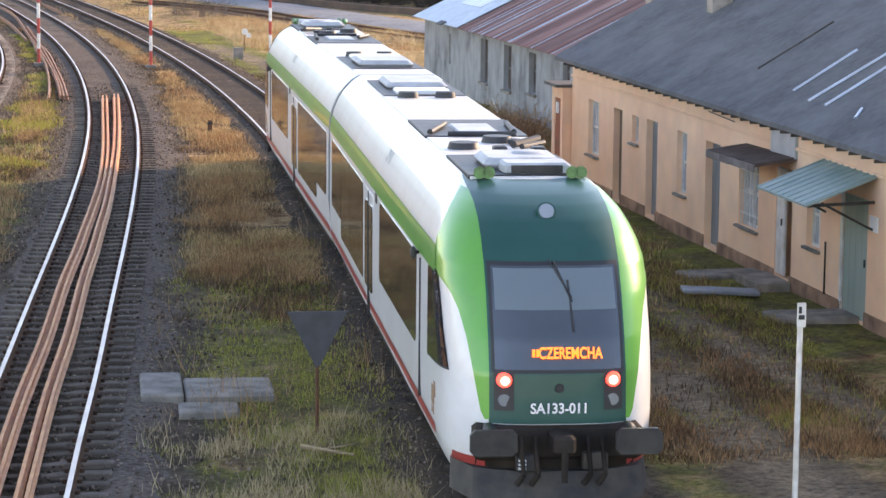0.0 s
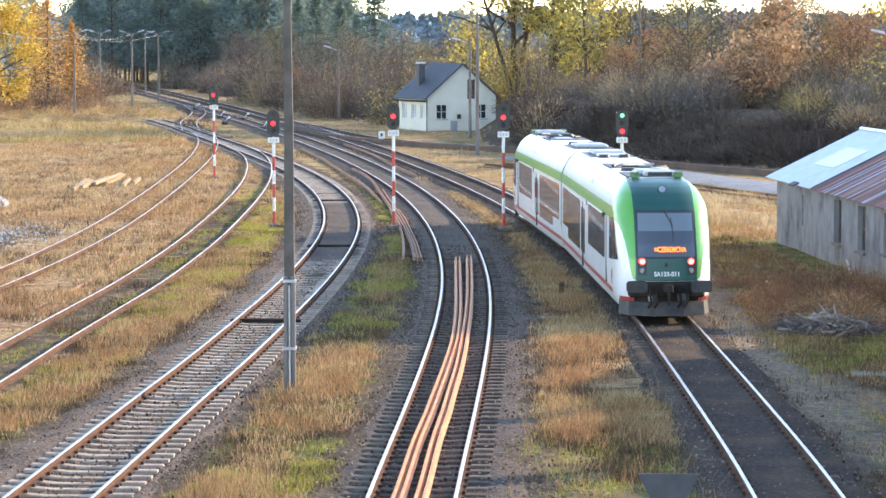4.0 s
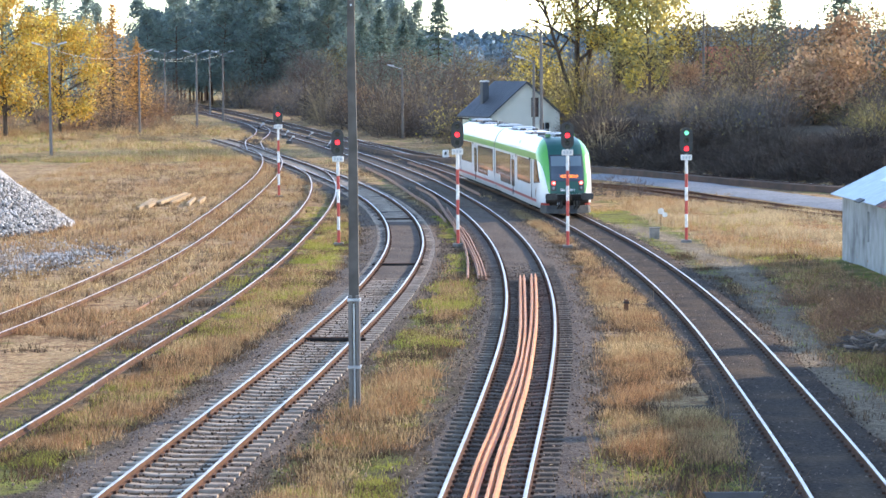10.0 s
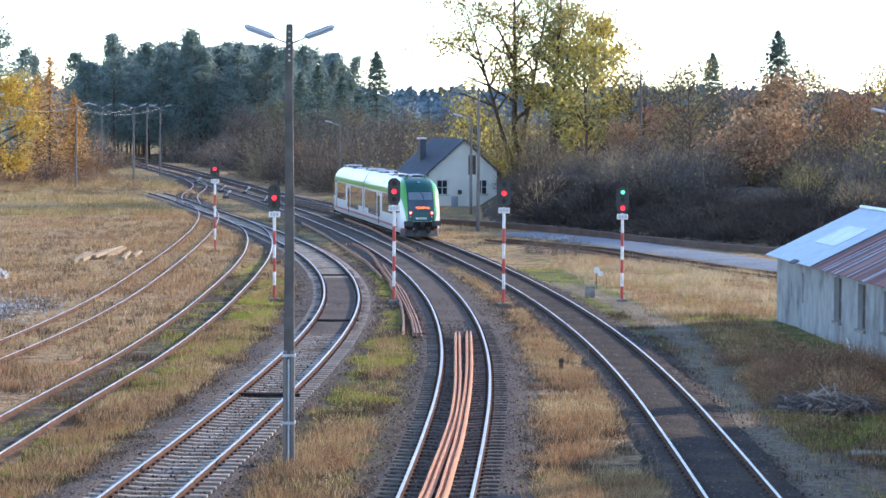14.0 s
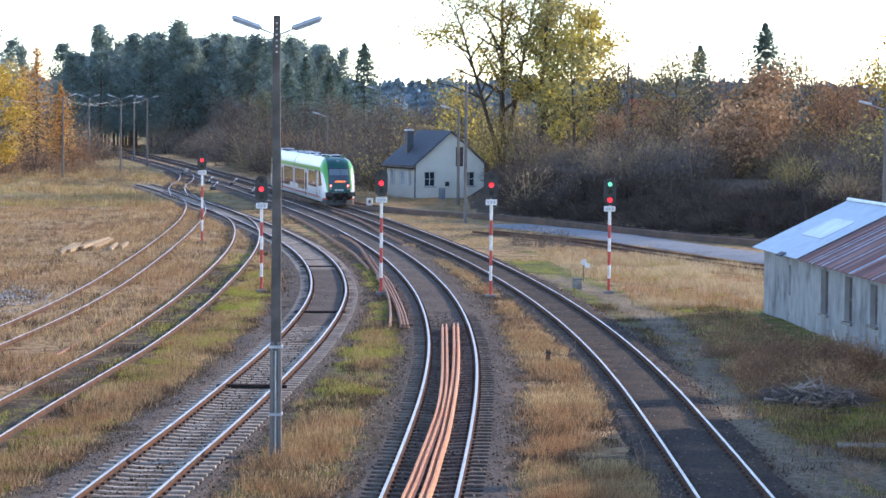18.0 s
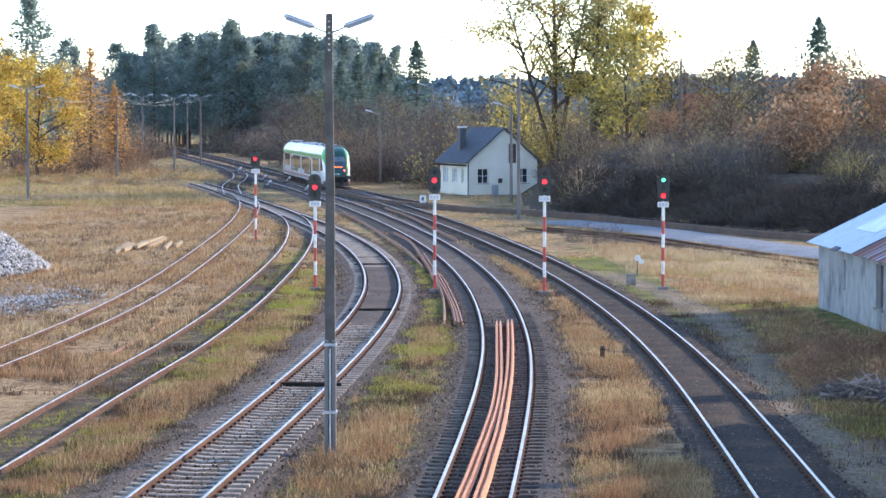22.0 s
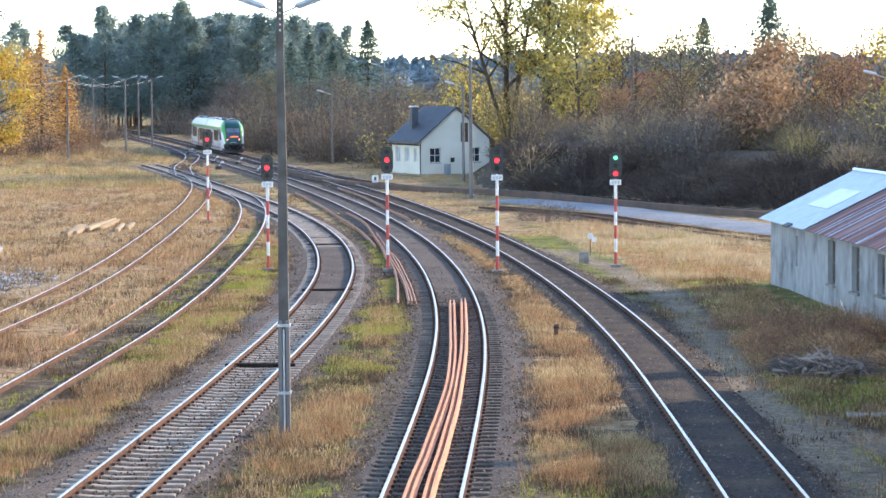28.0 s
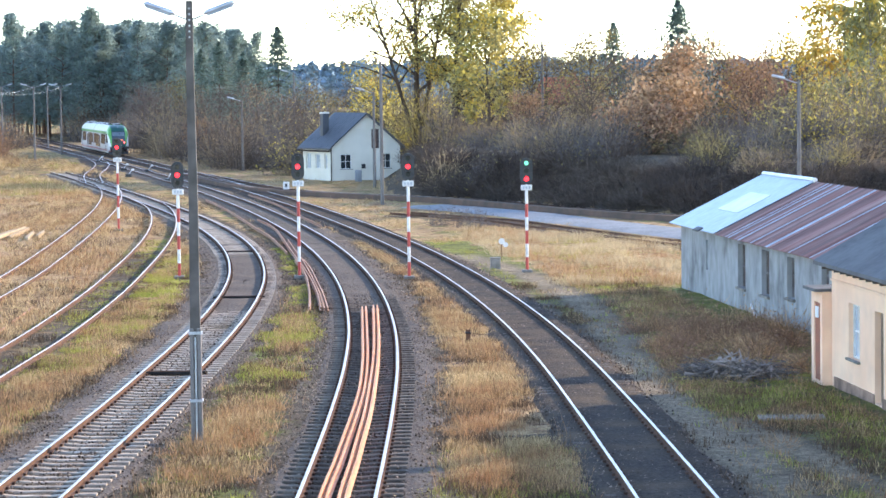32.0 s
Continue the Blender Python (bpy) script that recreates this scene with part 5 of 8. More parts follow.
def build_grey_shed():
    """The low grey shed with patched sheet metal roofs behind it."""
    p, q = (12.7, 101.3), (14.95, 73.0)
    length = math.dist(p, q)
    root = thing("grey_shed", "long low grey plastered shed with patched tin roofs", "building", frame_at(p, q))
    holes = [(4.6, 4.95, 0.95, 2.1), (10.0, 11.15, 0.72, 2.27), (13.6, 14.7, 0.72, 2.27), (17.2, 18.2, 0.9, 2.25), (21.6, 22.5, 1.2, 2.2)]
    part("front_wall", wall_with_openings(length, 2.62, 0.35, holes), M_GREYWALL, root, "damp streaked grey plaster")
    depth, rz = 6.9, 4.3
    for x in (0.0, length - 0.3):
        ends = Solid()
        ends.add([(x, 0.35, -0.3), (x, depth, -0.3), (x, depth, 2.6), (x, depth / 2, rz - 0.05), (x, 0.35, 2.72), (x + 0.3, 0.35, -0.3), (x + 0.3, depth, -0.3), (x + 0.3, depth, 2.6),
                  (x + 0.3, depth / 2, rz - 0.05), (x + 0.3, 0.35, 2.72)],
                 [(0, 1, 2, 3, 4), (9, 8, 7, 6, 5), (0, 5, 6, 1), (1, 6, 7, 2), (2, 7, 8, 3), (3, 8, 9, 4), (4, 9, 5, 0)])
        part("gable_wall", ends, M_GREYWALL, root)
    part("back_wall", Solid().box(0.3, length - 0.3, depth - 0.35, depth - 0.01, -0.3, 2.6), M_GREYWALL, root)
    part("slot_window", Solid().box(4.6, 4.95, 0.12, 0.16, 0.95, 2.1), M_FRAMEWHITE, root, "pale narrow window")
    # The first two openings hold flat dark brown panels.
    for h, m, lab in ((holes[1], M_BOARD_SHADE, "window filled with a dark brown panel"), (holes[2], M_BOARD_SHADE, "window filled with a dark brown panel"), (holes[3], M_BOARDED, "boarded window"), (holes[4], M_BOARDED, "boarded window")):
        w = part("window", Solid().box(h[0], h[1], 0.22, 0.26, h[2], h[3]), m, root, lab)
        part("window_frame", Solid().box(h[0], h[0] + 0.06, 0.17, 0.22, h[2], h[3]).box(h[1] - 0.06, h[1], 0.17, 0.22, h[2], h[3]).box(h[0] + 0.06, h[1] - 0.06, 0.17, 0.22, h[2] + 0.7, h[2] + 0.76), M_BOARDED, w)
        part("window_sill", Solid().box(h[0] - 0.1, h[1] + 0.1, -0.1, 0.2, h[2] - 0.09, h[2] - 0.003, c=0.02), M_SLAB, w)
    sl = (rz - 2.62) / (depth / 2)

    def sheet(x0, x1, a, b, lift, thick=0.03):
        za, zb = 2.62 + sl * a + lift, 2.62 + sl * b + lift
        return [(x0, a, za), (x1, a, za), (x1, b, zb), (x0, b, zb), (x0, a, za + thick), (x1, a, za + thick), (x1, b, zb + thick), (x0, b, zb + thick)]
    six = [(3, 2, 1, 0), (4, 5, 6, 7), (0, 1, 5, 4), (1, 2, 6, 5), (2, 3, 7, 6), (3, 0, 4, 7)]
    tin = part("roof", Solid().add(sheet(-0.4, 7.7, -0.4, depth / 2, 0.06), six).add([(x, depth - y, z) for x, y, z in sheet(-0.4, 7.7, -0.4, depth / 2 - 0.001, 0.06)], six), M_TIN, root, "pale blue sheet metal roof")
    part("roof_patch", Solid().add(sheet(2.6, 6.0, 0.9, 2.2, 0.095, 0.012), six), M_TINWHITE, tin)
    part("ridge_cap", Solid().rod((-0.4, depth / 2, rz + 0.1), (7.7, depth / 2, rz + 0.1), 0.09, None, 8), M_TINWHITE, tin)
    part("torn_edge", Solid().add(sheet(4.6, 5.5, -0.52, -0.3, 0.09, 0.05), six), M_BITUMEN, tin)
    # corrugated rusty sheets, each one sheet wide
    red = part("roof", Solid().add(sheet(7.75, length + 0.2, -0.34, depth / 2, 0.0, 0.02), six).add([(x, depth - y, z) for x, y, z in sheet(7.75, length + 0.2, -0.3, depth / 2, 0.0, 0.02)], six), M_TINRED, root, "rusty red corrugated roof")
    k = 0
    x = 7.8
    while x < length + 0.1:
        m = M_TINWHITE if k in (4, 6, 9, 11, 16, 22, 23, 31, 38) else M_TINRED
        w = 0.13 if m is M_TINWHITE else 0.42
        vs, fs = [], []
        waves = 6
        for i in range(waves + 1):
            u = x + w * i / waves
            up = 0.05 if i % 2 else 0.028
            vs += [(u, -0.36 + random.uniform(-0.03, 0.03), 2.62 - 0.36 * sl + up), (u, depth / 2, 2.62 + sl * depth / 2 + up)]
        fs = [(2 * i, 2 * i + 2, 2 * i + 3, 2 * i + 1) for i in range(waves)]
        part("roof_sheet", Solid().add(vs, fs), m, red, "bare zinc roof sheet" if m is M_TINWHITE else "")
        x += w
        k += 1
    part("wall_lamp", Solid().rod((14.0, -0.3, -0.1), (13.88, -0.45, 0.42), 0.035, 0.035, 8), M_NOTICE, root, "short white pipe at the wall foot")
    return root


build_grey_shed()
_bc = thing("chimney", "wide pale brick chimney behind the sheds", "chimney", Matrix.Translation((17.0, 76.0, 0)))
_cs = part("stack", Solid().box(-0.68, 0.7, -0.4, 0.4, -0.1, 5.0), M_BRICK, _bc)
for _r in range(14):
    for _c in range(6):
        part("brick", Solid().box(-0.68 + _c * 0.232, -0.46 + _c * 0.232, -0.425, -0.395, 4.02 + _r * 0.075, 4.085 + _r * 0.075), M_BRICK, _cs)
part("cap", Solid().box(-0.75, 0.77, -0.48, 0.48, 5.0, 5.12, c=0.02), M_SLAB, _bc)


def build_house():
    """The small cream house behind the tracks."""
    p, q = (-2.53, 228.0), (3.54, 230.6)
    root = thing("house", "small cream plastered house with a dark pitched roof", "house", frame_at(p, q))
    w, d, eave, apex = 6.65, 6.9, 3.05, 5.85
    holes = [(0.85, 1.9, 0.98, 2.3), (4.7, 5.75, 0.98, 2.3)]
    part("gable_wall", wall_with_openings(w, eave, 0.3, holes), M_CREAM, root)
    for y in (0.0, d - 0.3):
        tri = Solid()
        tri.add([(0, y, eave), (w, y, eave), (w / 2, y, apex), (0, y + 0.3, eave), (w, y + 0.3, eave), (w / 2, y + 0.3, apex)], [(0, 1, 2), (5, 4, 3), (0, 3, 4, 1), (1, 4, 5, 2), (2, 5, 3, 0)])
        part("gable_top", tri, M_CREAM, root)
    side = wall_with_openings(d - 0.3, eave, 0.3, [(0.75, 1.45, 1.0, 2.3), (2.5, 3.6, 1.0, 2.3), (4.7, 5.8, 0.95, 2.35)])
    part("side_wall", side, M_CREAM, root, at=Matrix.Translation((0, 0.3, 0)) @ Matrix(((0, 1, 0, 0), (1, 0, 0, 0), (0, 0, 1, 0), (0, 0, 0, 1))))
    part("back_wall", Solid().box(0.3, w - 0.3, d - 0.3, d, -0.3, eave).box(w - 0.3, w, 0.3, d, -0.3, eave), M_CREAM, root)
    for h in holes:
        window_part(root, *h, M_GLASSDARK, label="white framed window")
    for k, (a, b, z0, z1) in enumerate(((0.75, 1.45, 1.0, 2.3), (2.5, 3.6, 1.0, 2.3), (4.7, 5.8, 0.95, 2.35))):
        win = part("window", Solid().box(0.16, 0.19, 0.3 + a, 0.3 + b, z0, z1), M_CURTAIN, root, "white framed side window")
        f = Solid()
        for u in (a, (a + b) / 2 - 0.03, b - 0.07):
            f.box(0.1, 0.155, 0.3 + u, 0.37 + u, z0, z1)
        f.box(0.1, 0.155, 0.37 + a, 0.23 + b, z0, z0 + 0.07).box(0.1, 0.155, 0.37 + a, 0.23 + b, z1 - 0.07, z1)
        part("window_frame", f, M_FRAMEWHITE, win)
    part("attic_shutter", Solid().box(3.85, 4.55, -0.05, -0.004, 2.78, 4.5), M_BOARD_SHADE, root, "tall dark attic shutter")
    part("meter_box", Solid().box(2.84, 3.2, -0.08, -0.004, 1.0, 1.4), M_TBLACK, root)
    roof = Solid()
    sl = (apex - eave) / (w / 2)
    for s in (1, -1):
        a, b = (-0.4, w / 2) if s > 0 else (w + 0.4, w / 2)
        za = eave - 0.4 * sl
        roof.add([(a, -0.35, za), (a, d + 0.35, za), (b, d + 0.35, apex), (b, -0.35, apex), (a, -0.35, za + 0.13), (a, d + 0.35, za + 0.13), (b, d + 0.35, apex + 0.13), (b, -0.35, apex + 0.13)],
                 [(3, 2, 1, 0), (4, 5, 6, 7), (0, 1, 5, 4), (1, 2, 6, 5), (2, 3, 7, 6), (3, 0, 4, 7)])
    rf = part("roof", roof, M_SLATE, root, "dark grey roof")
    for k in range(14):
        y = -0.3 + k * 0.53
        part("roof_seam", Solid().rod((-0.4, y, eave - 0.4 * sl + 0.14), (w / 2, y, apex + 0.14), 0.02, None, 4), M_SLATE, rf)
    ch = part("chimney", Solid().box(0.85, 1.45, 4.1, 4.7, 3.8, 5.9), M_SLATE, root, "dark chimney")
    part("chimney_pot", Solid().box(0.8, 1.5, 4.05, 4.75, 5.9, 6.05, c=0.02), M_FRAMEWHITE, ch)
    part("gutter", Solid().rod((-0.42, -0.35, eave - 0.45), (-0.42, d + 0.35, eave - 0.45), 0.07, None, 8).rod((-0.1, -0.04, -0.1), (-0.1, -0.04, eave - 0.3), 0.05, None, 8), M_TUNDER, root)
    part("plinth", Solid().box(-0.02, w + 0.02, -0.04, -0.003, -0.3, 0.3), M_CREAM, root)


build_house()


def far_house(x, y, w, d, eave, apex, turn, label):
    root = thing("far_house", label, "house", pose(x, y, 0, 0, 0, turn))
    part("wall", Solid().box(-w / 2, w / 2, -d / 2, d / 2, -0.3, eave), M_CREAM, root)
    r = Solid()
    for s in (1, -1):
        a = -s * (w / 2 + 0.4)
        r.add([(a, -d / 2 - 0.4, eave - 0.3), (a, d / 2 + 0.4, eave - 0.3), (0, d / 2 + 0.4, apex), (0, -d / 2 - 0.4, apex), (a, -d / 2 - 0.4, eave - 0.1), (a, d / 2 + 0.4, eave - 0.1), (0, d / 2 + 0.4, apex + 0.2), (0, -d / 2 - 0.4, apex + 0.2)],
              [(3, 2, 1, 0), (4, 5, 6, 7), (0, 1, 5, 4), (1, 2, 6, 5), (2, 3, 7, 6), (3, 0, 4, 7)])
    part("roof", r, M_ROOFRED, root, "red tiled roof")
    part("gable", Solid().add([(-w / 2, -d / 2, eave), (w / 2, -d / 2, eave), (0, -d / 2, apex - 0.1)], [(0, 1, 2)]), M_FRAMEWHITE, root)
    part("chimney", Solid().box(-0.4, 0.4, 0.5, 1.3, apex - 0.8, apex + 1.0), M_BRICKRED, root)


far_house(35.8, 420, 9, 12, 5.5, 9.6, 62, "distant house with a red tiled roof behind trees")
far_house(62.7, 400, 9, 11, 5.0, 8.8, 70, "distant red roofed house behind bushes")
# ---- signals ----
def build_signal(x, y, height, aspect, label):
    root = thing("light_signal", label, "railway signal", pose(x, y, -0.02), group="row of light signals")
    part("footing", Solid().box(-0.22, 0.22, -0.22, 0.22, -0.25, 0.1, c=0.03), M_SLAB, root)
    top = height - 1.42
    n = 6
    for k in range(n):
        a, b = 0.05 + (top - 0.05) * k / n, 0.05 + (top - 0.05) * (k + 1) / n
        part("mast_band", Solid().rod((0, 0, a), (0, 0, b - 0.002), 0.068, None, 12), M_RED_PAINT if k % 2 == 0 else M_WHITE_PAINT, root, "red painted band" if k % 2 == 0 else "white painted band", smooth=True)
    br = part("bracket", Solid().box(-0.24, 0.24, -0.09, 0.09, top + 0.0, top + 0.24, c=0.02).rod((0, 0, top + 0.2), (0, 0, height - 0.6), 0.05, None, 8), M_WHITE_PAINT, root, "white bracket box")
    marks = Solid()
    for k in range(3):
        marks.box(-0.17 + 0.13 * k, -0.09 + 0.13 * k, -0.1, -0.089, top + 0.07, top + 0.18)
    part("marking", marks, M_TGREY, br, "small grey marks")
    # the head: a black oblong with rounded ends
    z0, z1, r = height - 1.15, height, 0.27
    ring = []
    for k in range(12):
        a = math.pi * k / 11
        ring.append((r * math.cos(a), z1 - r + r * math.sin(a)))
    for k in range(12):
        a = math.pi + math.pi * k / 11
        ring.append((r * math.cos(a), z0 + r + r * math.sin(a)))
    m = len(ring)
    vs = [(px, -0.14, pz) for px, pz in ring] + [(px, -0.1, pz) for px, pz in ring]
    head = part("signal_head", Solid().add(vs, [tuple(range(m - 1, -1, -1)), tuple(range(m, 2 * m))] + [(i, m + i, m + (i + 1) % m, (i + 1) % m) for i in range(m)]).box(-0.19, 0.19, -0.1, 0.14, z0 + 0.1, z1 - 0.1, c=0.05), M_BLACK, root, "black oblong signal head")
    mid = (z0 + z1) / 2
    for dz in (0.34, 0.0, -0.34):
        lit = M_LENS_OFF
        if aspect == "stop" and dz == 0.0:
            lit = M_LENS_RED
        if aspect == "two" and dz > 0:
            lit = M_LENS_GREEN
        if aspect == "two" and dz < 0:
            lit = M_LENS_RED
        rad = 0.11 if lit is M_LENS_RED else 0.1
        part("lens", Solid().rod((0, -0.13, mid + dz), (0, -0.165, mid + dz), rad, rad * 0.85, 16), lit, head, {M_LENS_RED.name: "lit red lens", M_LENS_GREEN.name: "lit pale green lens"}.get(lit.name, "unlit lens"), smooth=True)
        hood = Solid()
        vs, fs = [], []
        for k in range(9):
            a = math.pi * (0.12 + 0.76 * k / 8)
            vs += [(0.14 * math.cos(a), -0.13, mid + dz + 0.14 * math.sin(a)), (0.14 * math.cos(a), -0.33 + 0.08 * abs(math.cos(a)), mid + dz + 0.15 * math.sin(a))]
        fs = [(2 * k, 2 * k + 2, 2 * k + 3, 2 * k + 1) for k in range(8)]
        part("hood", hood.add(vs, fs), M_BLACK, head)
    return root


for _x, _y, _h, _a, _l in ((-14.13, 149.4, 5.42, "stop", "light signal on a red and white mast beside sidings"), (-7.86, 110.2, 5.0, "stop", "red light signal between two sidings"),
                           (-2.68, 109.3, 5.32, "stop", "red light signal beside a stack of rusty rails"), (1.99, 108.0, 5.3, "stop", "red light signal beside the main track"),
                           (7.17, 110.8, 4.95, "two", "light signal showing pale green and red on a striped mast")):
    build_signal(_x, _y, _h, _a, _l)


# ---- lamp posts ----
def build_near_lamp():
    root = thing("lamp_post", "tall weathered lamp post with two grey street lights", "lamp post", pose(-3.83, 58.45, -0.05))
    s = Solid()
    vs = []
    for z, w, lean in ((2.3, 0.115, 0.0), (6.0, 0.1, 0.01), (8.6, 0.085, -0.01), (10.05, 0.075, 0.0)):
        vs += [(-w + lean, -w, z), (w + lean, -w, z), (w + lean, w, z), (-w + lean, w, z)]
    fs = [(4 * r + i, 4 * r + (i + 1) % 4, 4 * r + 4 + (i + 1) % 4, 4 * r + 4 + i) for r in range(3) for i in range(4)] + [(12, 13, 14, 15)]
    part("pole", s.add(vs, fs), M_WOODPOLE, root, "weathered dark pole")
    part("stub", Solid().box(-0.13, -0.035, -0.13, 0.13, -0.4, 2.6, c=0.015).box(0.035, 0.13, -0.13, 0.13, -0.4, 2.6, c=0.015).box(-0.04, 0.04, -0.06, 0.06, -0.4, 2.45), M_POLE, root, "twin concrete stub")
    part("steel_strip", Solid().box(-0.018, 0.018, -0.14, -0.06, 0.0, 2.4), M_GALV, root, "bright steel strip")
    for z in (0.9, 2.45):
        part("clamp", Solid().box(-0.15, 0.15, -0.15, 0.15, z, z + 0.07, c=0.01), M_GALV, root)
    for k in range(6):
        part("bolt", Solid().box(-0.02, 0.02, -0.1, -0.07, 9.2 + 0.13 * k, 9.24 + 0.13 * k, c=0.006), M_FRAMEWHITE, root)
    for sd in (-1, 1):
        part("arm", Solid().rod((sd * 0.06, 0, 9.62), (sd * 0.36, 0, 9.74), 0.02, None, 8), M_GALV, root)
        m = Matrix.Translation((sd * 0.34, 0, 9.73)) @ Matrix.Rotation(-sd * radians(20), 4, "Y")
        lamp = Solid()
        x0, x1 = (0.0, 0.75) if sd > 0 else (-0.75, 0.0)
        lamp.box(x0, x1, -0.12, 0.12, -0.03, 0.09, c=0.05, m=m)
        head = part("street_light", lamp, M_LAMP, root, "grey oblong street light")
        part("lamp_glass", Solid().box(x0 + 0.06, x1 - 0.06, -0.09, 0.09, -0.06, -0.028, c=0.02, m=m), M_CURTAIN, head)


build_near_lamp()


def lamp_post(x, y, h, arms=(-1, 1), label="grey pole with street lights beside the far tracks", z=-0.05):
    root = thing("lamp_post", label, "lamp post", pose(x, y, z), group="far lamp posts")
    part("pole", Solid().rod((0, 0, -0.3), (0, 0, h), 0.14, 0.09, 8), M_POLE, root, smooth=True)
    for sd in arms:
        part("arm", Solid().rod((0, 0, h - 0.15), (sd * 0.9, 0, h + 0.15), 0.035, None, 6), M_GALV, root)
        part("street_light", Solid().box(-0.38, 0.38, -0.14, 0.14, -0.05, 0.1, c=0.05, m=Matrix.Translation((sd * 1.15, 0, h + 0.22)) @ Matrix.Rotation(-sd * radians(14), 4, "Y")), M_LAMP, root)
    return root


for _x, _y, _h, _a in ((-41.85, 281, 9.0, (1,)), (-38.8, 307, 9.0, (-1, 1)), (-39.8, 343, 9.1, (-1, 1)), (-46.9, 387, 9.3, (1,)), (-51.5, 371, 9.3, (-1, 1)), (-40.4, 219.5, 9.4, (-1, 1))):
    lamp_post(_x, _y, _h, _a)
lamp_post(-12.0, 262, 7.2, (-1,), "thin pole with one street light before the thicket")
lamp_post(-7.6, 298, 10.2, (-1,), "thin pole with one street light among trees")
lamp_post(1.15, 212, 7.9, (-1,), "grey pole with one street light before the house")
lamp_post(1.5, 180, 10.0, (), "tall bare grey pole before the house")
lamp_post(16.5, 231, 9.7, (), "tall bare pole on the overgrown bank", 2.5)
lamp_post(24.6, 143, 8.2, (-1,), "grey pole with one street light behind the shed")


def cable(a, b, sag):
    pts = []
    for k in range(13):
        t = k / 12
        pts.append((a[0] + (b[0] - a[0]) * t, a[1] + (b[1] - a[1]) * t, a[2] + (b[2] - a[2]) * t - 4 * sag * t * (1 - t)))
    s = Solid()
    for p, q in zip(pts, pts[1:]):
        s.rod(p, q, 0.014, None, 4, caps=False)
    return s


_wires = thing("overhead_wires", "thin sagging wires between the far lamp posts", "wires", pose(-40, 300, 8))
for _a, _b in (((-41.85, 281, 8.9), (-38.8, 307, 8.9)), ((-41.85, 281, 8.5), (-39.8, 343, 8.9)), ((-40.4, 219.5, 9.2), (-41.85, 281, 8.8)), ((-38.8, 307, 8.8), (-51.5, 371, 9.1)), ((-39.8, 343, 9.0), (-46.9, 387, 9.1))):
    part("wire", cable(Vector(_a) - Vector((-40, 300, 8)), Vector(_b) - Vector((-40, 300, 8)), 0.7), M_TGREY, _wires)

# ---- small things along the line ----
_sign = thing("warning_sign", "dark back of a triangular sign on a thin post", "sign", pose(3.03, 36.25, -0.05))
part("post", Solid().rod((0, 0.04, -0.2), (0, 0.04, 1.76), 0.028, None, 8), M_RUST, _sign)
part("plate", Solid().add([(-0.44, 0, 1.77), (0.44, 0, 1.77), (0.41, 0, 1.72), (0.03, 0, 0.97), (-0.03, 0, 0.97), (-0.41, 0, 1.72)] + [(-0.44, 0.015, 1.77), (0.44, 0.015, 1.77), (0.41, 0.015, 1.72), (0.03, 0.015, 0.97), (-0.03, 0.015, 0.97), (-0.41, 0.015, 1.72)],
                          [(0, 5, 4, 3, 2, 1), (6, 7, 8, 9, 10, 11)] + [(i, (i + 1) % 6, 6 + (i + 1) % 6, 6 + i) for i in range(6)]), M_SIGNBACK, _sign, "dark triangular plate")
part("rim", Solid().box(-0.45, 0.45, -0.006, 0.018, 1.765, 1.78), M_SIGNBACK, _sign)

_mk = thing("marker_post", "white marker post with a small black and white plate", "post", pose(8.87, 31.6, -0.05))
part("post", Solid().rod((0, 0, -0.2), (0, 0, 2.4), 0.038, None, 10), M_WHITE_PAINT, _mk, smooth=True)
part("plate", Solid().box(-0.06, 0.06, -0.06, -0.04, 2.3, 2.62, c=0.01).box(-0.02, 0.02, -0.04, 0.0, 2.3, 2.5), M_WHITE_PAINT, _mk)
part("plate_mark", Solid().box(-0.04, 0.04, -0.068, -0.061, 2.4, 2.46).box(-0.04, 0.0, -0.068, -0.061, 2.48, 2.57), M_TBLACK, _mk)

_st = thing("stump_post", "short rusty brown post in dry grass", "post", pose(3.3, 80.1, -0.05))
part("post", Solid().box(-0.07, 0.07, -0.06, 0.06, -0.2, 0.42, c=0.02), M_RUST, _st)
part("cap", Solid().box(-0.09, 0.09, -0.08, 0.08, 0.3, 0.36, c=0.01), M_TBLACK, _st)

_bx = thing("cable_box", "small grey concrete cable box in green grass", "box", pose(5.95, 113.8, -0.05))
part("body", Solid().box(-0.22, 0.22, -0.2, 0.2, -0.1, 0.42, c=0.03), M_SLAB, _bx)
part("lid", Solid().box(-0.25, 0.25, -0.23, 0.23, 0.42, 0.48, c=0.02), M_SLAB, _bx)
_wm = thing("track_marker", "small white track marker on a thin stake", "marker", pose(6.55, 119.5, -0.05))
part("stake", Solid().rod((0, 0, -0.2), (0, 0, 0.8), 0.02, None, 6), M_RUST, _wm)
part("disc", Solid().rod((0.0, -0.03, 0.85), (0.0, 0.0, 0.85), 0.15, None, 12).rod((0.18, -0.03, 0.68), (0.18, 0.0, 0.68), 0.12, None, 12), M_WHITE_PAINT, _wm, "white disc")
_kb = thing("point_box", "small white point indicator box beside the far track", "box", pose(-6.0, 206, 0))
part("body", Solid().box(-0.25, 0.25, -0.2, 0.2, 0.1, 0.7, c=0.03), M_WHITE_PAINT, _kb)
part("leg", Solid().rod((0, 0, -0.2), (0, 0, 0.12), 0.06, None, 8), M_TBLACK, _kb)
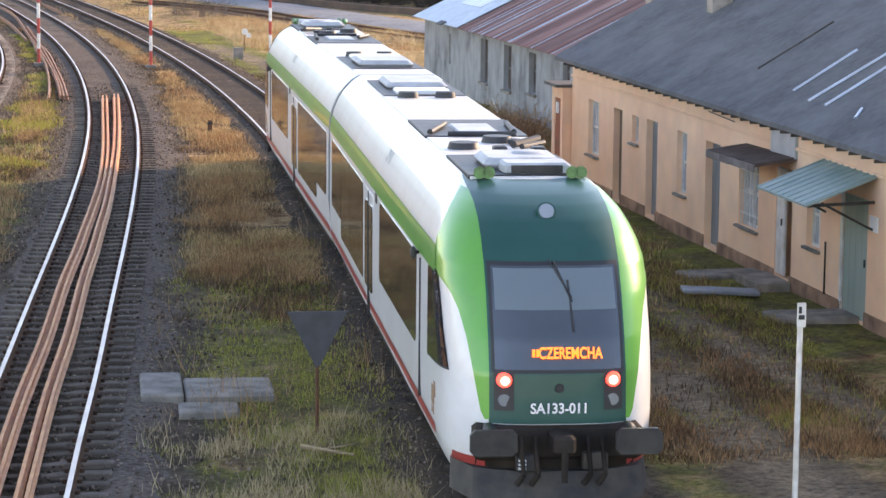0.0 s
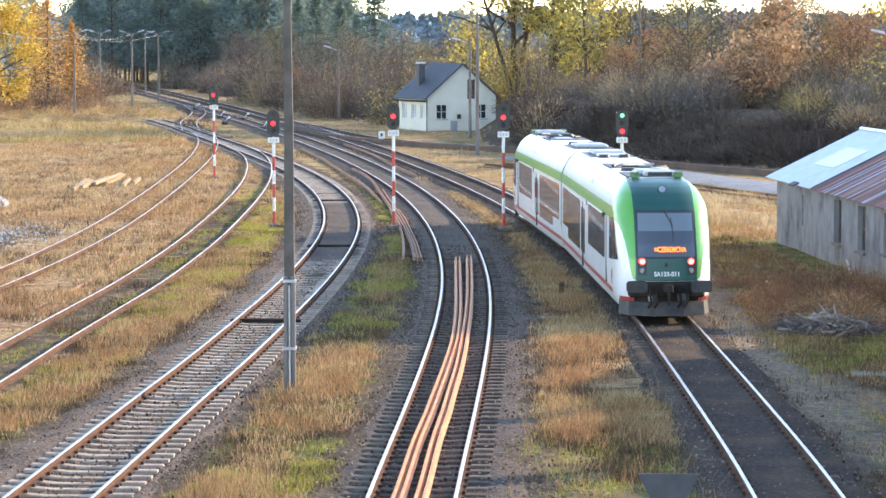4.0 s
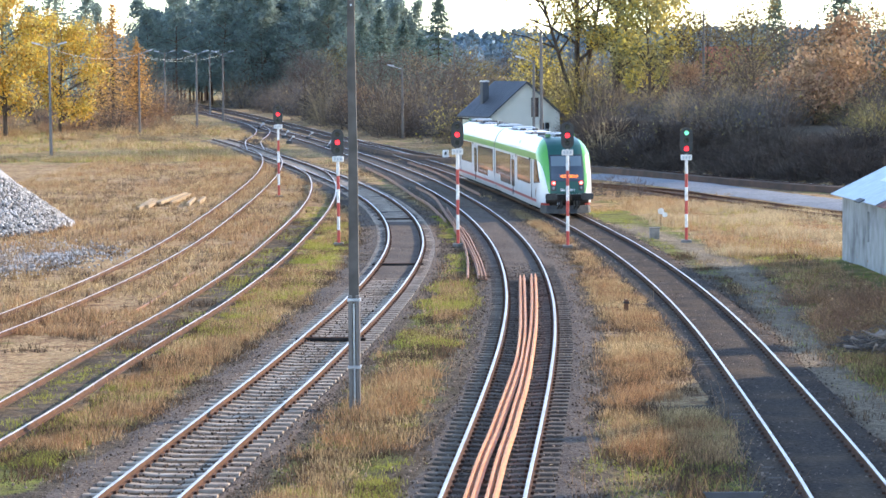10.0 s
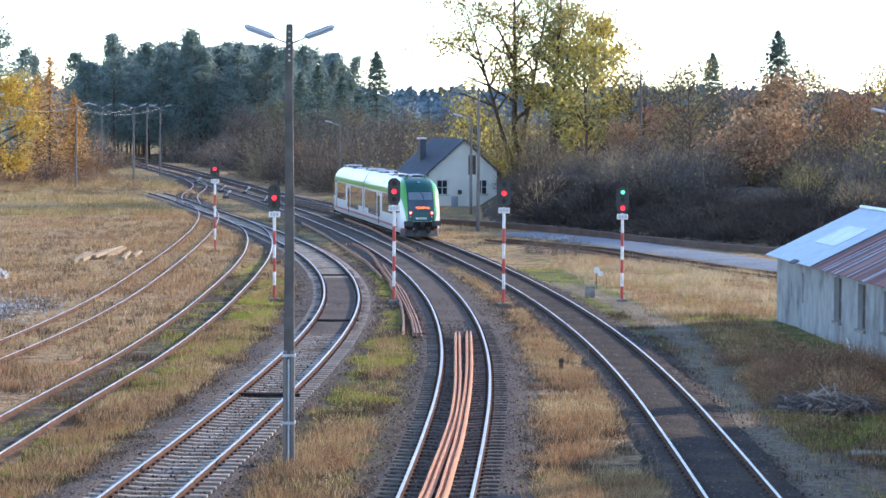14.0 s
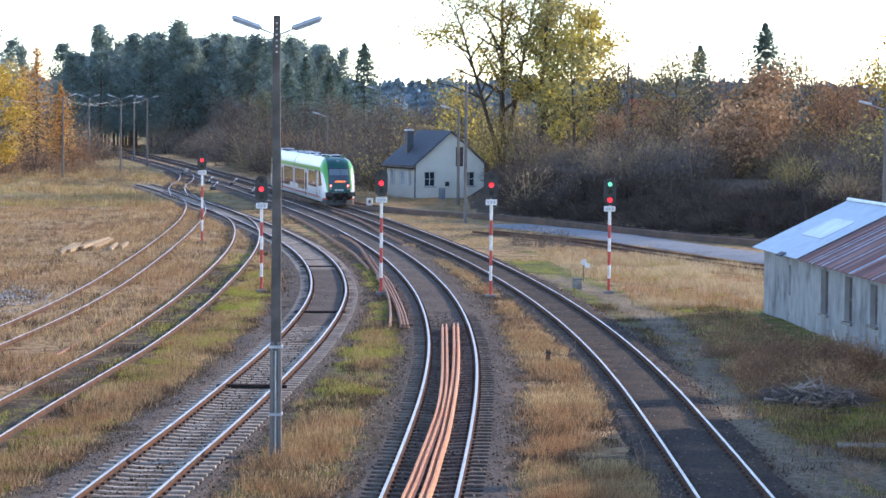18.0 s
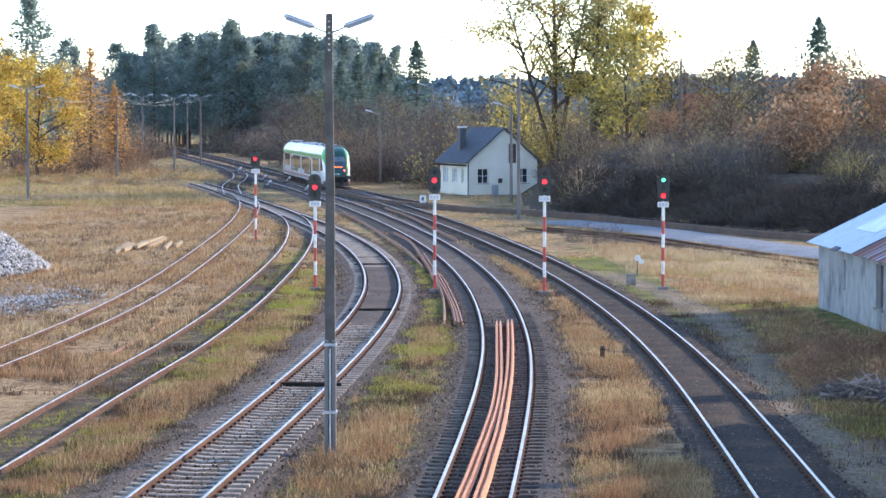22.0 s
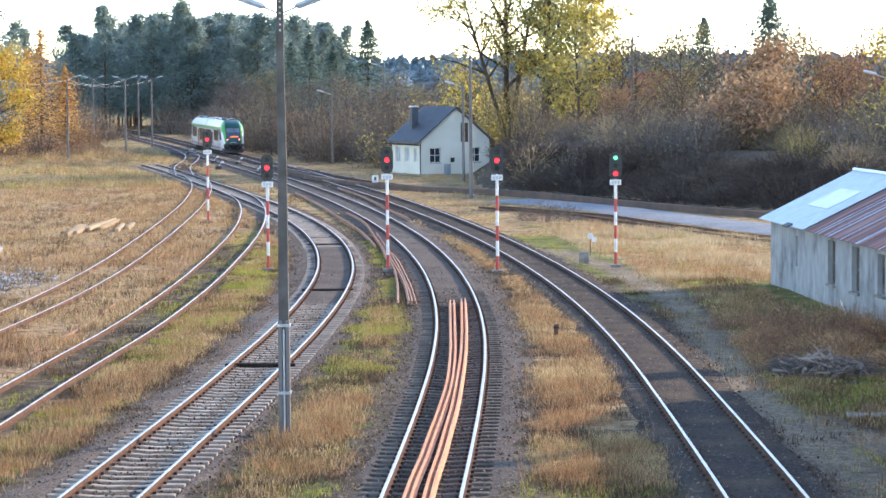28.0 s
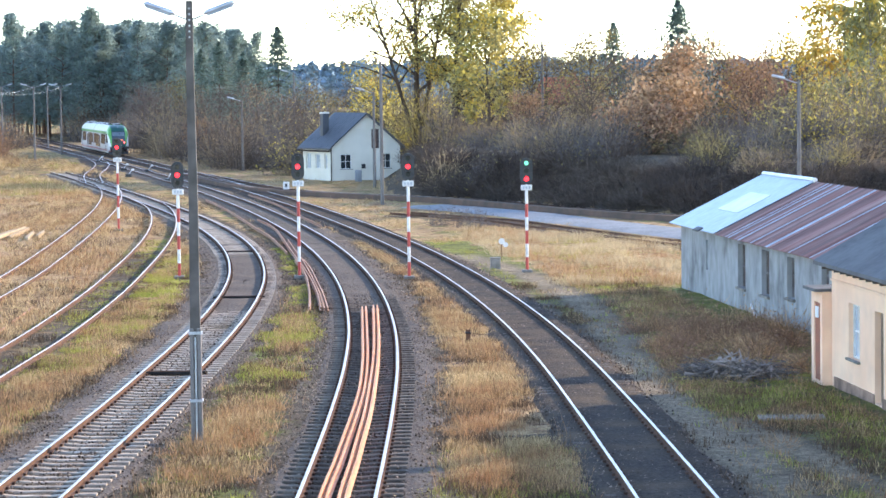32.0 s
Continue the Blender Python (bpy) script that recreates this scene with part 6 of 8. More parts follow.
part("mark", Solid().box(-0.08, 0.08, -0.21, -0.199, 0.3, 0.55), M_TBLACK, _kb)
for _x, _y in ((-24.5, 266), (-22.3, 247), (-21.5, 260), (-30.5, 300), (-17.5, 232)):
    _p = thing("point_lever", "small point lever with a dark counterweight", "point lever", pose(_x, _y, 0), group="point levers")
    part("stand", Solid().box(-0.3, 0.3, -0.2, 0.2, -0.1, 0.25, c=0.03), M_TBLACK, _p)
    part("lever", Solid().rod((0, 0, 0.2), (0.35, 0, 0.7), 0.03, None, 6).box(0.28, 0.5, -0.1, 0.1, 0.55, 0.75, c=0.03), M_WHITE_PAINT, _p)
_cab = thing("cabinet", "small grey cabinet before the house", "cabinet", pose(-0.2, 225.5, 0))
part("body", Solid().box(-0.3, 0.3, -0.2, 0.2, -0.1, 0.95, c=0.02), M_DOORGREY, _cab)
part("door", Solid().box(-0.25, 0.25, -0.22, -0.2, 0.1, 0.88), M_DOORGREY, _cab)

for _y in DUCTS:
    _x, _h = nearest_x(LINE_L, _y), math.atan2(1.0, (nearest_x(LINE_L, _y + 1) - nearest_x(LINE_L, _y - 1)) / 2)
    _d = thing("cable_duct", "dark steel cable duct lying across the curving track", "duct", pose(_x, _y, 0.03, 0, 0, math.degrees(_h)), group="cable ducts")
    part("channel", Solid().box(-0.075, 0.075, -1.0, 1.0, -0.06, 0.04, c=0.02), M_TUNDER, _d)
    part("cover", Solid().box(-0.06, 0.06, -0.66, 0.66, 0.04, 0.052, c=0.004), M_RUST, _d)

# concrete slabs near the footbridge
for _x0, _x1, _y0, _y1, _z in ((0.53, 1.18, 38.5, 40.3, 0.09), (1.21, 2.58, 38.55, 39.95, 0.06)):
    solo("concrete_slab", Solid().box(_x0, _x1, _y0, _y1, -0.12, _z, c=0.03), M_SLAB, "weathered concrete slab lying in the grass", "slab", group="concrete slabs")
solo("concrete_slab", Solid().box(1.08, 1.98, 37.45, 38.1, -0.12, 0.05, c=0.03), M_SLAB, "low broken concrete slab half sunk in grass", "slab", group="concrete slabs")
solo("wooden_panel", Solid().box(-0.75, 0.75, -0.3, 0.3, 0.0, 0.08, c=0.02), M_DOORGREY, "grey weathered board lying on the ground", "board", at=pose(11.85, 48.0, 0.0, 0, 2, -6))
solo("concrete_slab", Solid().box(-0.9, 0.9, -0.5, 0.5, -0.1, 0.06, c=0.03), M_SLAB, "cracked concrete step before the green door", "slab", at=pose(13.0, 45.2, 0.0, 0, 0, 3))
solo("concrete_slab", Solid().box(-0.9, 0.9, -0.4, 0.4, -0.1, 0.03, c=0.03), M_SLAB, "broken paving slab near the sheds", "slab", at=pose(12.5, 50.5, 0.0, 0, 0, 10))
solo("concrete_slab", Solid().box(-0.8, 0.8, -0.35, 0.35, -0.1, 0.02, c=0.03), M_SLAB, "broken paving slab near the sheds", "slab", at=pose(10.2, 60.5, 0.0, 0, 0, -4))
solo("branch", Solid().rod((0, 0, 0.05), (0.7, -0.5, 0.03), 0.04, 0.02, 6).rod((0.3, -0.2, 0.05), (0.75, -0.1, 0.1), 0.02, 0.01, 5), M_TIMBER, "bleached stick lying in grass", "branch", at=pose(2.7, 35.0, -0.02))

# stacked timber by the sidings
_tb = thing("timber_stack", "bleached timber beams lying in dry grass", "timber", pose(-20.2, 145, 0))
for _k, (_x, _y, _l, _t, _z) in enumerate(((-0.5, -3.5, 9.0, 1.5, 0.04), (-0.1, -1.0, 10.0, -1.0, 0.05), (0.25, 1.5, 10.0, -1.0, 0.1), (0.6, 2.0, 9.0, 0.5, 0.05), (1.6, -1.0, 6.0, 4.0, 0.03), (2.0, 0.5, 5.0, 3.0, 0.03), (-0.75, -2.0, 7.0, 3.0, 0.03))):
    part("beam", Solid().box(-0.1, 0.1, -_l / 2, _l / 2, -0.1, 0.1, c=0.025), M_TIMBER, _tb, at=pose(_x, _y, _z, 0, 0, _t))
# ---- plants ----
M_BARK = mat("grey brown bark", (0.11, 0.085, 0.07), 0.9, second=(0.065, 0.05, 0.04), scale=3, bump=0.01, stretch=(1, 1, 0.3))
M_BARKPALE = mat("pale birch bark", (0.4, 0.37, 0.34), 0.85, second=(0.12, 0.1, 0.09), scale=4)
M_BARKPINE = mat("reddish pine bark", (0.22, 0.12, 0.08), 0.9, second=(0.13, 0.08, 0.06), scale=3)
M_LEAFYEL = mat("yellow maple leaves", (0.66, 0.42, 0.06), 0.6, island=0.5, through_light=0.5, second=(0.42, 0.23, 0.05), scale=0.5)
M_LEAFORANGE = mat("orange larch needles", (0.62, 0.37, 0.12), 0.65, island=0.5, through_light=0.5, second=(0.48, 0.26, 0.1), scale=0.4)
M_LEAFOLIVE = mat("yellowing green leaves", (0.46, 0.385, 0.155), 0.6, island=0.4, through_light=0.6, second=(0.55, 0.42, 0.07), scale=0.3)
M_LEAFGREEN = mat("dull green leaves", (0.27, 0.25, 0.12), 0.6, island=0.4, through_light=0.4, second=(0.32, 0.3, 0.12), scale=0.3)
M_LEAFBROWN = mat("rust brown oak leaves", (0.44, 0.28, 0.15), 0.7, island=0.4, through_light=0.4, second=(0.33, 0.19, 0.11), scale=0.4)
# Needle colour is raised and blued to carry the haze over the pines.
M_PINE = mat("blue green pine needles paled for haze", (0.22, 0.29, 0.285), 0.8, island=0.15, through_light=0.55, second=(0.25, 0.31, 0.26), scale=0.3)
M_SPRUCE = mat("dark spruce needles", (0.13, 0.185, 0.155), 0.7, island=0.3, through_light=0.45)
# Pale blue here is distance haze mixed into the wood's colour.
M_FARWOOD_HAZE = mat("distant pine wood with haze tint", (0.22, 0.3, 0.35), 0.9, island=0.3)
M_TWIGS = mat("bare brown twigs", (0.15, 0.115, 0.09), 0.9, island=0.4, through_light=0.25, second=(0.1, 0.08, 0.066), scale=0.12)
M_TWIGTAN = mat("tan willow twigs", (0.33, 0.25, 0.155), 0.9, island=0.35, through_light=0.3, second=(0.24, 0.18, 0.12), scale=0.15)
M_TWIGRUST = mat("rust brown twigs and dead leaves", (0.32, 0.175, 0.105), 0.9, island=0.4, through_light=0.3, second=(0.22, 0.13, 0.085), scale=0.2)
M_TWIGGREY = mat("grey bare twigs", (0.19, 0.165, 0.15), 0.9, island=0.4, through_light=0.25, second=(0.12, 0.1, 0.09), scale=0.15)
M_TWIGOLIVE = mat("olive twigs with last leaves", (0.26, 0.22, 0.09), 0.9, island=0.4, through_light=0.35, second=(0.34, 0.26, 0.11), scale=0.2)
# Darker twig tint that carries the shade of the bank's near slope.
M_TWIGSHADE = mat("bramble twigs darkened for shade", (0.085, 0.063, 0.052), 0.9, island=0.4)
M_GRASSDRY = mat("dry straw grass", (0.54, 0.39, 0.21), 0.85, island=0.65, through_light=0.35, second=(0.33, 0.21, 0.105), scale=0.35)
M_GRASSRUST = mat("rusty dock and grass stems", (0.36, 0.19, 0.095), 0.85, island=0.55, through_light=0.3, second=(0.46, 0.3, 0.16), scale=0.6)
M_GRASSGREEN = mat("green grass blades", (0.3, 0.31, 0.07), 0.8, island=0.4, through_light=0.45, second=(0.39, 0.35, 0.09), scale=0.5)
M_GRASSPALE = mat("bleached reed grass", (0.5, 0.38, 0.23), 0.85, island=0.4, through_light=0.4)


def spin(rng, n):
    """n random frames: two unit vectors at right angles each."""
    a = rng.normal(size=(n, 3))
    a /= np.linalg.norm(a, axis=1, keepdims=True)
    b = rng.normal(size=(n, 3))
    b -= (a * b).sum(1, keepdims=True) * a
    b /= np.linalg.norm(b, axis=1, keepdims=True)
    return a, b


def leaf_quads(rng, at, size, long=1.0, flat=0.0):
    """Small pointed leaves or clumps at the given points."""
    n = len(at)
    a, b = spin(rng, n)
    if flat:
        b[:, 2] *= 1 - flat
        a[:, 2] *= 1 - flat
    s = size * rng.uniform(0.55, 1.35, (n, 1))
    v = np.stack([at - a * s * long, at + b * s * 0.55, at + a * s * long, at - b * s * 0.55], 1).reshape(-1, 3)
    return v, np.arange(4 * n).reshape(n, 4)


def twig_tris(p, q, w, rng):
    """Thin tapering twigs from p to q."""
    n = len(p)
    d = q - p
    side = np.cross(d, rng.normal(size=(n, 3)))
    side /= np.linalg.norm(side, axis=1, keepdims=True) + 1e-9
    v = np.stack([p - side * w, p + side * w, q + side * w * 0.25, q - side * w * 0.25], 1).reshape(-1, 3)
    return v, np.arange(4 * n).reshape(n, 4)


def joined(*sets):
    vs, fs, ss, k = [], [], [], 0
    for slot, (v, f) in enumerate(sets):
        vs.append(v)
        fs.append(f + k)
        ss.append(np.full(len(f), slot))
        k += len(v)
    return np.concatenate(vs), np.concatenate(fs), np.concatenate(ss)


def grow(rng, h, trunk_r, fork, spread, limbs, sub, twigs, droop=0.0, upward=0.5):
    """Trunk, limbs and twigs: a solid of bars and the points where leaves sit."""
    s = Solid()
    pts = []
    base = Vector((0, 0, -0.2))
    prev, r = base, trunk_r
    stem = []
    for k in range(1, 9):
        t = k / 8
        p = Vector((0.035 * h * math.sin(2.1 * t + rng.uniform(-0.3, 0.3)) * t, 0.035 * h * rng.uniform(-1, 1) * t * 0.6, h * 0.94 * t))
        r1 = trunk_r * (1 - 0.88 * t)
        s.rod(prev, p, r, r1, 7, caps=False)
        stem.append((t, p.copy(), r1))
        prev, r = p, r1
    for i in range(limbs):
        t = fork + (0.97 - fork) * (i + rng.uniform(0, 0.8)) / limbs
        k = min(7, int(t * 8))
        p0 = stem[k][1].lerp(stem[max(0, k - 1)][1], rng.uniform(0, 1))
        r0 = max(0.02, stem[k][2] * 0.75)
        ang = 2.4 * i + rng.uniform(-0.5, 0.5)
        shape = math.sin(math.pi * min(1.0, (t - fork) / (1.02 - fork) * 0.8 + 0.2)) ** 0.7
        ln = spread * shape * rng.uniform(0.75, 1.15)
        d = Vector((math.cos(ang), math.sin(ang), upward + rng.uniform(-0.15, 0.25)))
        mid = p0 + d * ln * 0.5 + Vector((0, 0, 0.05 * ln))
        end = p0 + d * ln + Vector((0, 0, -droop * ln))
        s.rod(p0, mid, r0, r0 * 0.6, 6, caps=False).rod(mid, end, r0 * 0.6, r0 * 0.2, 5, caps=False)
        for j in range(sub):
            f = rng.uniform(0.3, 1.0)
            q0 = p0.lerp(mid, f * 2) if f < 0.5 else mid.lerp(end, f * 2 - 1)
            dd = Vector((math.cos(ang + rng.uniform(-1.4, 1.4)), math.sin(ang + rng.uniform(-1.4, 1.4)), rng.uniform(-0.2 - droop, 0.7))).normalized()
            q1 = q0 + dd * ln * rng.uniform(0.25, 0.5)
            s.rod(q0, q1, r0 * 0.3, r0 * 0.1, 4, caps=False)
            for _ in range(twigs):
                u = q0.lerp(q1, rng.uniform(0.2, 1.05))
                pts.append(tuple(u + Vector(tuple(rng.normal(size=3) * ln * 0.1))))
    return s, np.array(pts)


def broad_tree(seed, h, spread, leaf_mat, bark, name, label, leaves=5000, size=0.2, fork=0.25, limbs=16, sub=6, twigs=4, scatter=0.55, second=None, trunk=None, upward=0.5):
    rng = np.random.default_rng(seed)
    s, pts = grow(rng, h, trunk or h * 0.016, fork, spread, limbs, sub, twigs, upward=upward)
    root = thing(name, label, "tree")
    part("trunk", s, bark, root, "trunk and bare limbs")
    at = pts[rng.integers(0, len(pts), leaves)] + rng.normal(size=(leaves, 3)) * scatter
    cut = leaves if second is None else int(leaves * 0.6)
    v, f = leaf_quads(rng, at[:cut], size)
    part("crown", np_mesh("crown", v, f, leaf_mat), None, root, "loose crown of leaves")
    if second is not None:
        v, f = leaf_quads(rng, at[cut:], size)
        part("crown", np_mesh("crown", v, f, second), None, root, "leaves of another tint")
    return root


def conifer(seed, h, r, needle, name, label, whorls=30, per=11, clump=0.5, bare=0.04, narrow=1.0, dense=5, rough=0.7, feather=0.5, jitter=0.2):
    rng = np.random.default_rng(seed)
    root = thing(name, label, "tree")
    s = Solid().rod((0, 0, -0.2), (0, 0, h), h * 0.013, 0.02, 7, caps=False)
    at = []
    for k in range(whorls):
        t = bare + (1 - bare) * (k + rng.uniform(0, 0.6)) / whorls
        z = h * t
        ln = r * (1 - t) ** (0.7 * narrow) * rng.uniform(rough, 1.2) * 1.0 + 0.05
        for i in range(per):
            a = 2 * math.pi * (i + rng.uniform(0, 1)) / per + k
            d = ln * rng.uniform(feather, 1.15)
            tip = Vector((math.cos(a) * d, math.sin(a) * d, z - 0.22 * d))
            if k % 2 == 0:
                s.rod((0, 0, z), tip, 0.035, 0.01, 4, caps=False)
            for u in np.linspace(0.05, 1.0, dense) ** 0.55:
                at.append((tip.x * u + rng.normal() * jitter * min(1.0, d), tip.y * u + rng.normal() * jitter * min(1.0, d), z - 0.22 * d * u * u + rng.normal() * jitter * 0.8))
    part("trunk", s, M_BARK, root, "straight trunk with drooping branches")
    v, f = leaf_quads(rng, np.array(at), clump, 1.2, 0.35)
    part("crown", np_mesh("crown", v, f, needle), None, root, "layered needle branches")
    return root


def plant(ob, x, y, z, turn, k=1.0, label="", group=""):
    c = copy_thing(ob, Matrix.Translation((x, y, z)) @ Matrix.Rotation(turn, 4, "Z") @ Matrix.Scale(k, 4))
    return tagged(c, label, group=group)


def stem_tree(seed, stems, leaf_mats, name, label, leaves=9000, size=0.16, scatter=0.4, bark=None):
    """A tree of several stems from one root; stems are (height, spread, lean in degrees, towards in degrees, fork, trunk radius)."""
    rng = np.random.default_rng(seed)
    root = thing(name, label, "tree")
    pts = []
    for h, spread, lean, toward, fork, r in stems:
        s, q = grow(rng, h, r, fork, spread, 20, 8, 5, upward=0.7)
        m = Matrix.Rotation(radians(toward), 4, "Z") @ Matrix.Rotation(radians(lean), 4, "Y") @ Matrix.Rotation(radians(-toward), 4, "Z")
        s.v = [tuple(m @ Vector(p)) for p in s.v]
        part("trunk", s, bark or M_BARK, root, "leaning stem with bare limbs")
        pts.append(q @ np.array(m.to_3x3()).T)
    pts = np.concatenate(pts)
    # leaves sit in loose sprays, and some boughs are already bare
    keep = np.array([noise.noise(tuple(p * 0.35)) > -0.22 for p in pts])
    pts = pts[keep]
    at = pts[rng.integers(0, len(pts), leaves)] + rng.normal(size=(leaves, 3)) * scatter
    cuts = np.linspace(0, leaves, len(leaf_mats) + 1).astype(int)
    for k, m in enumerate(leaf_mats):
        v, f = leaf_quads(rng, at[cuts[k]:cuts[k + 1]], size)
        part("crown", np_mesh("crown", v, f, m), None, root, "loose crown of leaves" if k == 0 else "leaves of another tint")
    return root


# yellow trees at the left, past the sidings
broad_tree(3, 12.5, 4.6, M_LEAFYEL, M_BARK, "maple_tree", "broad maple with bright yellow autumn leaves", 10000, 0.17, 0.1, 22, 8, 6, 0.42, M_LEAFOLIVE).matrix_basis = pose(-51.4, 285, 0, 0, 0, 20)
broad_tree(4, 16.5, 4.6, M_LEAFOLIVE, M_BARK, "maple_tree", "tall maple with thin yellow and green leaves", 12000, 0.19, 0.12, 22, 7, 5, 0.6, M_LEAFYEL).matrix_basis = pose(-55.5, 275, 0, 0, 0, 130)
broad_tree(5, 14.0, 4.2, M_LEAFYEL, M_BARK, "maple_tree", "yellow maple at the edge of the yard", 12000, 0.19, 0.12, 20, 7, 5, 0.6, M_LEAFOLIVE).matrix_basis = pose(-59.5, 268, 0, 0, 0, 220)
conifer(6, 14.9, 6.6, M_LEAFORANGE, "larch_tree", "slender larch with orange autumn needles", 34, 12, 0.17, 0.05, 1.1, 9, 0.4, 0.25, 0.6).matrix_basis = pose(-50.6, 318, 0)
conifer(7, 10.0, 5.0, M_LEAFORANGE, "larch_tree", "small larch with orange autumn needles", 34, 12, 0.17, 0.05, 1.1, 9, 0.4, 0.25, 0.6).matrix_basis = pose(-48.2, 322, 0, 0, 0, 60)
conifer(8, 12.5, 6.0, M_LEAFORANGE, "larch_tree", "larch with orange and brown needles", 34, 12, 0.17, 0.05, 1.1, 9, 0.4, 0.25, 0.6).matrix_basis = pose(-53.6, 326, 0, 0, 0, 140)
_rng = np.random.default_rng(11)

# pines
def pine(seed, h, r, label, fork=0.3, limbs=34, puffs=4, per=34, clump=0.27, flat=0.75):
    """A Scots pine: a bare lower trunk, uneven limbs, and needle puffs that form a ragged, domed crown."""
    rng = np.random.default_rng(seed)
    root = thing("pine_tree", label, "tree")
    s = Solid()
    bend = rng.normal(size=2) * 0.03 * h
    stem = [Vector((bend[0] * t * t, bend[1] * t * t, h * t - 0.2)) for t in np.linspace(0, 1, 7)]
    for k in range(6):
        s.rod(stem[k], stem[k + 1], h * 0.012 * (1 - k / 6.4), h * 0.012 * (1 - (k + 1) / 6.4), 7, caps=False)
    at = []
    for i in range(limbs):
        t = fork + (1.0 - fork) * ((i + rng.uniform(0, 1)) / limbs) ** 0.85
        k = min(5, int(t * 6))
        p0 = stem[k].lerp(stem[k + 1], t * 6 - k)
        u = (t - fork) / (1 - fork)
        ln = r * (0.45 + 0.75 * math.sin(math.pi * min(1.0, 0.18 + 0.8 * u)) ** 0.8) * (1.12 - 0.95 * u ** 1.5) * rng.uniform(0.4, 1.25)
        a = 2.4 * i + rng.uniform(-0.6, 0.6)
        tip = p0 + Vector((math.cos(a) * ln, math.sin(a) * ln, ln * (0.1 + 0.55 * u) + rng.uniform(-0.4, 0.5)))
        s.rod(p0, tip, 0.06, 0.02, 5, caps=False)
        for j in range(puffs):
            c = p0.lerp(tip, 0.35 + 0.7 * (j + rng.uniform(0, 1)) / puffs) + Vector(tuple(rng.normal(size=3) * (0.5, 0.5, 0.3)))
            size = (0.5 + 0.5 * rng.uniform()) * (1.2 - 0.6 * u)
            at.append(np.array(c) + rng.normal(size=(per, 3)) * (size, size, size * flat))
    part("trunk", s, M_BARKPINE, root, "tall reddish trunk with crooked limbs")
    v, f = leaf_quads(rng, np.concatenate(at), clump, 1.2, 0.25)
    part("crown", np_mesh("crown", v, f, M_PINE), None, root, "ragged crown of needle clumps")
    return root


_pines = [pine(24, 21.0, 5.4, "tall pine with a ragged domed blue-green crown", 0.14, 42), pine(25, 22.5, 4.4, "tall pine with a ragged domed blue-green crown", 0.2, 38),
          pine(26, 23.5, 3.8, "slim pine with a pointed open crown", 0.18, 44, 3), pine(27, 21.5, 5.6, "broad pine with uneven clumps of needles", 0.2, 36, 5)]
_spots = [(-66.5, 460, 0.85), (-56.7, 470, 1.04), (-49.9, 470, 0.97), (-38.7, 460, 0.92), (-29.3, 440, 0.85)]
_pines[0].matrix_basis = pose(-53.0, 458, 0) @ Matrix.Scale(0.95, 4)
plant(_pines[2], -60.0, 333, 0, 0.4, 0.98, "open-crowned pine rising behind yellow trees", "pine wood")
_pines[1].matrix_basis = pose(-62.0, 462, 0) @ Matrix.Scale(1.0, 4)
_pines[2].matrix_basis = pose(-45.5, 455, 0) @ Matrix.Scale(0.98, 4)
_pines[3].matrix_basis = pose(-34.0, 452, 0) @ Matrix.Scale(0.95, 4)
for _x, _y, _k in _spots:
    plant(_pines[int(_rng.integers(4))], _x, _y, 0, _rng.uniform(0, 6.28), _k, group="pine wood")
for _k in range(190):
    _y = _rng.uniform(446, 545)
    _x = -0.03 * _y + _rng.uniform(-62, -12) * _y / 470 + 6
    _top = (1.02 - 0.0042 * abs(_x + 50 * _y / 470)) * (_y / 470) ** 0.5
    if _y > 492 or min(abs(_x - nearest_x(LINE_R, _y)), abs(_x - nearest_x(LINE_C, _y))) > 7.5:
        plant(_pines[int(_rng.integers(4))], _x, _y, 0, _rng.uniform(0, 6.28), _top * _rng.uniform(0.74, 0.99), group="pine wood")
for _x, _y, _k in ((-72, 440, 0.78), (-78, 450, 0.85), (-84, 455, 0.8), (-90, 470, 0.82), (-70, 470, 0.86), (-96, 480, 0.85)):
    plant(_pines[int(_rng.integers(4))], _x, _y, 0, _rng.uniform(0, 6.28), _k, group="pine wood")

# spruces and firs
_sp = conifer(31, 16.3, 10.5, M_SPRUCE, "spruce_tree", "dark spruce above the brown thicket", 46, 11, 0.22, 0.02, 1.2, 11, 0.45, 0.35, 0.22)
_sp.matrix_basis = pose(-10.4, 330, 0)
for _x, _y, _z, _k, _l in ((-18.5, 340, 0, 0.9, "dense dark spruce beside the pine wood"), (-15.5, 345, 0, 0.82, "dense dark spruce beside the pine wood"), (26.8, 215, 2.4, 0.79, "dark spruce standing on the overgrown bank"),
                       (29.8, 300, 1.5, 0.86, "lone dark spruce before the distant wood"), (-21.5, 350, 0, 0.85, "dense dark spruce beside the pine wood"), (-13.0, 338, 0, 0.7, "young dark spruce in the thicket"),
                       (41.0, 205, 2.5, 0.75, "dark spruce at the far end of the bank")):
    plant(_sp, _x, _y, _z, _rng.uniform(0, 6.28), _k, _l)

# broad trees behind the house
stem_tree(41, [(23.5, 6.2, 3, 180, 0.2, 0.34), (20.0, 5.4, 20, 195, 0.3, 0.24), (22.0, 5.0, 8, 10, 0.25, 0.26)], [M_LEAFOLIVE, M_LEAFYEL, M_LEAFOLIVE, M_LEAFGREEN], "maple_tree",
          "large thinning maple with yellow-green leaves behind the house", 11500, 0.15, 0.36).matrix_basis = pose(5.7, 246, 2.2)
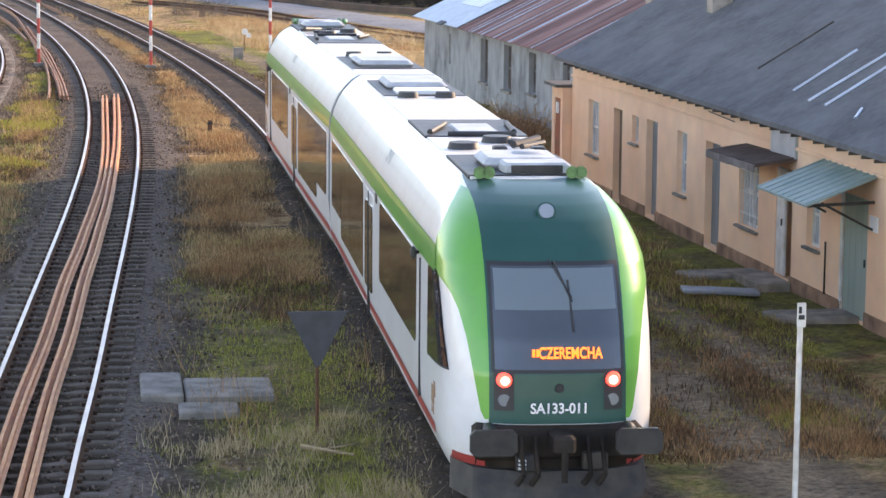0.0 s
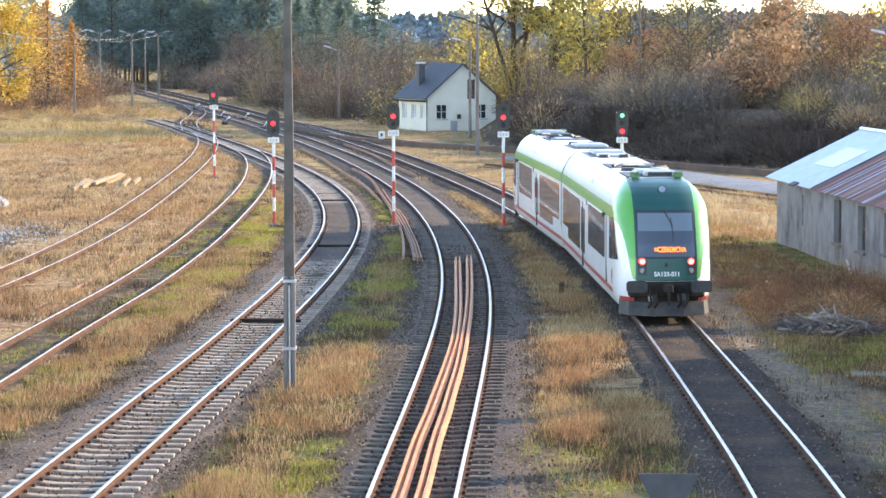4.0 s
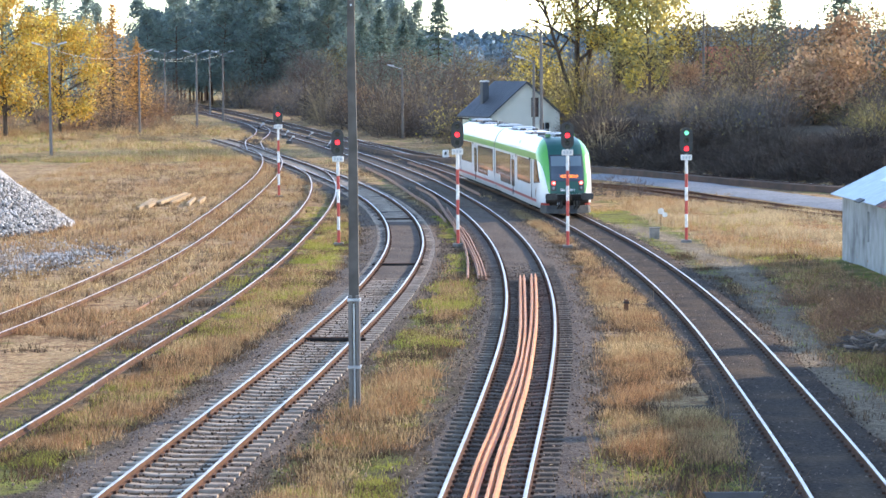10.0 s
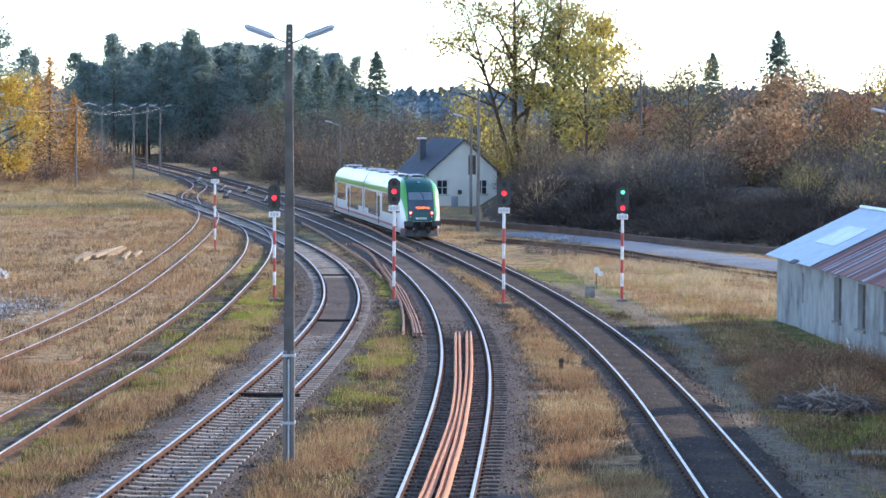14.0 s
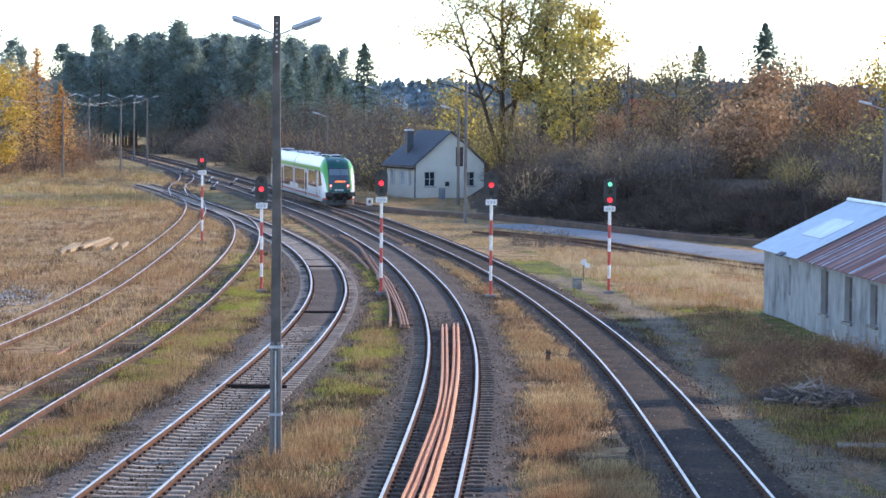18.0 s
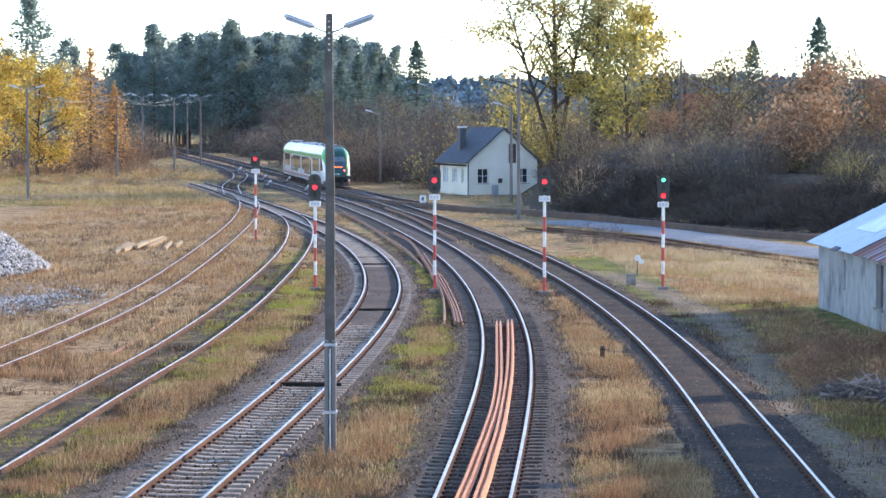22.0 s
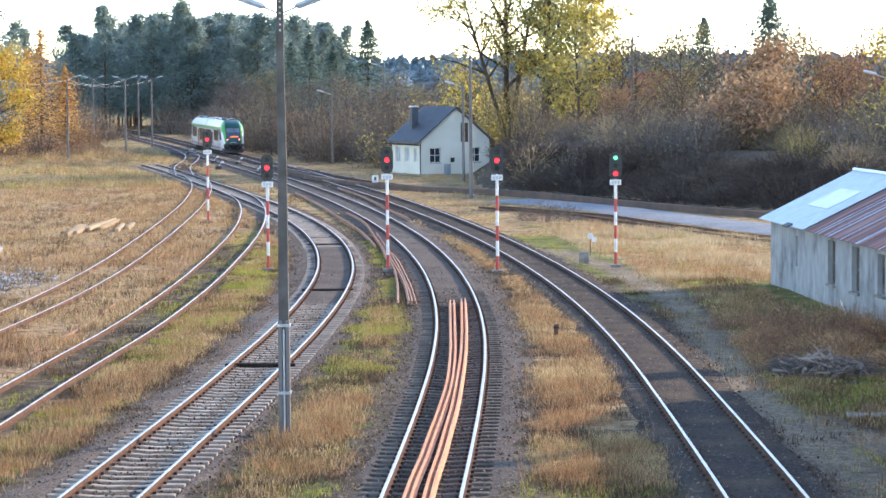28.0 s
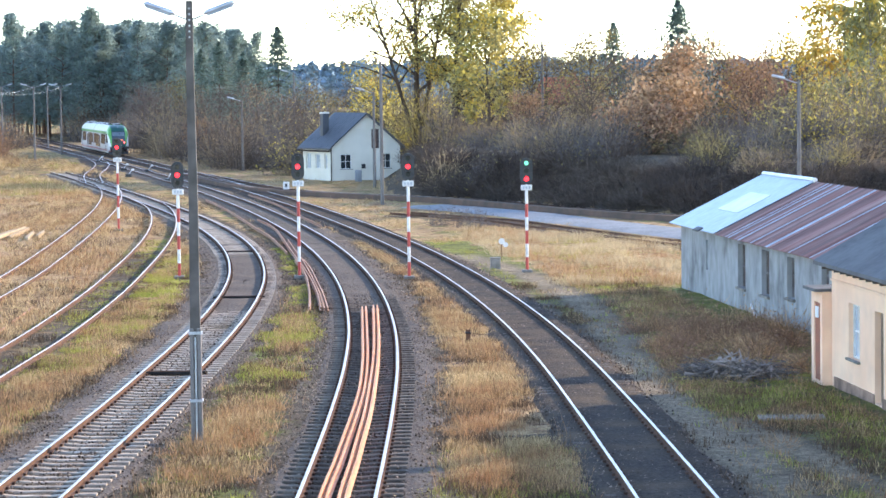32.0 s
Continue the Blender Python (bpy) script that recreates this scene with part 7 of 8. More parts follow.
stem_tree(42, [(22.5, 3.4, 1, 0, 0.1, 0.3), (19.0, 3.4, 7, 20, 0.12, 0.22)], [M_LEAFGREEN, M_LEAFOLIVE, M_LEAFGREEN], "maple_tree",
          "tall green and yellow tree behind the house", 14000, 0.15, 0.5).matrix_basis = pose(8.9, 243, 2.9)
broad_tree(43, 15.5, 2.6, M_LEAFOLIVE, M_BARK, "birch_tree", "thin tree with sparse yellow-green leaves", 3200, 0.2, 0.15, 18, 6, 4, 0.45, None, 0.18, 1.1).matrix_basis = pose(13.6, 238, 3.0, 0, 0, 150)
broad_tree(44, 12.0, 2.8, M_LEAFOLIVE, M_BARK, "birch_tree", "thin tree with yellow-green leaves", 3400, 0.2, 0.15, 16, 6, 4, 0.45, M_LEAFGREEN, 0.16, 0.9).matrix_basis = pose(11.8, 233, 2.9, 0, 0, 200)
broad_tree(45, 9.0, 3.2, M_LEAFOLIVE, M_BARK, "maple_tree", "small thinning maple with olive leaves behind the house", 2600, 0.15, 0.12, 18, 8, 5, 0.45, M_TWIGOLIVE, 0.16).matrix_basis = pose(1.5, 252, 0.3, 0, 0, 40)
broad_tree(46, 8.7, 3.0, M_LEAFBROWN, M_BARK, "oak_tree", "oak with rust brown leaves on the bank", 4200, 0.17, 0.08, 20, 7, 5, 0.6, None, 0.17).matrix_basis = pose(24.2, 196, 2.0, 0, 0, 60)
broad_tree(47, 6.5, 2.6, M_LEAFBROWN, M_BARK, "oak_tree", "low oak with rust brown leaves", 3600, 0.2, 0.08, 14, 6, 4, 0.5, None, 0.13).matrix_basis = pose(22.0, 190, 1.4, 0, 0, 160)
broad_tree(52, 5.6, 2.5, M_LEAFBROWN, M_BARK, "oak_tree", "low oak bush with reddish brown leaves", 3200, 0.16, 0.05, 16, 6, 4, 0.5, M_TWIGRUST, 0.1).matrix_basis = pose(20.7, 182, 1.0, 0, 0, 30)
broad_tree(48, 7.6, 2.2, M_LEAFYEL, M_BARK, "maple_tree", "small golden maple on the bank", 2600, 0.2, 0.1, 14, 6, 4, 0.45, M_LEAFBROWN, 0.13).matrix_basis = pose(34.6, 230, 2.2, 0, 0, 90)
broad_tree(49, 12.0, 2.8, M_LEAFOLIVE, M_BARKPALE, "birch_tree", "slim birch with thin yellow-green leaves", 3800, 0.19, 0.15, 18, 6, 4, 0.45, M_LEAFYEL, 0.15, 0.9).matrix_basis = pose(34.7, 190, 2.2, 0, 0, 20)
broad_tree(50, 12.5, 3.0, M_LEAFGREEN, M_BARKPALE, "birch_tree", "slim birch with green and yellow leaves", 4600, 0.19, 0.15, 18, 6, 4, 0.45, M_LEAFOLIVE, 0.15, 0.9).matrix_basis = pose(36.6, 182, 2.2, 0, 0, 120)
broad_tree(51, 13.0, 3.2, M_LEAFOLIVE, M_BARKPALE, "birch_tree", "slim birch at the end of the bank", 4200, 0.19, 0.15, 18, 6, 4, 0.45, M_LEAFGREEN, 0.16, 0.9).matrix_basis = pose(39.5, 186, 2.2, 0, 0, 220)


# ---- thickets ----
def thicket(name, label, seed, spots, tones, per=300, height=4.0, radius=2.2, width=0.02, leaf=None, leaf_size=0.13, leafy=0, fine=0.1, loose=False):
    """A tangle of bare shrubs: mounds of fine twigs, each shrub of one tint, some with leaves."""
    rng = np.random.default_rng(seed)
    sets = {m: [] for m in range(len(tones))}
    lv = []
    for x, y, k in spots:
        z = ground_height(x, y)
        n = per
        h = height * k * (0.35 + 0.45 * abs(plan_noise(x * 1.0, y * 0.35, 0.13)) + 0.65 * rng.uniform() ** 2.2)
        r = radius * k * rng.uniform(0.8, 1.3)
        d = rng.normal(size=(n, 3))
        d[:, 2] = np.abs(d[:, 2]) * 0.9
        d /= np.linalg.norm(d, axis=1, keepdims=True)
        u = rng.uniform(0.1, 1.0, (n, 1)) ** 0.5
        lump = 1 + 0.22 * np.sin(d[:, 0:1] * 5 + x) * np.cos(d[:, 1:2] * 4 + y) + rng.normal(size=(n, 1)) * 0.07
        start = np.array((x, y, z)) + d * u * lump * (r, r, h)
        way = d * (1.0, 1.0, 0.8) + (0, 0, 0.3) + rng.normal(size=(n, 3)) * 0.6
        if loose:
            way = rng.normal(size=(n, 3)) * (1, 1, 0.35)
        tip = start + way * (h * 0.5 + r * 0.5) * fine * rng.uniform(0.5, 1.5, (n, 1))
        slot = int(rng.integers(len(tones)))
        sets[slot].append(twig_tris(start, tip, width * rng.uniform(0.5, 1.4, (n, 1)), rng))
        m = max(4, n // 40)
        a = rng.uniform(0, 6.283, m)
        foot = np.array((x, y, z - 0.1)) + np.stack([np.cos(a), np.sin(a), np.zeros(m)], 1) * r * 0.25
        top = np.array((x, y, z)) + np.stack([np.cos(a) * r * 0.7, np.sin(a) * r * 0.7, np.full(m, h * 0.85)], 1) * rng.uniform(0.6, 1.05, (m, 1))
        sets[slot].append(twig_tris(foot, top, width * 1.6 * np.ones((m, 1)), rng))
        if leafy and rng.uniform() < 0.7:
            lv.append(tip[rng.integers(0, n, leafy)] + rng.normal(size=(leafy, 3)) * 0.2)

    def cat(list_of):
        v, f, k = [], [], 0
        for a, b in list_of:
            v.append(a)
            f.append(b + k)
            k += len(a)
        return np.concatenate(v), np.concatenate(f)
    groups = [cat(sets[m]) for m in sets if sets[m]]
    mats = [tones[m] for m in sets if sets[m]]
    if lv:
        groups.append(leaf_quads(rng, np.concatenate(lv), leaf_size))
        mats.append(leaf)
    v, f, sl = joined(*groups)
    solo(name, np_mesh(name, v, f, *mats, slots=sl), None, label, "bushes", "stuff")


def scatter(seed, n, x0, x1, y0, y1, k0=0.7, k1=1.15, rule=None):
    rng = np.random.default_rng(seed)
    out = []
    while len(out) < n:
        x, y = rng.uniform(x0, x1), rng.uniform(y0, y1)
        if rule is None or rule(x, y):
            out.append((x, y, rng.uniform(k0, k1)))
    return out


def right_of(line, gap):
    xs, ys = [p[0] for p in line], [p[1] for p in line]
    order = np.argsort(ys)
    return lambda x, y: x > float(np.interp(y, np.array(ys)[order], np.array(xs)[order])) + gap


BROWNS = [M_TWIGS, M_TWIGGREY, M_TWIGTAN, M_TWIGGREY, M_TWIGS]
MIXED = [M_TWIGS, M_TWIGOLIVE, M_TWIGTAN, M_TWIGGREY]
# bare trees standing in the thickets
_bare = [broad_tree(300, 9.0, 2.4, M_TWIGS, M_BARK, "bare_tree", "slender bare brown tree in the thicket", 3000, 0.09, 0.15, 20, 9, 6, 0.5, M_TWIGTAN, 0.13, 0.9),
         broad_tree(301, 8.0, 2.8, M_TWIGGREY, M_BARK, "bare_tree", "grey bare tree with fine twigs", 3000, 0.09, 0.12, 20, 9, 6, 0.5, M_TWIGS, 0.12, 0.8),
         broad_tree(302, 9.5, 2.6, M_TWIGOLIVE, M_BARK, "bare_tree", "half-bare tree with a few yellow leaves", 3000, 0.11, 0.12, 20, 9, 6, 0.5, M_TWIGS, 0.13, 0.9),
         broad_tree(303, 7.0, 2.4, M_TWIGRUST, M_BARK, "bare_tree", "small tree with rust brown dead leaves", 3500, 0.11, 0.1, 18, 9, 6, 0.5, M_LEAFBROWN, 0.11, 0.8)]
for _k, (_x, _y) in enumerate(((-6.5, 300), (-26, 330), (19.5, 215), (31.5, 205))):
    _bare[_k].matrix_basis = pose(_x, _y, ground_height(_x, _y), 0, 0, 40 * _k)
for _x, _y, _sc, _b in ((-12, 305, 1.0, 0), (-16, 318, 1.05, 1), (-21, 325, 0.95, 0), (-29, 345, 1.1, 1), (-3.5, 275, 0.8, 2), (-8.5, 290, 0.9, 1), (-24, 340, 1.0, 2), (-19, 300, 0.7, 3),
                       (15.5, 232, 0.9, 2), (17.5, 240, 1.0, 0), (20.5, 235, 0.85, 2), (22.5, 222, 0.8, 1), (28.5, 220, 0.9, 0), (31, 228, 1.0, 2), (33, 212, 0.8, 3), (36, 225, 0.95, 0), (39, 232, 1.0, 2),
                       (25.5, 240, 0.95, 1), (42, 222, 0.9, 1), (14, 215, 0.6, 3), (18, 205, 0.55, 0), (26, 205, 0.6, 1), (38, 200, 0.8, 0), (43, 205, 0.9, 2), (34, 245, 1.0, 1), (45, 240, 1.1, 0), (2, 265, 0.9, 2), (-1, 285, 1.0, 0)):
    plant(_bare[_b], _x, _y, ground_height(_x, _y), _rng.uniform(0, 6.28), _sc, group="bare trees")
DARKS = [M_TWIGSHADE, M_TWIGS, M_TWIGSHADE]
# left thicket beyond the far tracks, towards the pine wood
thicket("thicket", "dense brown bare thicket beyond the far tracks", 61, scatter(62, 150, -36, -2, 262, 350, 0.7, 1.3, right_of(LINE_R, 5.0)), BROWNS, 700, 6.6, 3.0, 0.028, M_TWIGTAN, 0.11, 70)
thicket("thicket", "grey brown thicket below the pine wood", 63, scatter(64, 110, -78, -26, 372, 412, 0.6, 1.1, lambda x, y: abs(x - nearest_x(LINE_R, y)) > 6 and abs(x - nearest_x(LINE_C, y)) > 6), BROWNS, 600, 7.5, 3.8, 0.035, M_TWIGTAN, 0.16, 60)
thicket("thicket", "grey brown thicket before the pines", 85, scatter(86, 90, -78, -28, 428, 462, 0.7, 1.2, lambda x, y: min(abs(x - nearest_x(LINE_R, y)), abs(x - nearest_x(LINE_C, y))) > 4.5), BROWNS, 600, 9.0, 4.4, 0.04, M_TWIGTAN, 0.18, 60)
thicket("thicket", "brown scrub along the yard's far edge", 65, scatter(66, 60, -90, -50, 300, 420, 0.6, 1.0), BROWNS, 500, 4.2, 2.8, 0.035, M_LEAFBROWN, 0.2, 60)
thicket("thicket", "rust brown scrub below the yellow trees", 91, scatter(92, 60, -68, -44, 288, 335, 0.5, 1.0, lambda x, y: x < nearest_x(LINE_C, y) - 10), [M_TWIGRUST, M_TWIGTAN, M_TWIGS, M_TWIGRUST], 500, 4.6, 2.4, 0.026, M_LEAFBROWN, 0.14, 70)
thicket("weeds", "rough brown weeds at the yard's far edge", 93, scatter(94, 90, -64, -34, 258, 312, 0.4, 0.9, lambda x, y: x < nearest_x(LINE_C, y) - 8), [M_GRASSRUST, M_TWIGTAN, M_GRASSDRY], 200, 1.1, 1.6, 0.02, None, 0, 0, 0.3)
# behind the house
thicket("thicket", "brown and golden thicket behind the house", 67, scatter(68, 110, -8, 16, 241, 320, 0.6, 1.15), MIXED, 650, 6.8, 2.6, 0.028, M_LEAFOLIVE, 0.14, 110)
# on the bank
thicket("thicket", "brown thicket covering the bank", 69, scatter(70, 230, 6, 50, 176, 250, 0.55, 1.1, lambda x, y: bank_height(x, y) > 0.4), BROWNS, 650, 4.4, 2.3, 0.022, M_TWIGOLIVE, 0.1, 60)
thicket("thicket", "low brown brush along the top of the bank", 83, scatter(84, 130, 12, 40, 180, 212, 0.7, 1.2), BROWNS + [M_TWIGOLIVE], 550, 2.6, 2.1, 0.02, None, 0, 0, 0.12)
thicket("thicket", "brown brush over the near end of the bank", 95, scatter(96, 110, 22, 54, 156, 186, 0.7, 1.2, lambda x, y: bank_height(x, y) > 1.6), BROWNS + [M_TWIGOLIVE], 500, 3.0, 2.2, 0.022, M_TWIGOLIVE, 0.1, 50, 0.12)
thicket("thicket", "tall thicket above the bank", 71, scatter(72, 110, 14, 66, 225, 330, 0.7, 1.2), MIXED + [M_TWIGRUST], 600, 7.0, 3.0, 0.032, M_LEAFOLIVE, 0.12, 60)
# Shade at the bank foot comes from these twigs' darker colour.
thicket("thicket", "low brambles on the bank foot, coloured darker for shade", 73, scatter(74, 330, 5, 52, 150, 225, 0.6, 1.1, lambda x, y: 0.02 < bank_height(x, y) < 2.4), DARKS, 420, 1.5, 1.9, 0.018, None, 0, 0, 0.2)
thicket("thicket", "tall green and brown thicket at the end of the bank", 75, scatter(76, 54, 29, 46, 165, 200, 0.7, 1.2, lambda x, y: bank_height(x, y) > 0.5), MIXED, 700, 7.0, 2.4, 0.024, M_LEAFOLIVE, 0.13, 200)
thicket("bush", "low brown bush between signal and road", 77, [(5.3, 148, 1.0), (6.6, 147.5, 0.9), (4.4, 150, 0.7)], [M_TWIGS, M_TWIGGREY], 600, 1.7, 1.3, 0.011)
thicket("brush_pile", "heap of cut grey branches on the grass", 78, [(9.6, 69.2, 1.0), (10.3, 69.0, 1.0), (10.9, 69.6, 0.8), (9.2, 70.0, 0.6)], [M_DEADWOOD, M_TWIGGREY], 900, 1.1, 1.0, 0.01, None, 0, 0, 0.25, True)
thicket("weeds", "rust red dead weeds beside the shed", 79, scatter(80, 70, 8.8, 13.2, 70, 86, 0.5, 1.0), [M_TWIGRUST, M_GRASSRUST, M_TWIGRUST], 320, 1.1, 0.9, 0.008, M_LEAFBROWN, 0.035, 60, 0.22)
thicket("weeds", "brown dead weeds along the wall foot", 81, scatter(82, 60, 8.6, 12.9, 36, 98, 0.4, 0.9, lambda x, y: x < (12.2 if y < 68 else 12.4) + 0.02 * (68 - y)), [M_GRASSRUST, M_TWIGOLIVE, M_TWIGRUST], 90, 0.35, 0.6, 0.006, None, 0, 0, 0.35)
_logs = thing("log_heap", "heap of cut grey branches beside the shed", "branches", pose(10.1, 69.0, 0))
for _k in range(80):
    _a, _q = _rng.uniform(0, 6.283), _rng.uniform(0, 1) ** 0.6
    part("branch", Solid().rod((-0.4, 0, 0), (_rng.uniform(0.1, 0.55), 0, _rng.uniform(-0.1, 0.15)), _rng.uniform(0.015, 0.05), 0.012, 6), M_DEADWOOD, _logs, at=pose(1.15 * _q * math.cos(_a), 0.9 * _q * math.sin(_a), 0.05 + _rng.uniform(0.2, 1) * 0.75 * (1 - _q), _rng.uniform(-30, 30), _rng.uniform(-35, 35), _rng.uniform(0, 360)))


# ---- the distant wood ----
def far_woods():
    rng = np.random.default_rng(90)
    vs, fs, k = [], [], 0
    for _ in range(1500):
        x = rng.uniform(-420, 420)
        y = rng.uniform(780, 1080) + 0.12 * abs(x)
        h = rng.uniform(16.2, 18.2) * (1 + 0.04 * math.sin(x * 0.03))
        n = 150
        t = rng.uniform(0, 1, n)
        w = 3.4 * np.sin(np.pi * np.clip(t * 0.8 + 0.18, 0, 1)) * rng.uniform(0.3, 1, n)
        a = rng.uniform(0, 6.28, n)
        p = np.stack([x + w * np.cos(a), y + w * np.sin(a), h * (0.15 + 0.85 * t)], 1)
        v, f = leaf_quads(rng, p, 1.3, 1.1, 0.2)
        vs.append(v)
        fs.append(f + k)
        k += len(v)
    solo("distant_wood", np_mesh("distant_wood", np.concatenate(vs), np.concatenate(fs), M_FARWOOD_HAZE), None, "distant band of pine wood tinted pale blue for haze", "wood", "stuff")


far_woods()


# ---- grass ----
def blades(rng, x, y, z0, h, w, lean=0.35):
    n = len(x)
    z = z0 - 0.01
    base = np.stack([x, y, z], 1)
    a = rng.uniform(0, 6.28, n)
    side = np.stack([np.cos(a), np.sin(a), np.zeros(n)], 1) * w[:, None]
    tip = base + np.stack([rng.normal(size=n) * lean * h, rng.normal(size=n) * lean * h, h], 1)
    v = np.stack([base - side, base + side, tip], 1).reshape(-1, 3)
    return v, np.arange(3 * n).reshape(n, 3)


def free_of_tracks(x, y, loose=1.0):
    for line, gap in ((LINE_R, 1.35), (LINE_C, 1.75), (LINE_L, 1.75)):
        if abs(x - nearest_x(line, y)) < gap * loose and y > line[0][1] and y < line[-1][1]:
            return False
    if abs(abs(x - nearest_x(LINE_A, y)) - 0.75) < 0.16 and y < LINE_A[-1][1]:
        return False
    if x > 6 and loose > 0.95:
        for path, wide in PATHS:
            if abs(x - nearest_x(path, y)) < wide and y < path[-1][1]:
                return False
    if 12.1 < x and 20 < y < 102:
        return False
    return True


def tufts(name, label, seed, n, area, per, h, w, material, rule=None, patch=0.0, scale=0.25):
    """Tufts of blades, thick where the plan's noise is high."""
    rng = np.random.default_rng(seed)
    xs, ys, hs = [], [], []
    tries = 0
    while len(xs) < n and tries < n * 30:
        tries += 1
        x, y = rng.uniform(area[0], area[1]), area[2] + (area[3] - area[2]) * rng.uniform(0, 1) ** 1.35
        if not free_of_tracks(x, y, rng.uniform(0.85, 1.5)) or (rule and not rule(x, y)):
            continue
        if plan_noise(x + seed, y * 0.6, scale) + 0.6 * plan_noise(x, y * 0.6 + seed, 1.1) < patch + rng.uniform(-0.2, 0.2):
            continue
        xs.append(x)
        ys.append(y)
        hs.append(h * rng.uniform(0.5, 1.3))
    zs = np.repeat([ground_height(a, b) for a, b in zip(xs, ys)], per)
    xs, ys, hs = np.repeat(xs, per), np.repeat(ys, per), np.repeat(hs, per)
    m = len(xs)
    xs, ys = xs + rng.normal(size=m) * 0.13, ys + rng.normal(size=m) * 0.16
    v, f = blades(rng, xs, ys, zs, hs * rng.uniform(0.5, 1.1, m), w * rng.uniform(0.6, 1.3, m))
    solo(name, np_mesh(name, v, f, material), None, label, "grass", "stuff")


def between(a, b, ga, gb):
    return lambda x, y: nearest_x(a, y) + ga + 0.7 * plan_noise(x, y, 0.7) < x < nearest_x(b, y) - gb - 0.5 * plan_noise(x + 9, y, 0.7)


tufts("dry_grass", "golden dry grass between two tracks", 101, 4600, (-1, 6, 52, 135), 8, 0.17, 0.011, M_GRASSDRY, between(LINE_C, LINE_R, 2.1, 1.4), 0.0)
tufts("rusty_grass", "rust coloured weeds between two tracks", 102, 2300, (-1, 6, 50, 125), 8, 0.24, 0.011, M_GRASSRUST, between(LINE_C, LINE_R, 2.3, 1.5), 0.05, 0.3)
tufts("green_grass", "green grass by the footbridge", 103, 1700, (-1, 6, 30, 56), 12, 0.12, 0.007, M_GRASSGREEN, None, -0.15)
tufts("dry_grass", "pale dry tussocks by the footbridge", 123, 420, (-1, 6, 30, 40), 12, 0.28, 0.006, M_GRASSPALE, None, 0.05, 0.5)
tufts("green_grass", "lush green grass before the goods building", 124, 1500, (8.2, 12.9, 36, 70), 12, 0.11, 0.008, M_GRASSGREEN, None, -0.2)
tufts("green_grass", "patchy green grass between the middle tracks", 104, 5200, (-7, 0, 40, 130), 9, 0.12, 0.011, M_GRASSGREEN, between(LINE_L, LINE_C, 2.0, 1.9), -0.05)
tufts("dry_grass", "dry yellow grass between the middle tracks", 105, 2200, (-7, 0, 40, 150), 8, 0.17, 0.011, M_GRASSDRY, between(LINE_L, LINE_C, 2.2, 2.0), -0.05, 0.3)
tufts("rusty_grass", "rust brown weeds around the lamp post", 106, 800, (-6, 0, 44, 90), 7, 0.3, 0.01, M_GRASSRUST, between(LINE_L, LINE_C, 2.0, 2.0), 0.08, 0.3)
tufts("dry_grass", "dry grass and weeds between the sidings", 107, 3600, (-12, -4, 50, 140), 8, 0.16, 0.012, M_GRASSDRY, between(LINE_A, LINE_L, 1.1, 2.2), -0.05)
tufts("rusty_grass", "rust brown weeds between the sidings", 108, 1700, (-12, -4, 52, 140), 8, 0.24, 0.012, M_GRASSRUST, between(LINE_A, LINE_L, 1.3, 2.4), 0.02, 0.3)
tufts("green_grass", "green strip beside the siding", 109, 5200, (-12, -4, 50, 125), 9, 0.14, 0.009, M_GRASSGREEN, between(LINE_A, LINE_L, 1.1, 2.6), -0.02, 0.2)
tufts("dry_grass", "dry brown grass over the old yard", 110, 7000, (-34, -10, 78, 215), 8, 0.3, 0.013, M_GRASSDRY, lambda x, y: x < nearest_x(LINE_A, y) - 0.9, -0.1)
tufts("rusty_grass", "rust brown grass over the old yard", 111, 5200, (-34, -10, 74, 215), 8, 0.34, 0.013, M_GRASSRUST, lambda x, y: x < nearest_x(LINE_A, y) - 0.9, -0.02, 0.15)
tufts("weeds", "green weeds growing through the siding", 112, 900, (-14, -5, 48, 140), 9, 0.13, 0.012, M_GRASSGREEN, lambda x, y: abs(x - nearest_x(LINE_A, y)) < 1.2, 0.0, 0.4)
tufts("rusty_grass", "rust brown weeds beyond the signals", 122, 1700, (6, 20, 103, 148), 8, 0.34, 0.012, M_GRASSRUST, lambda x, y: x > nearest_x(LINE_R, y) + 4.0 and y < 143 - 1.9 * (x - 9), 0.05, 0.25)
tufts("tall_weeds", "thin dead weed stalks between the tracks", 121, 420, (-9, 6, 36, 100), 5, 0.75, 0.006, M_GRASSRUST, None, 0.1, 0.4)
tufts("reed_grass", "pale bleached grass beyond the signals", 113, 3000, (6, 22, 103, 150), 8, 0.38, 0.011, M_GRASSPALE, lambda x, y: x > nearest_x(LINE_R, y) + 3.4 and y < 143 - 1.9 * (x - 9), 0.0, 0.3)
tufts("green_grass", "green verge beside the main track", 114, 1600, (3, 13, 44, 135), 9, 0.15, 0.01, M_GRASSGREEN, lambda x, y: x > nearest_x(LINE_R, y) + 1.9, -0.05)
tufts("dry_grass", "dry grass on the verge", 115, 1500, (3, 13, 46, 150), 9, 0.22, 0.01, M_GRASSDRY, lambda x, y: x > nearest_x(LINE_R, y) + 2.0, 0.06)
tufts("rusty_grass", "rust brown weeds beside the path", 116, 2400, (6, 13, 34, 100), 8, 0.18, 0.01, M_GRASSRUST, lambda x, y: x > nearest_x(LINE_R, y) + 2.0, 0.05, 0.35)
tufts("green_grass", "grassy far yard", 117, 1900, (-60, -20, 205, 300), 8, 0.3, 0.02, M_GRASSGREEN, lambda x, y: x < nearest_x(LINE_L, min(y, 255)) - 3, -0.05, 0.1)
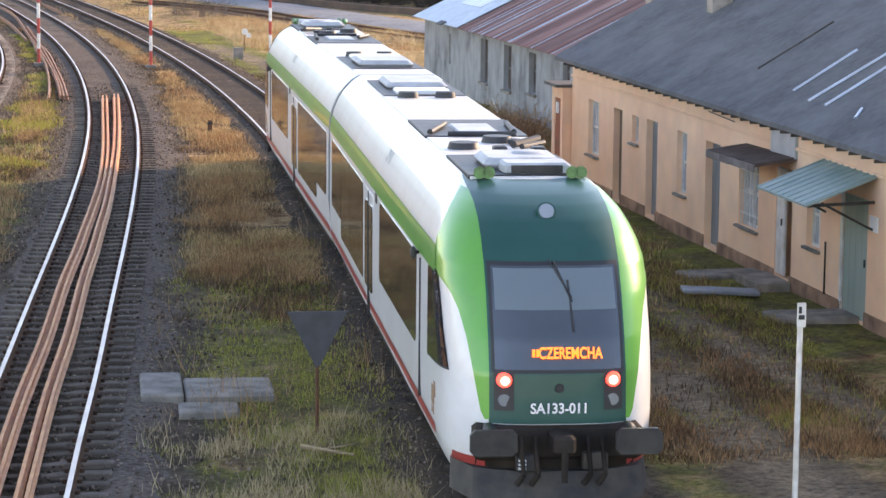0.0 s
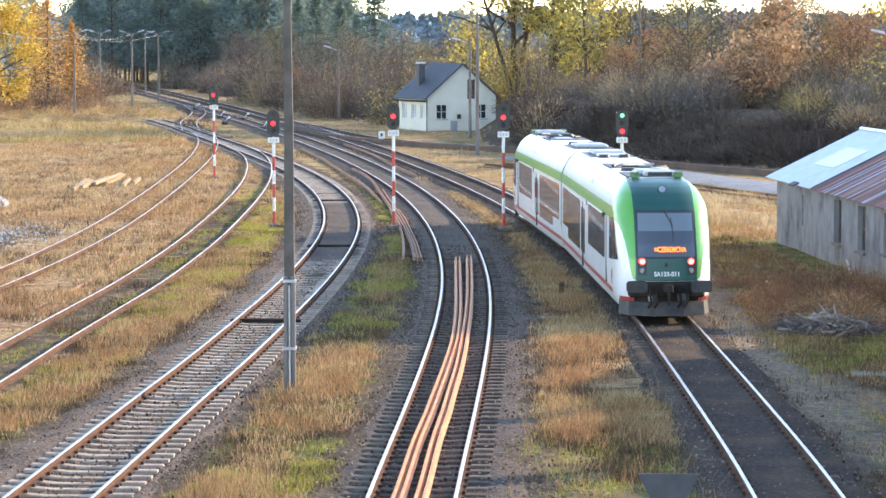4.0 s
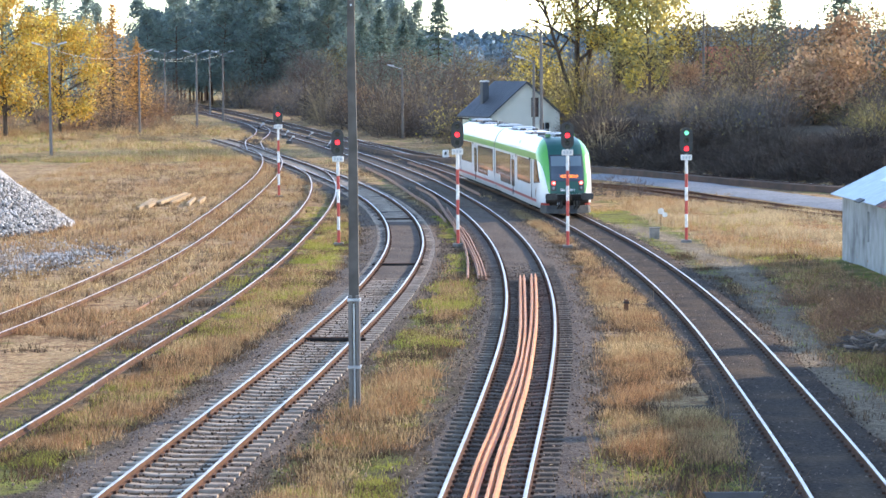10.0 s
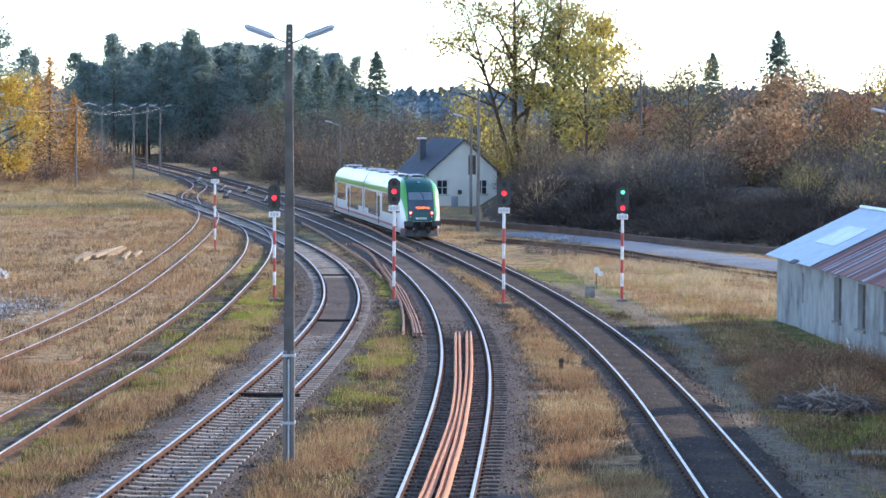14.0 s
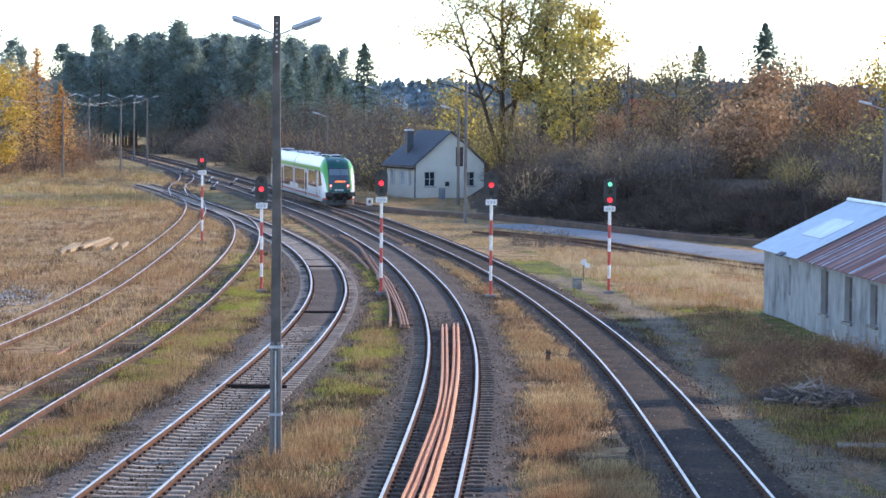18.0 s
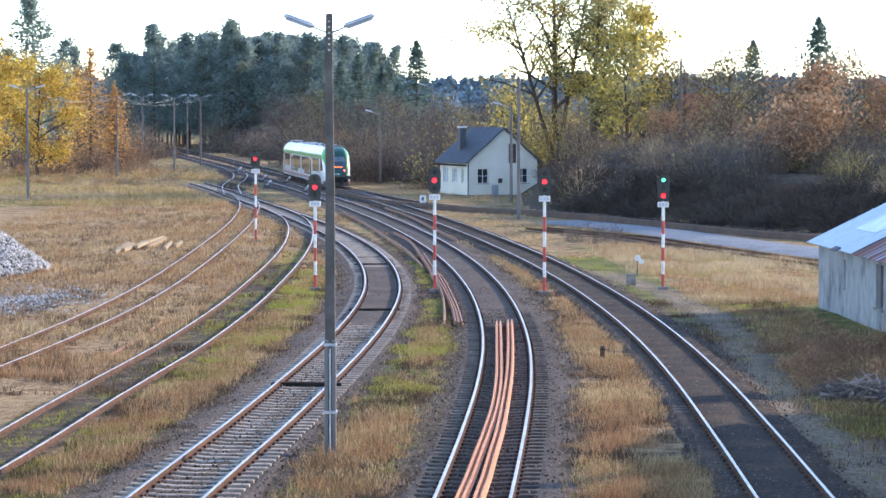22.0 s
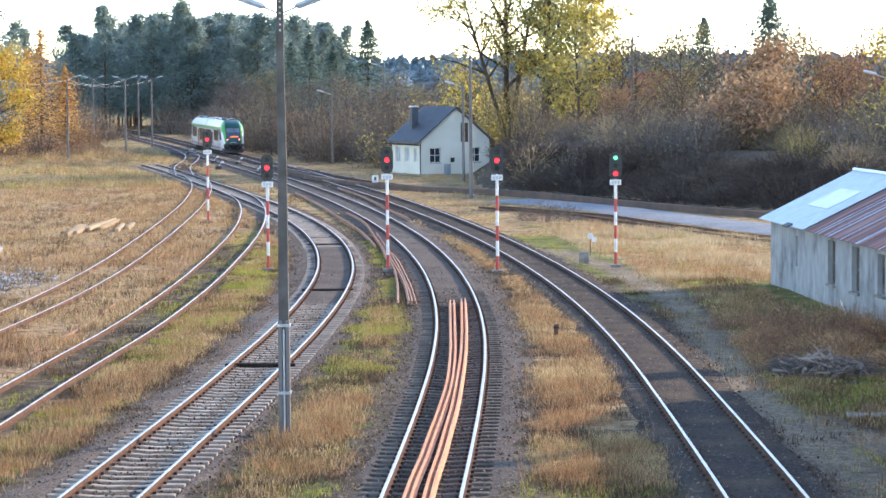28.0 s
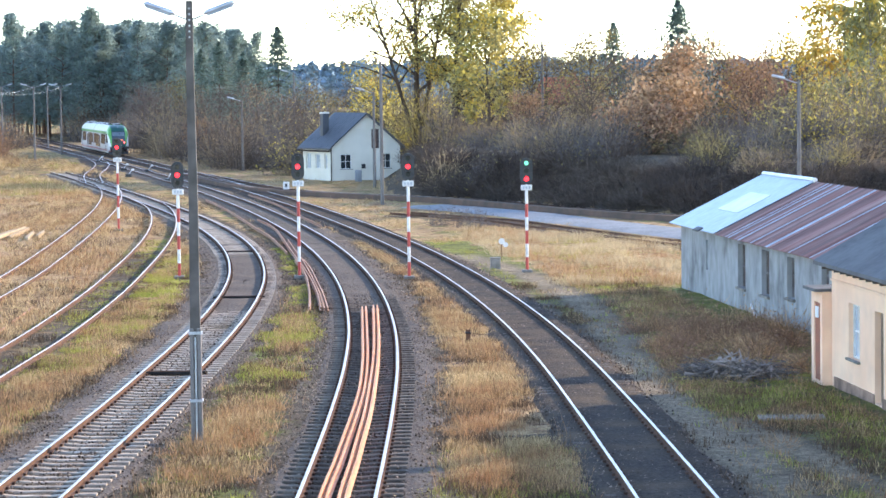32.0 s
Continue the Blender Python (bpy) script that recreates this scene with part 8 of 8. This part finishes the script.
tufts("dry_grass", "dry far yard grass", 118, 5200, (-62, -22, 205, 345), 8, 0.5, 0.022, M_GRASSDRY, lambda x, y: x < nearest_x(LINE_C, y) - 4, -0.05, 0.1)
tufts("dry_grass", "dry grass between the far tracks", 119, 2600, (-24, 3, 130, 240), 8, 0.22, 0.013, M_GRASSDRY, None, 0.05, 0.2)


M_GRASSDARK = mat("dark withered stems", (0.12, 0.08, 0.05), 0.9, island=0.5, second=(0.2, 0.12, 0.07), scale=0.5)
for _n, (_seed, _count, _area, _rule) in enumerate(((130, 3000, (-12, -4, 48, 140), between(LINE_A, LINE_L, 0.8, 2.0)), (131, 1900, (-7, 0, 40, 130), between(LINE_L, LINE_C, 1.8, 1.8)), (132, 2000, (-1, 6, 46, 130), between(LINE_C, LINE_R, 1.9, 1.4)),
                                                    (133, 4200, (-30, -10, 70, 200), None), (134, 3200, (6, 13, 34, 106), None))):
    tufts("withered_weeds", "dark withered weeds among dry grass", _seed, _count, _area, 8, 0.17 if _n != 3 else 0.28, 0.012, M_GRASSDARK, _rule, 0.02, 0.5)


def litter(seed, n, x0, x1, y0, y1):
    """Fallen leaves and pale scraps on the ground."""
    rng = np.random.default_rng(seed)
    x, y = rng.uniform(x0, x1, n), y0 + (y1 - y0) * rng.uniform(0, 1, n) ** 1.4
    z = np.array([ground_height(a, b) for a, b in zip(x, y)]) + 0.045
    return leaf_quads(rng, np.stack([x, y, z], 1), 0.05, 0.9, 0.75)


for _seed, _n, _box in ((140, 2600, (-13, 13, 34, 100)), (141, 1800, (-28, -8, 70, 150))):
    _v, _f = litter(_seed, _n, *_box)
    solo("fallen_leaves", np_mesh("fallen_leaves", _v, _f, M_TIMBER if _seed == 140 else M_GRASSPALE), None, "pale fallen leaves scattered on the ground", "leaves", "stuff")


# ---- stones ----
def stones(name, label, seed, pts, size, material):
    rng = np.random.default_rng(seed)
    n = len(pts)
    oct_v = np.array([(1, 0, 0), (0, 1, 0), (-1, 0, 0), (0, -1, 0), (0, 0, 1), (0, 0, -1)], float)
    oct_f = np.array([(0, 1, 4), (1, 2, 4), (2, 3, 4), (3, 0, 4), (1, 0, 5), (2, 1, 5), (3, 2, 5), (0, 3, 5)])
    a, b = spin(rng, n)
    c = np.cross(a, b)
    s = size * rng.uniform(0.5, 1.4, (n, 1, 1))
    v = oct_v[None] * rng.uniform(0.6, 1.2, (n, 6, 1))
    v = (v[:, :, 0:1] * a[:, None] + v[:, :, 1:2] * b[:, None] + v[:, :, 2:3] * c[:, None] * 0.7) * s + pts[:, None]
    f = (oct_f[None] + 6 * np.arange(n)[:, None, None]).reshape(-1, 3)
    solo(name, np_mesh(name, v.reshape(-1, 3), f, material), None, label, "stones", "stuff")


def ballast_points(line, n, seed, y0, y1, half, z=0.0):
    rng = np.random.default_rng(seed)
    path = np.array([(x, y, h) for x, y, _, h in curve_path(line, 0.5) if y0 < y < y1])
    k = rng.integers(0, len(path), n)
    a = rng.uniform(-half, half, n)
    x = path[k, 0] + a * np.sin(path[k, 2]) + rng.normal(size=n) * 0.2
    y = path[k, 1] - a * np.cos(path[k, 2]) + rng.uniform(-0.5, 0.5, n)
    return np.stack([x, y, np.where(np.abs(a) > 1.9, -0.05, z) + rng.uniform(-0.02, 0.015, n)], 1)


stones("ballast_stones", "loose grey ballast stones along the middle track", 201, ballast_points(LINE_C, 21000, 202, 30, 135, 3.1, -0.02), 0.034, M_STONE)
stones("ballast_stones", "loose grey ballast stones along the curving track", 203, ballast_points(LINE_L, 18000, 204, 44, 140, 2.8, -0.03), 0.034, M_STONE)
stones("ballast_stones", "dark loose stones along the main track", 205, ballast_points(LINE_R, 12000, 206, 32, 140, 1.5, 0.0), 0.034, M_STONE)


def gravel_heap():
    rng = np.random.default_rng(210)
    cx, cy, rx, ry, h = -27.0, 123.0, 5.2, 8.5, 3.8
    s = Solid()
    rings, seg = 9, 36
    vs = []
    for i in range(rings + 1):
        t = i / rings
        for j in range(seg):
            a = 2 * math.pi * j / seg
            k = 1 + 0.12 * noise.noise((math.cos(a) * 2, math.sin(a) * 2, t * 2))
            vs.append((cx + rx * t * k * math.cos(a), cy + ry * t * k * math.sin(a), h * (1 - t) ** 1.0 * k + (-0.12 if i == rings else 0.03 * rng.uniform(-1, 1))))
    fs = [(i * seg + j, i * seg + (j + 1) % seg, (i + 1) * seg + (j + 1) % seg, (i + 1) * seg + j) for i in range(rings) for j in range(seg)]
    solo("gravel_heap", s.add(vs, fs), M_GRAVEL, "large heap of pale grey gravel in the yard", "gravel", smooth=True)
    n = 16000
    t, a = np.sqrt(rng.uniform(0, 1, n)), rng.uniform(0, 6.283, n)
    pts = np.stack([cx + rx * t * np.cos(a), cy + ry * t * np.sin(a), h * (1 - t) + 0.02], 1)
    m = 4200
    flat = np.stack([rng.normal(size=m) * 1.6 - 20.6, rng.normal(size=m) * 4.0 + 104, np.full(m, -0.03)], 1)
    stones("gravel_stones", "pale loose gravel covering the heap", 211, pts, 0.11, M_GRAVEL)
    stones("gravel_stones", "pale gravel strewn before the heap", 212, flat, 0.07, M_GRAVEL)


gravel_heap()


# ---- what moves ----
def motions():
    """The railcar runs away along its curved track: each half stands on its own bogies."""
    line = np.array([(x, y) for x, y, _, _ in curve_path(LINE_R, 0.25)])
    run = np.r_[0, np.cumsum(np.hypot(*np.diff(line, axis=0).T))]
    start = float(np.interp(30.6, line[:, 1], run))

    def spot(s):
        return Vector((np.interp(s, run, line[:, 0]), np.interp(s, run, line[:, 1]), RAIL_TOP))

    times = [0.0, 1, 2, 3, 4, 7, 8, 9, 10, 11, 13, 14.5, 16.5, 19, 21, 24, 26.5, 29.5, 32]
    ways = [0.0, 10.4, 20.3, 30.3, 39.9, 69.7, 78.7, 88.0, 96.8, 105.6, 123.3, 137.8, 158.3, 183.6, 203.5, 233.8, 255.2, 281.2, 298.7]
    t_all = np.arange(0, 32.01, 0.5)
    fit = np.polyfit(times, ways, 6)
    ends, hinge = [], []
    for t in t_all:
        s = start + float(np.polyval(fit, t))
        a, b, c = spot(s + 3.4), spot(s + 20.75), spot(s + 38.1)
        h1, h2 = math.atan2(b.y - a.y, b.x - a.x) - math.pi / 2, math.atan2(c.y - b.y, c.x - b.x) - math.pi / 2
        ends.append((float(t), Matrix.Translation(b) @ Matrix.Rotation(h1, 4, "Z")))
        hinge.append((float(t), Matrix.Rotation(math.pi + h2 - h1, 4, "Z")))
    walk(train, ends)
    walk(far_car, hinge)


motions()
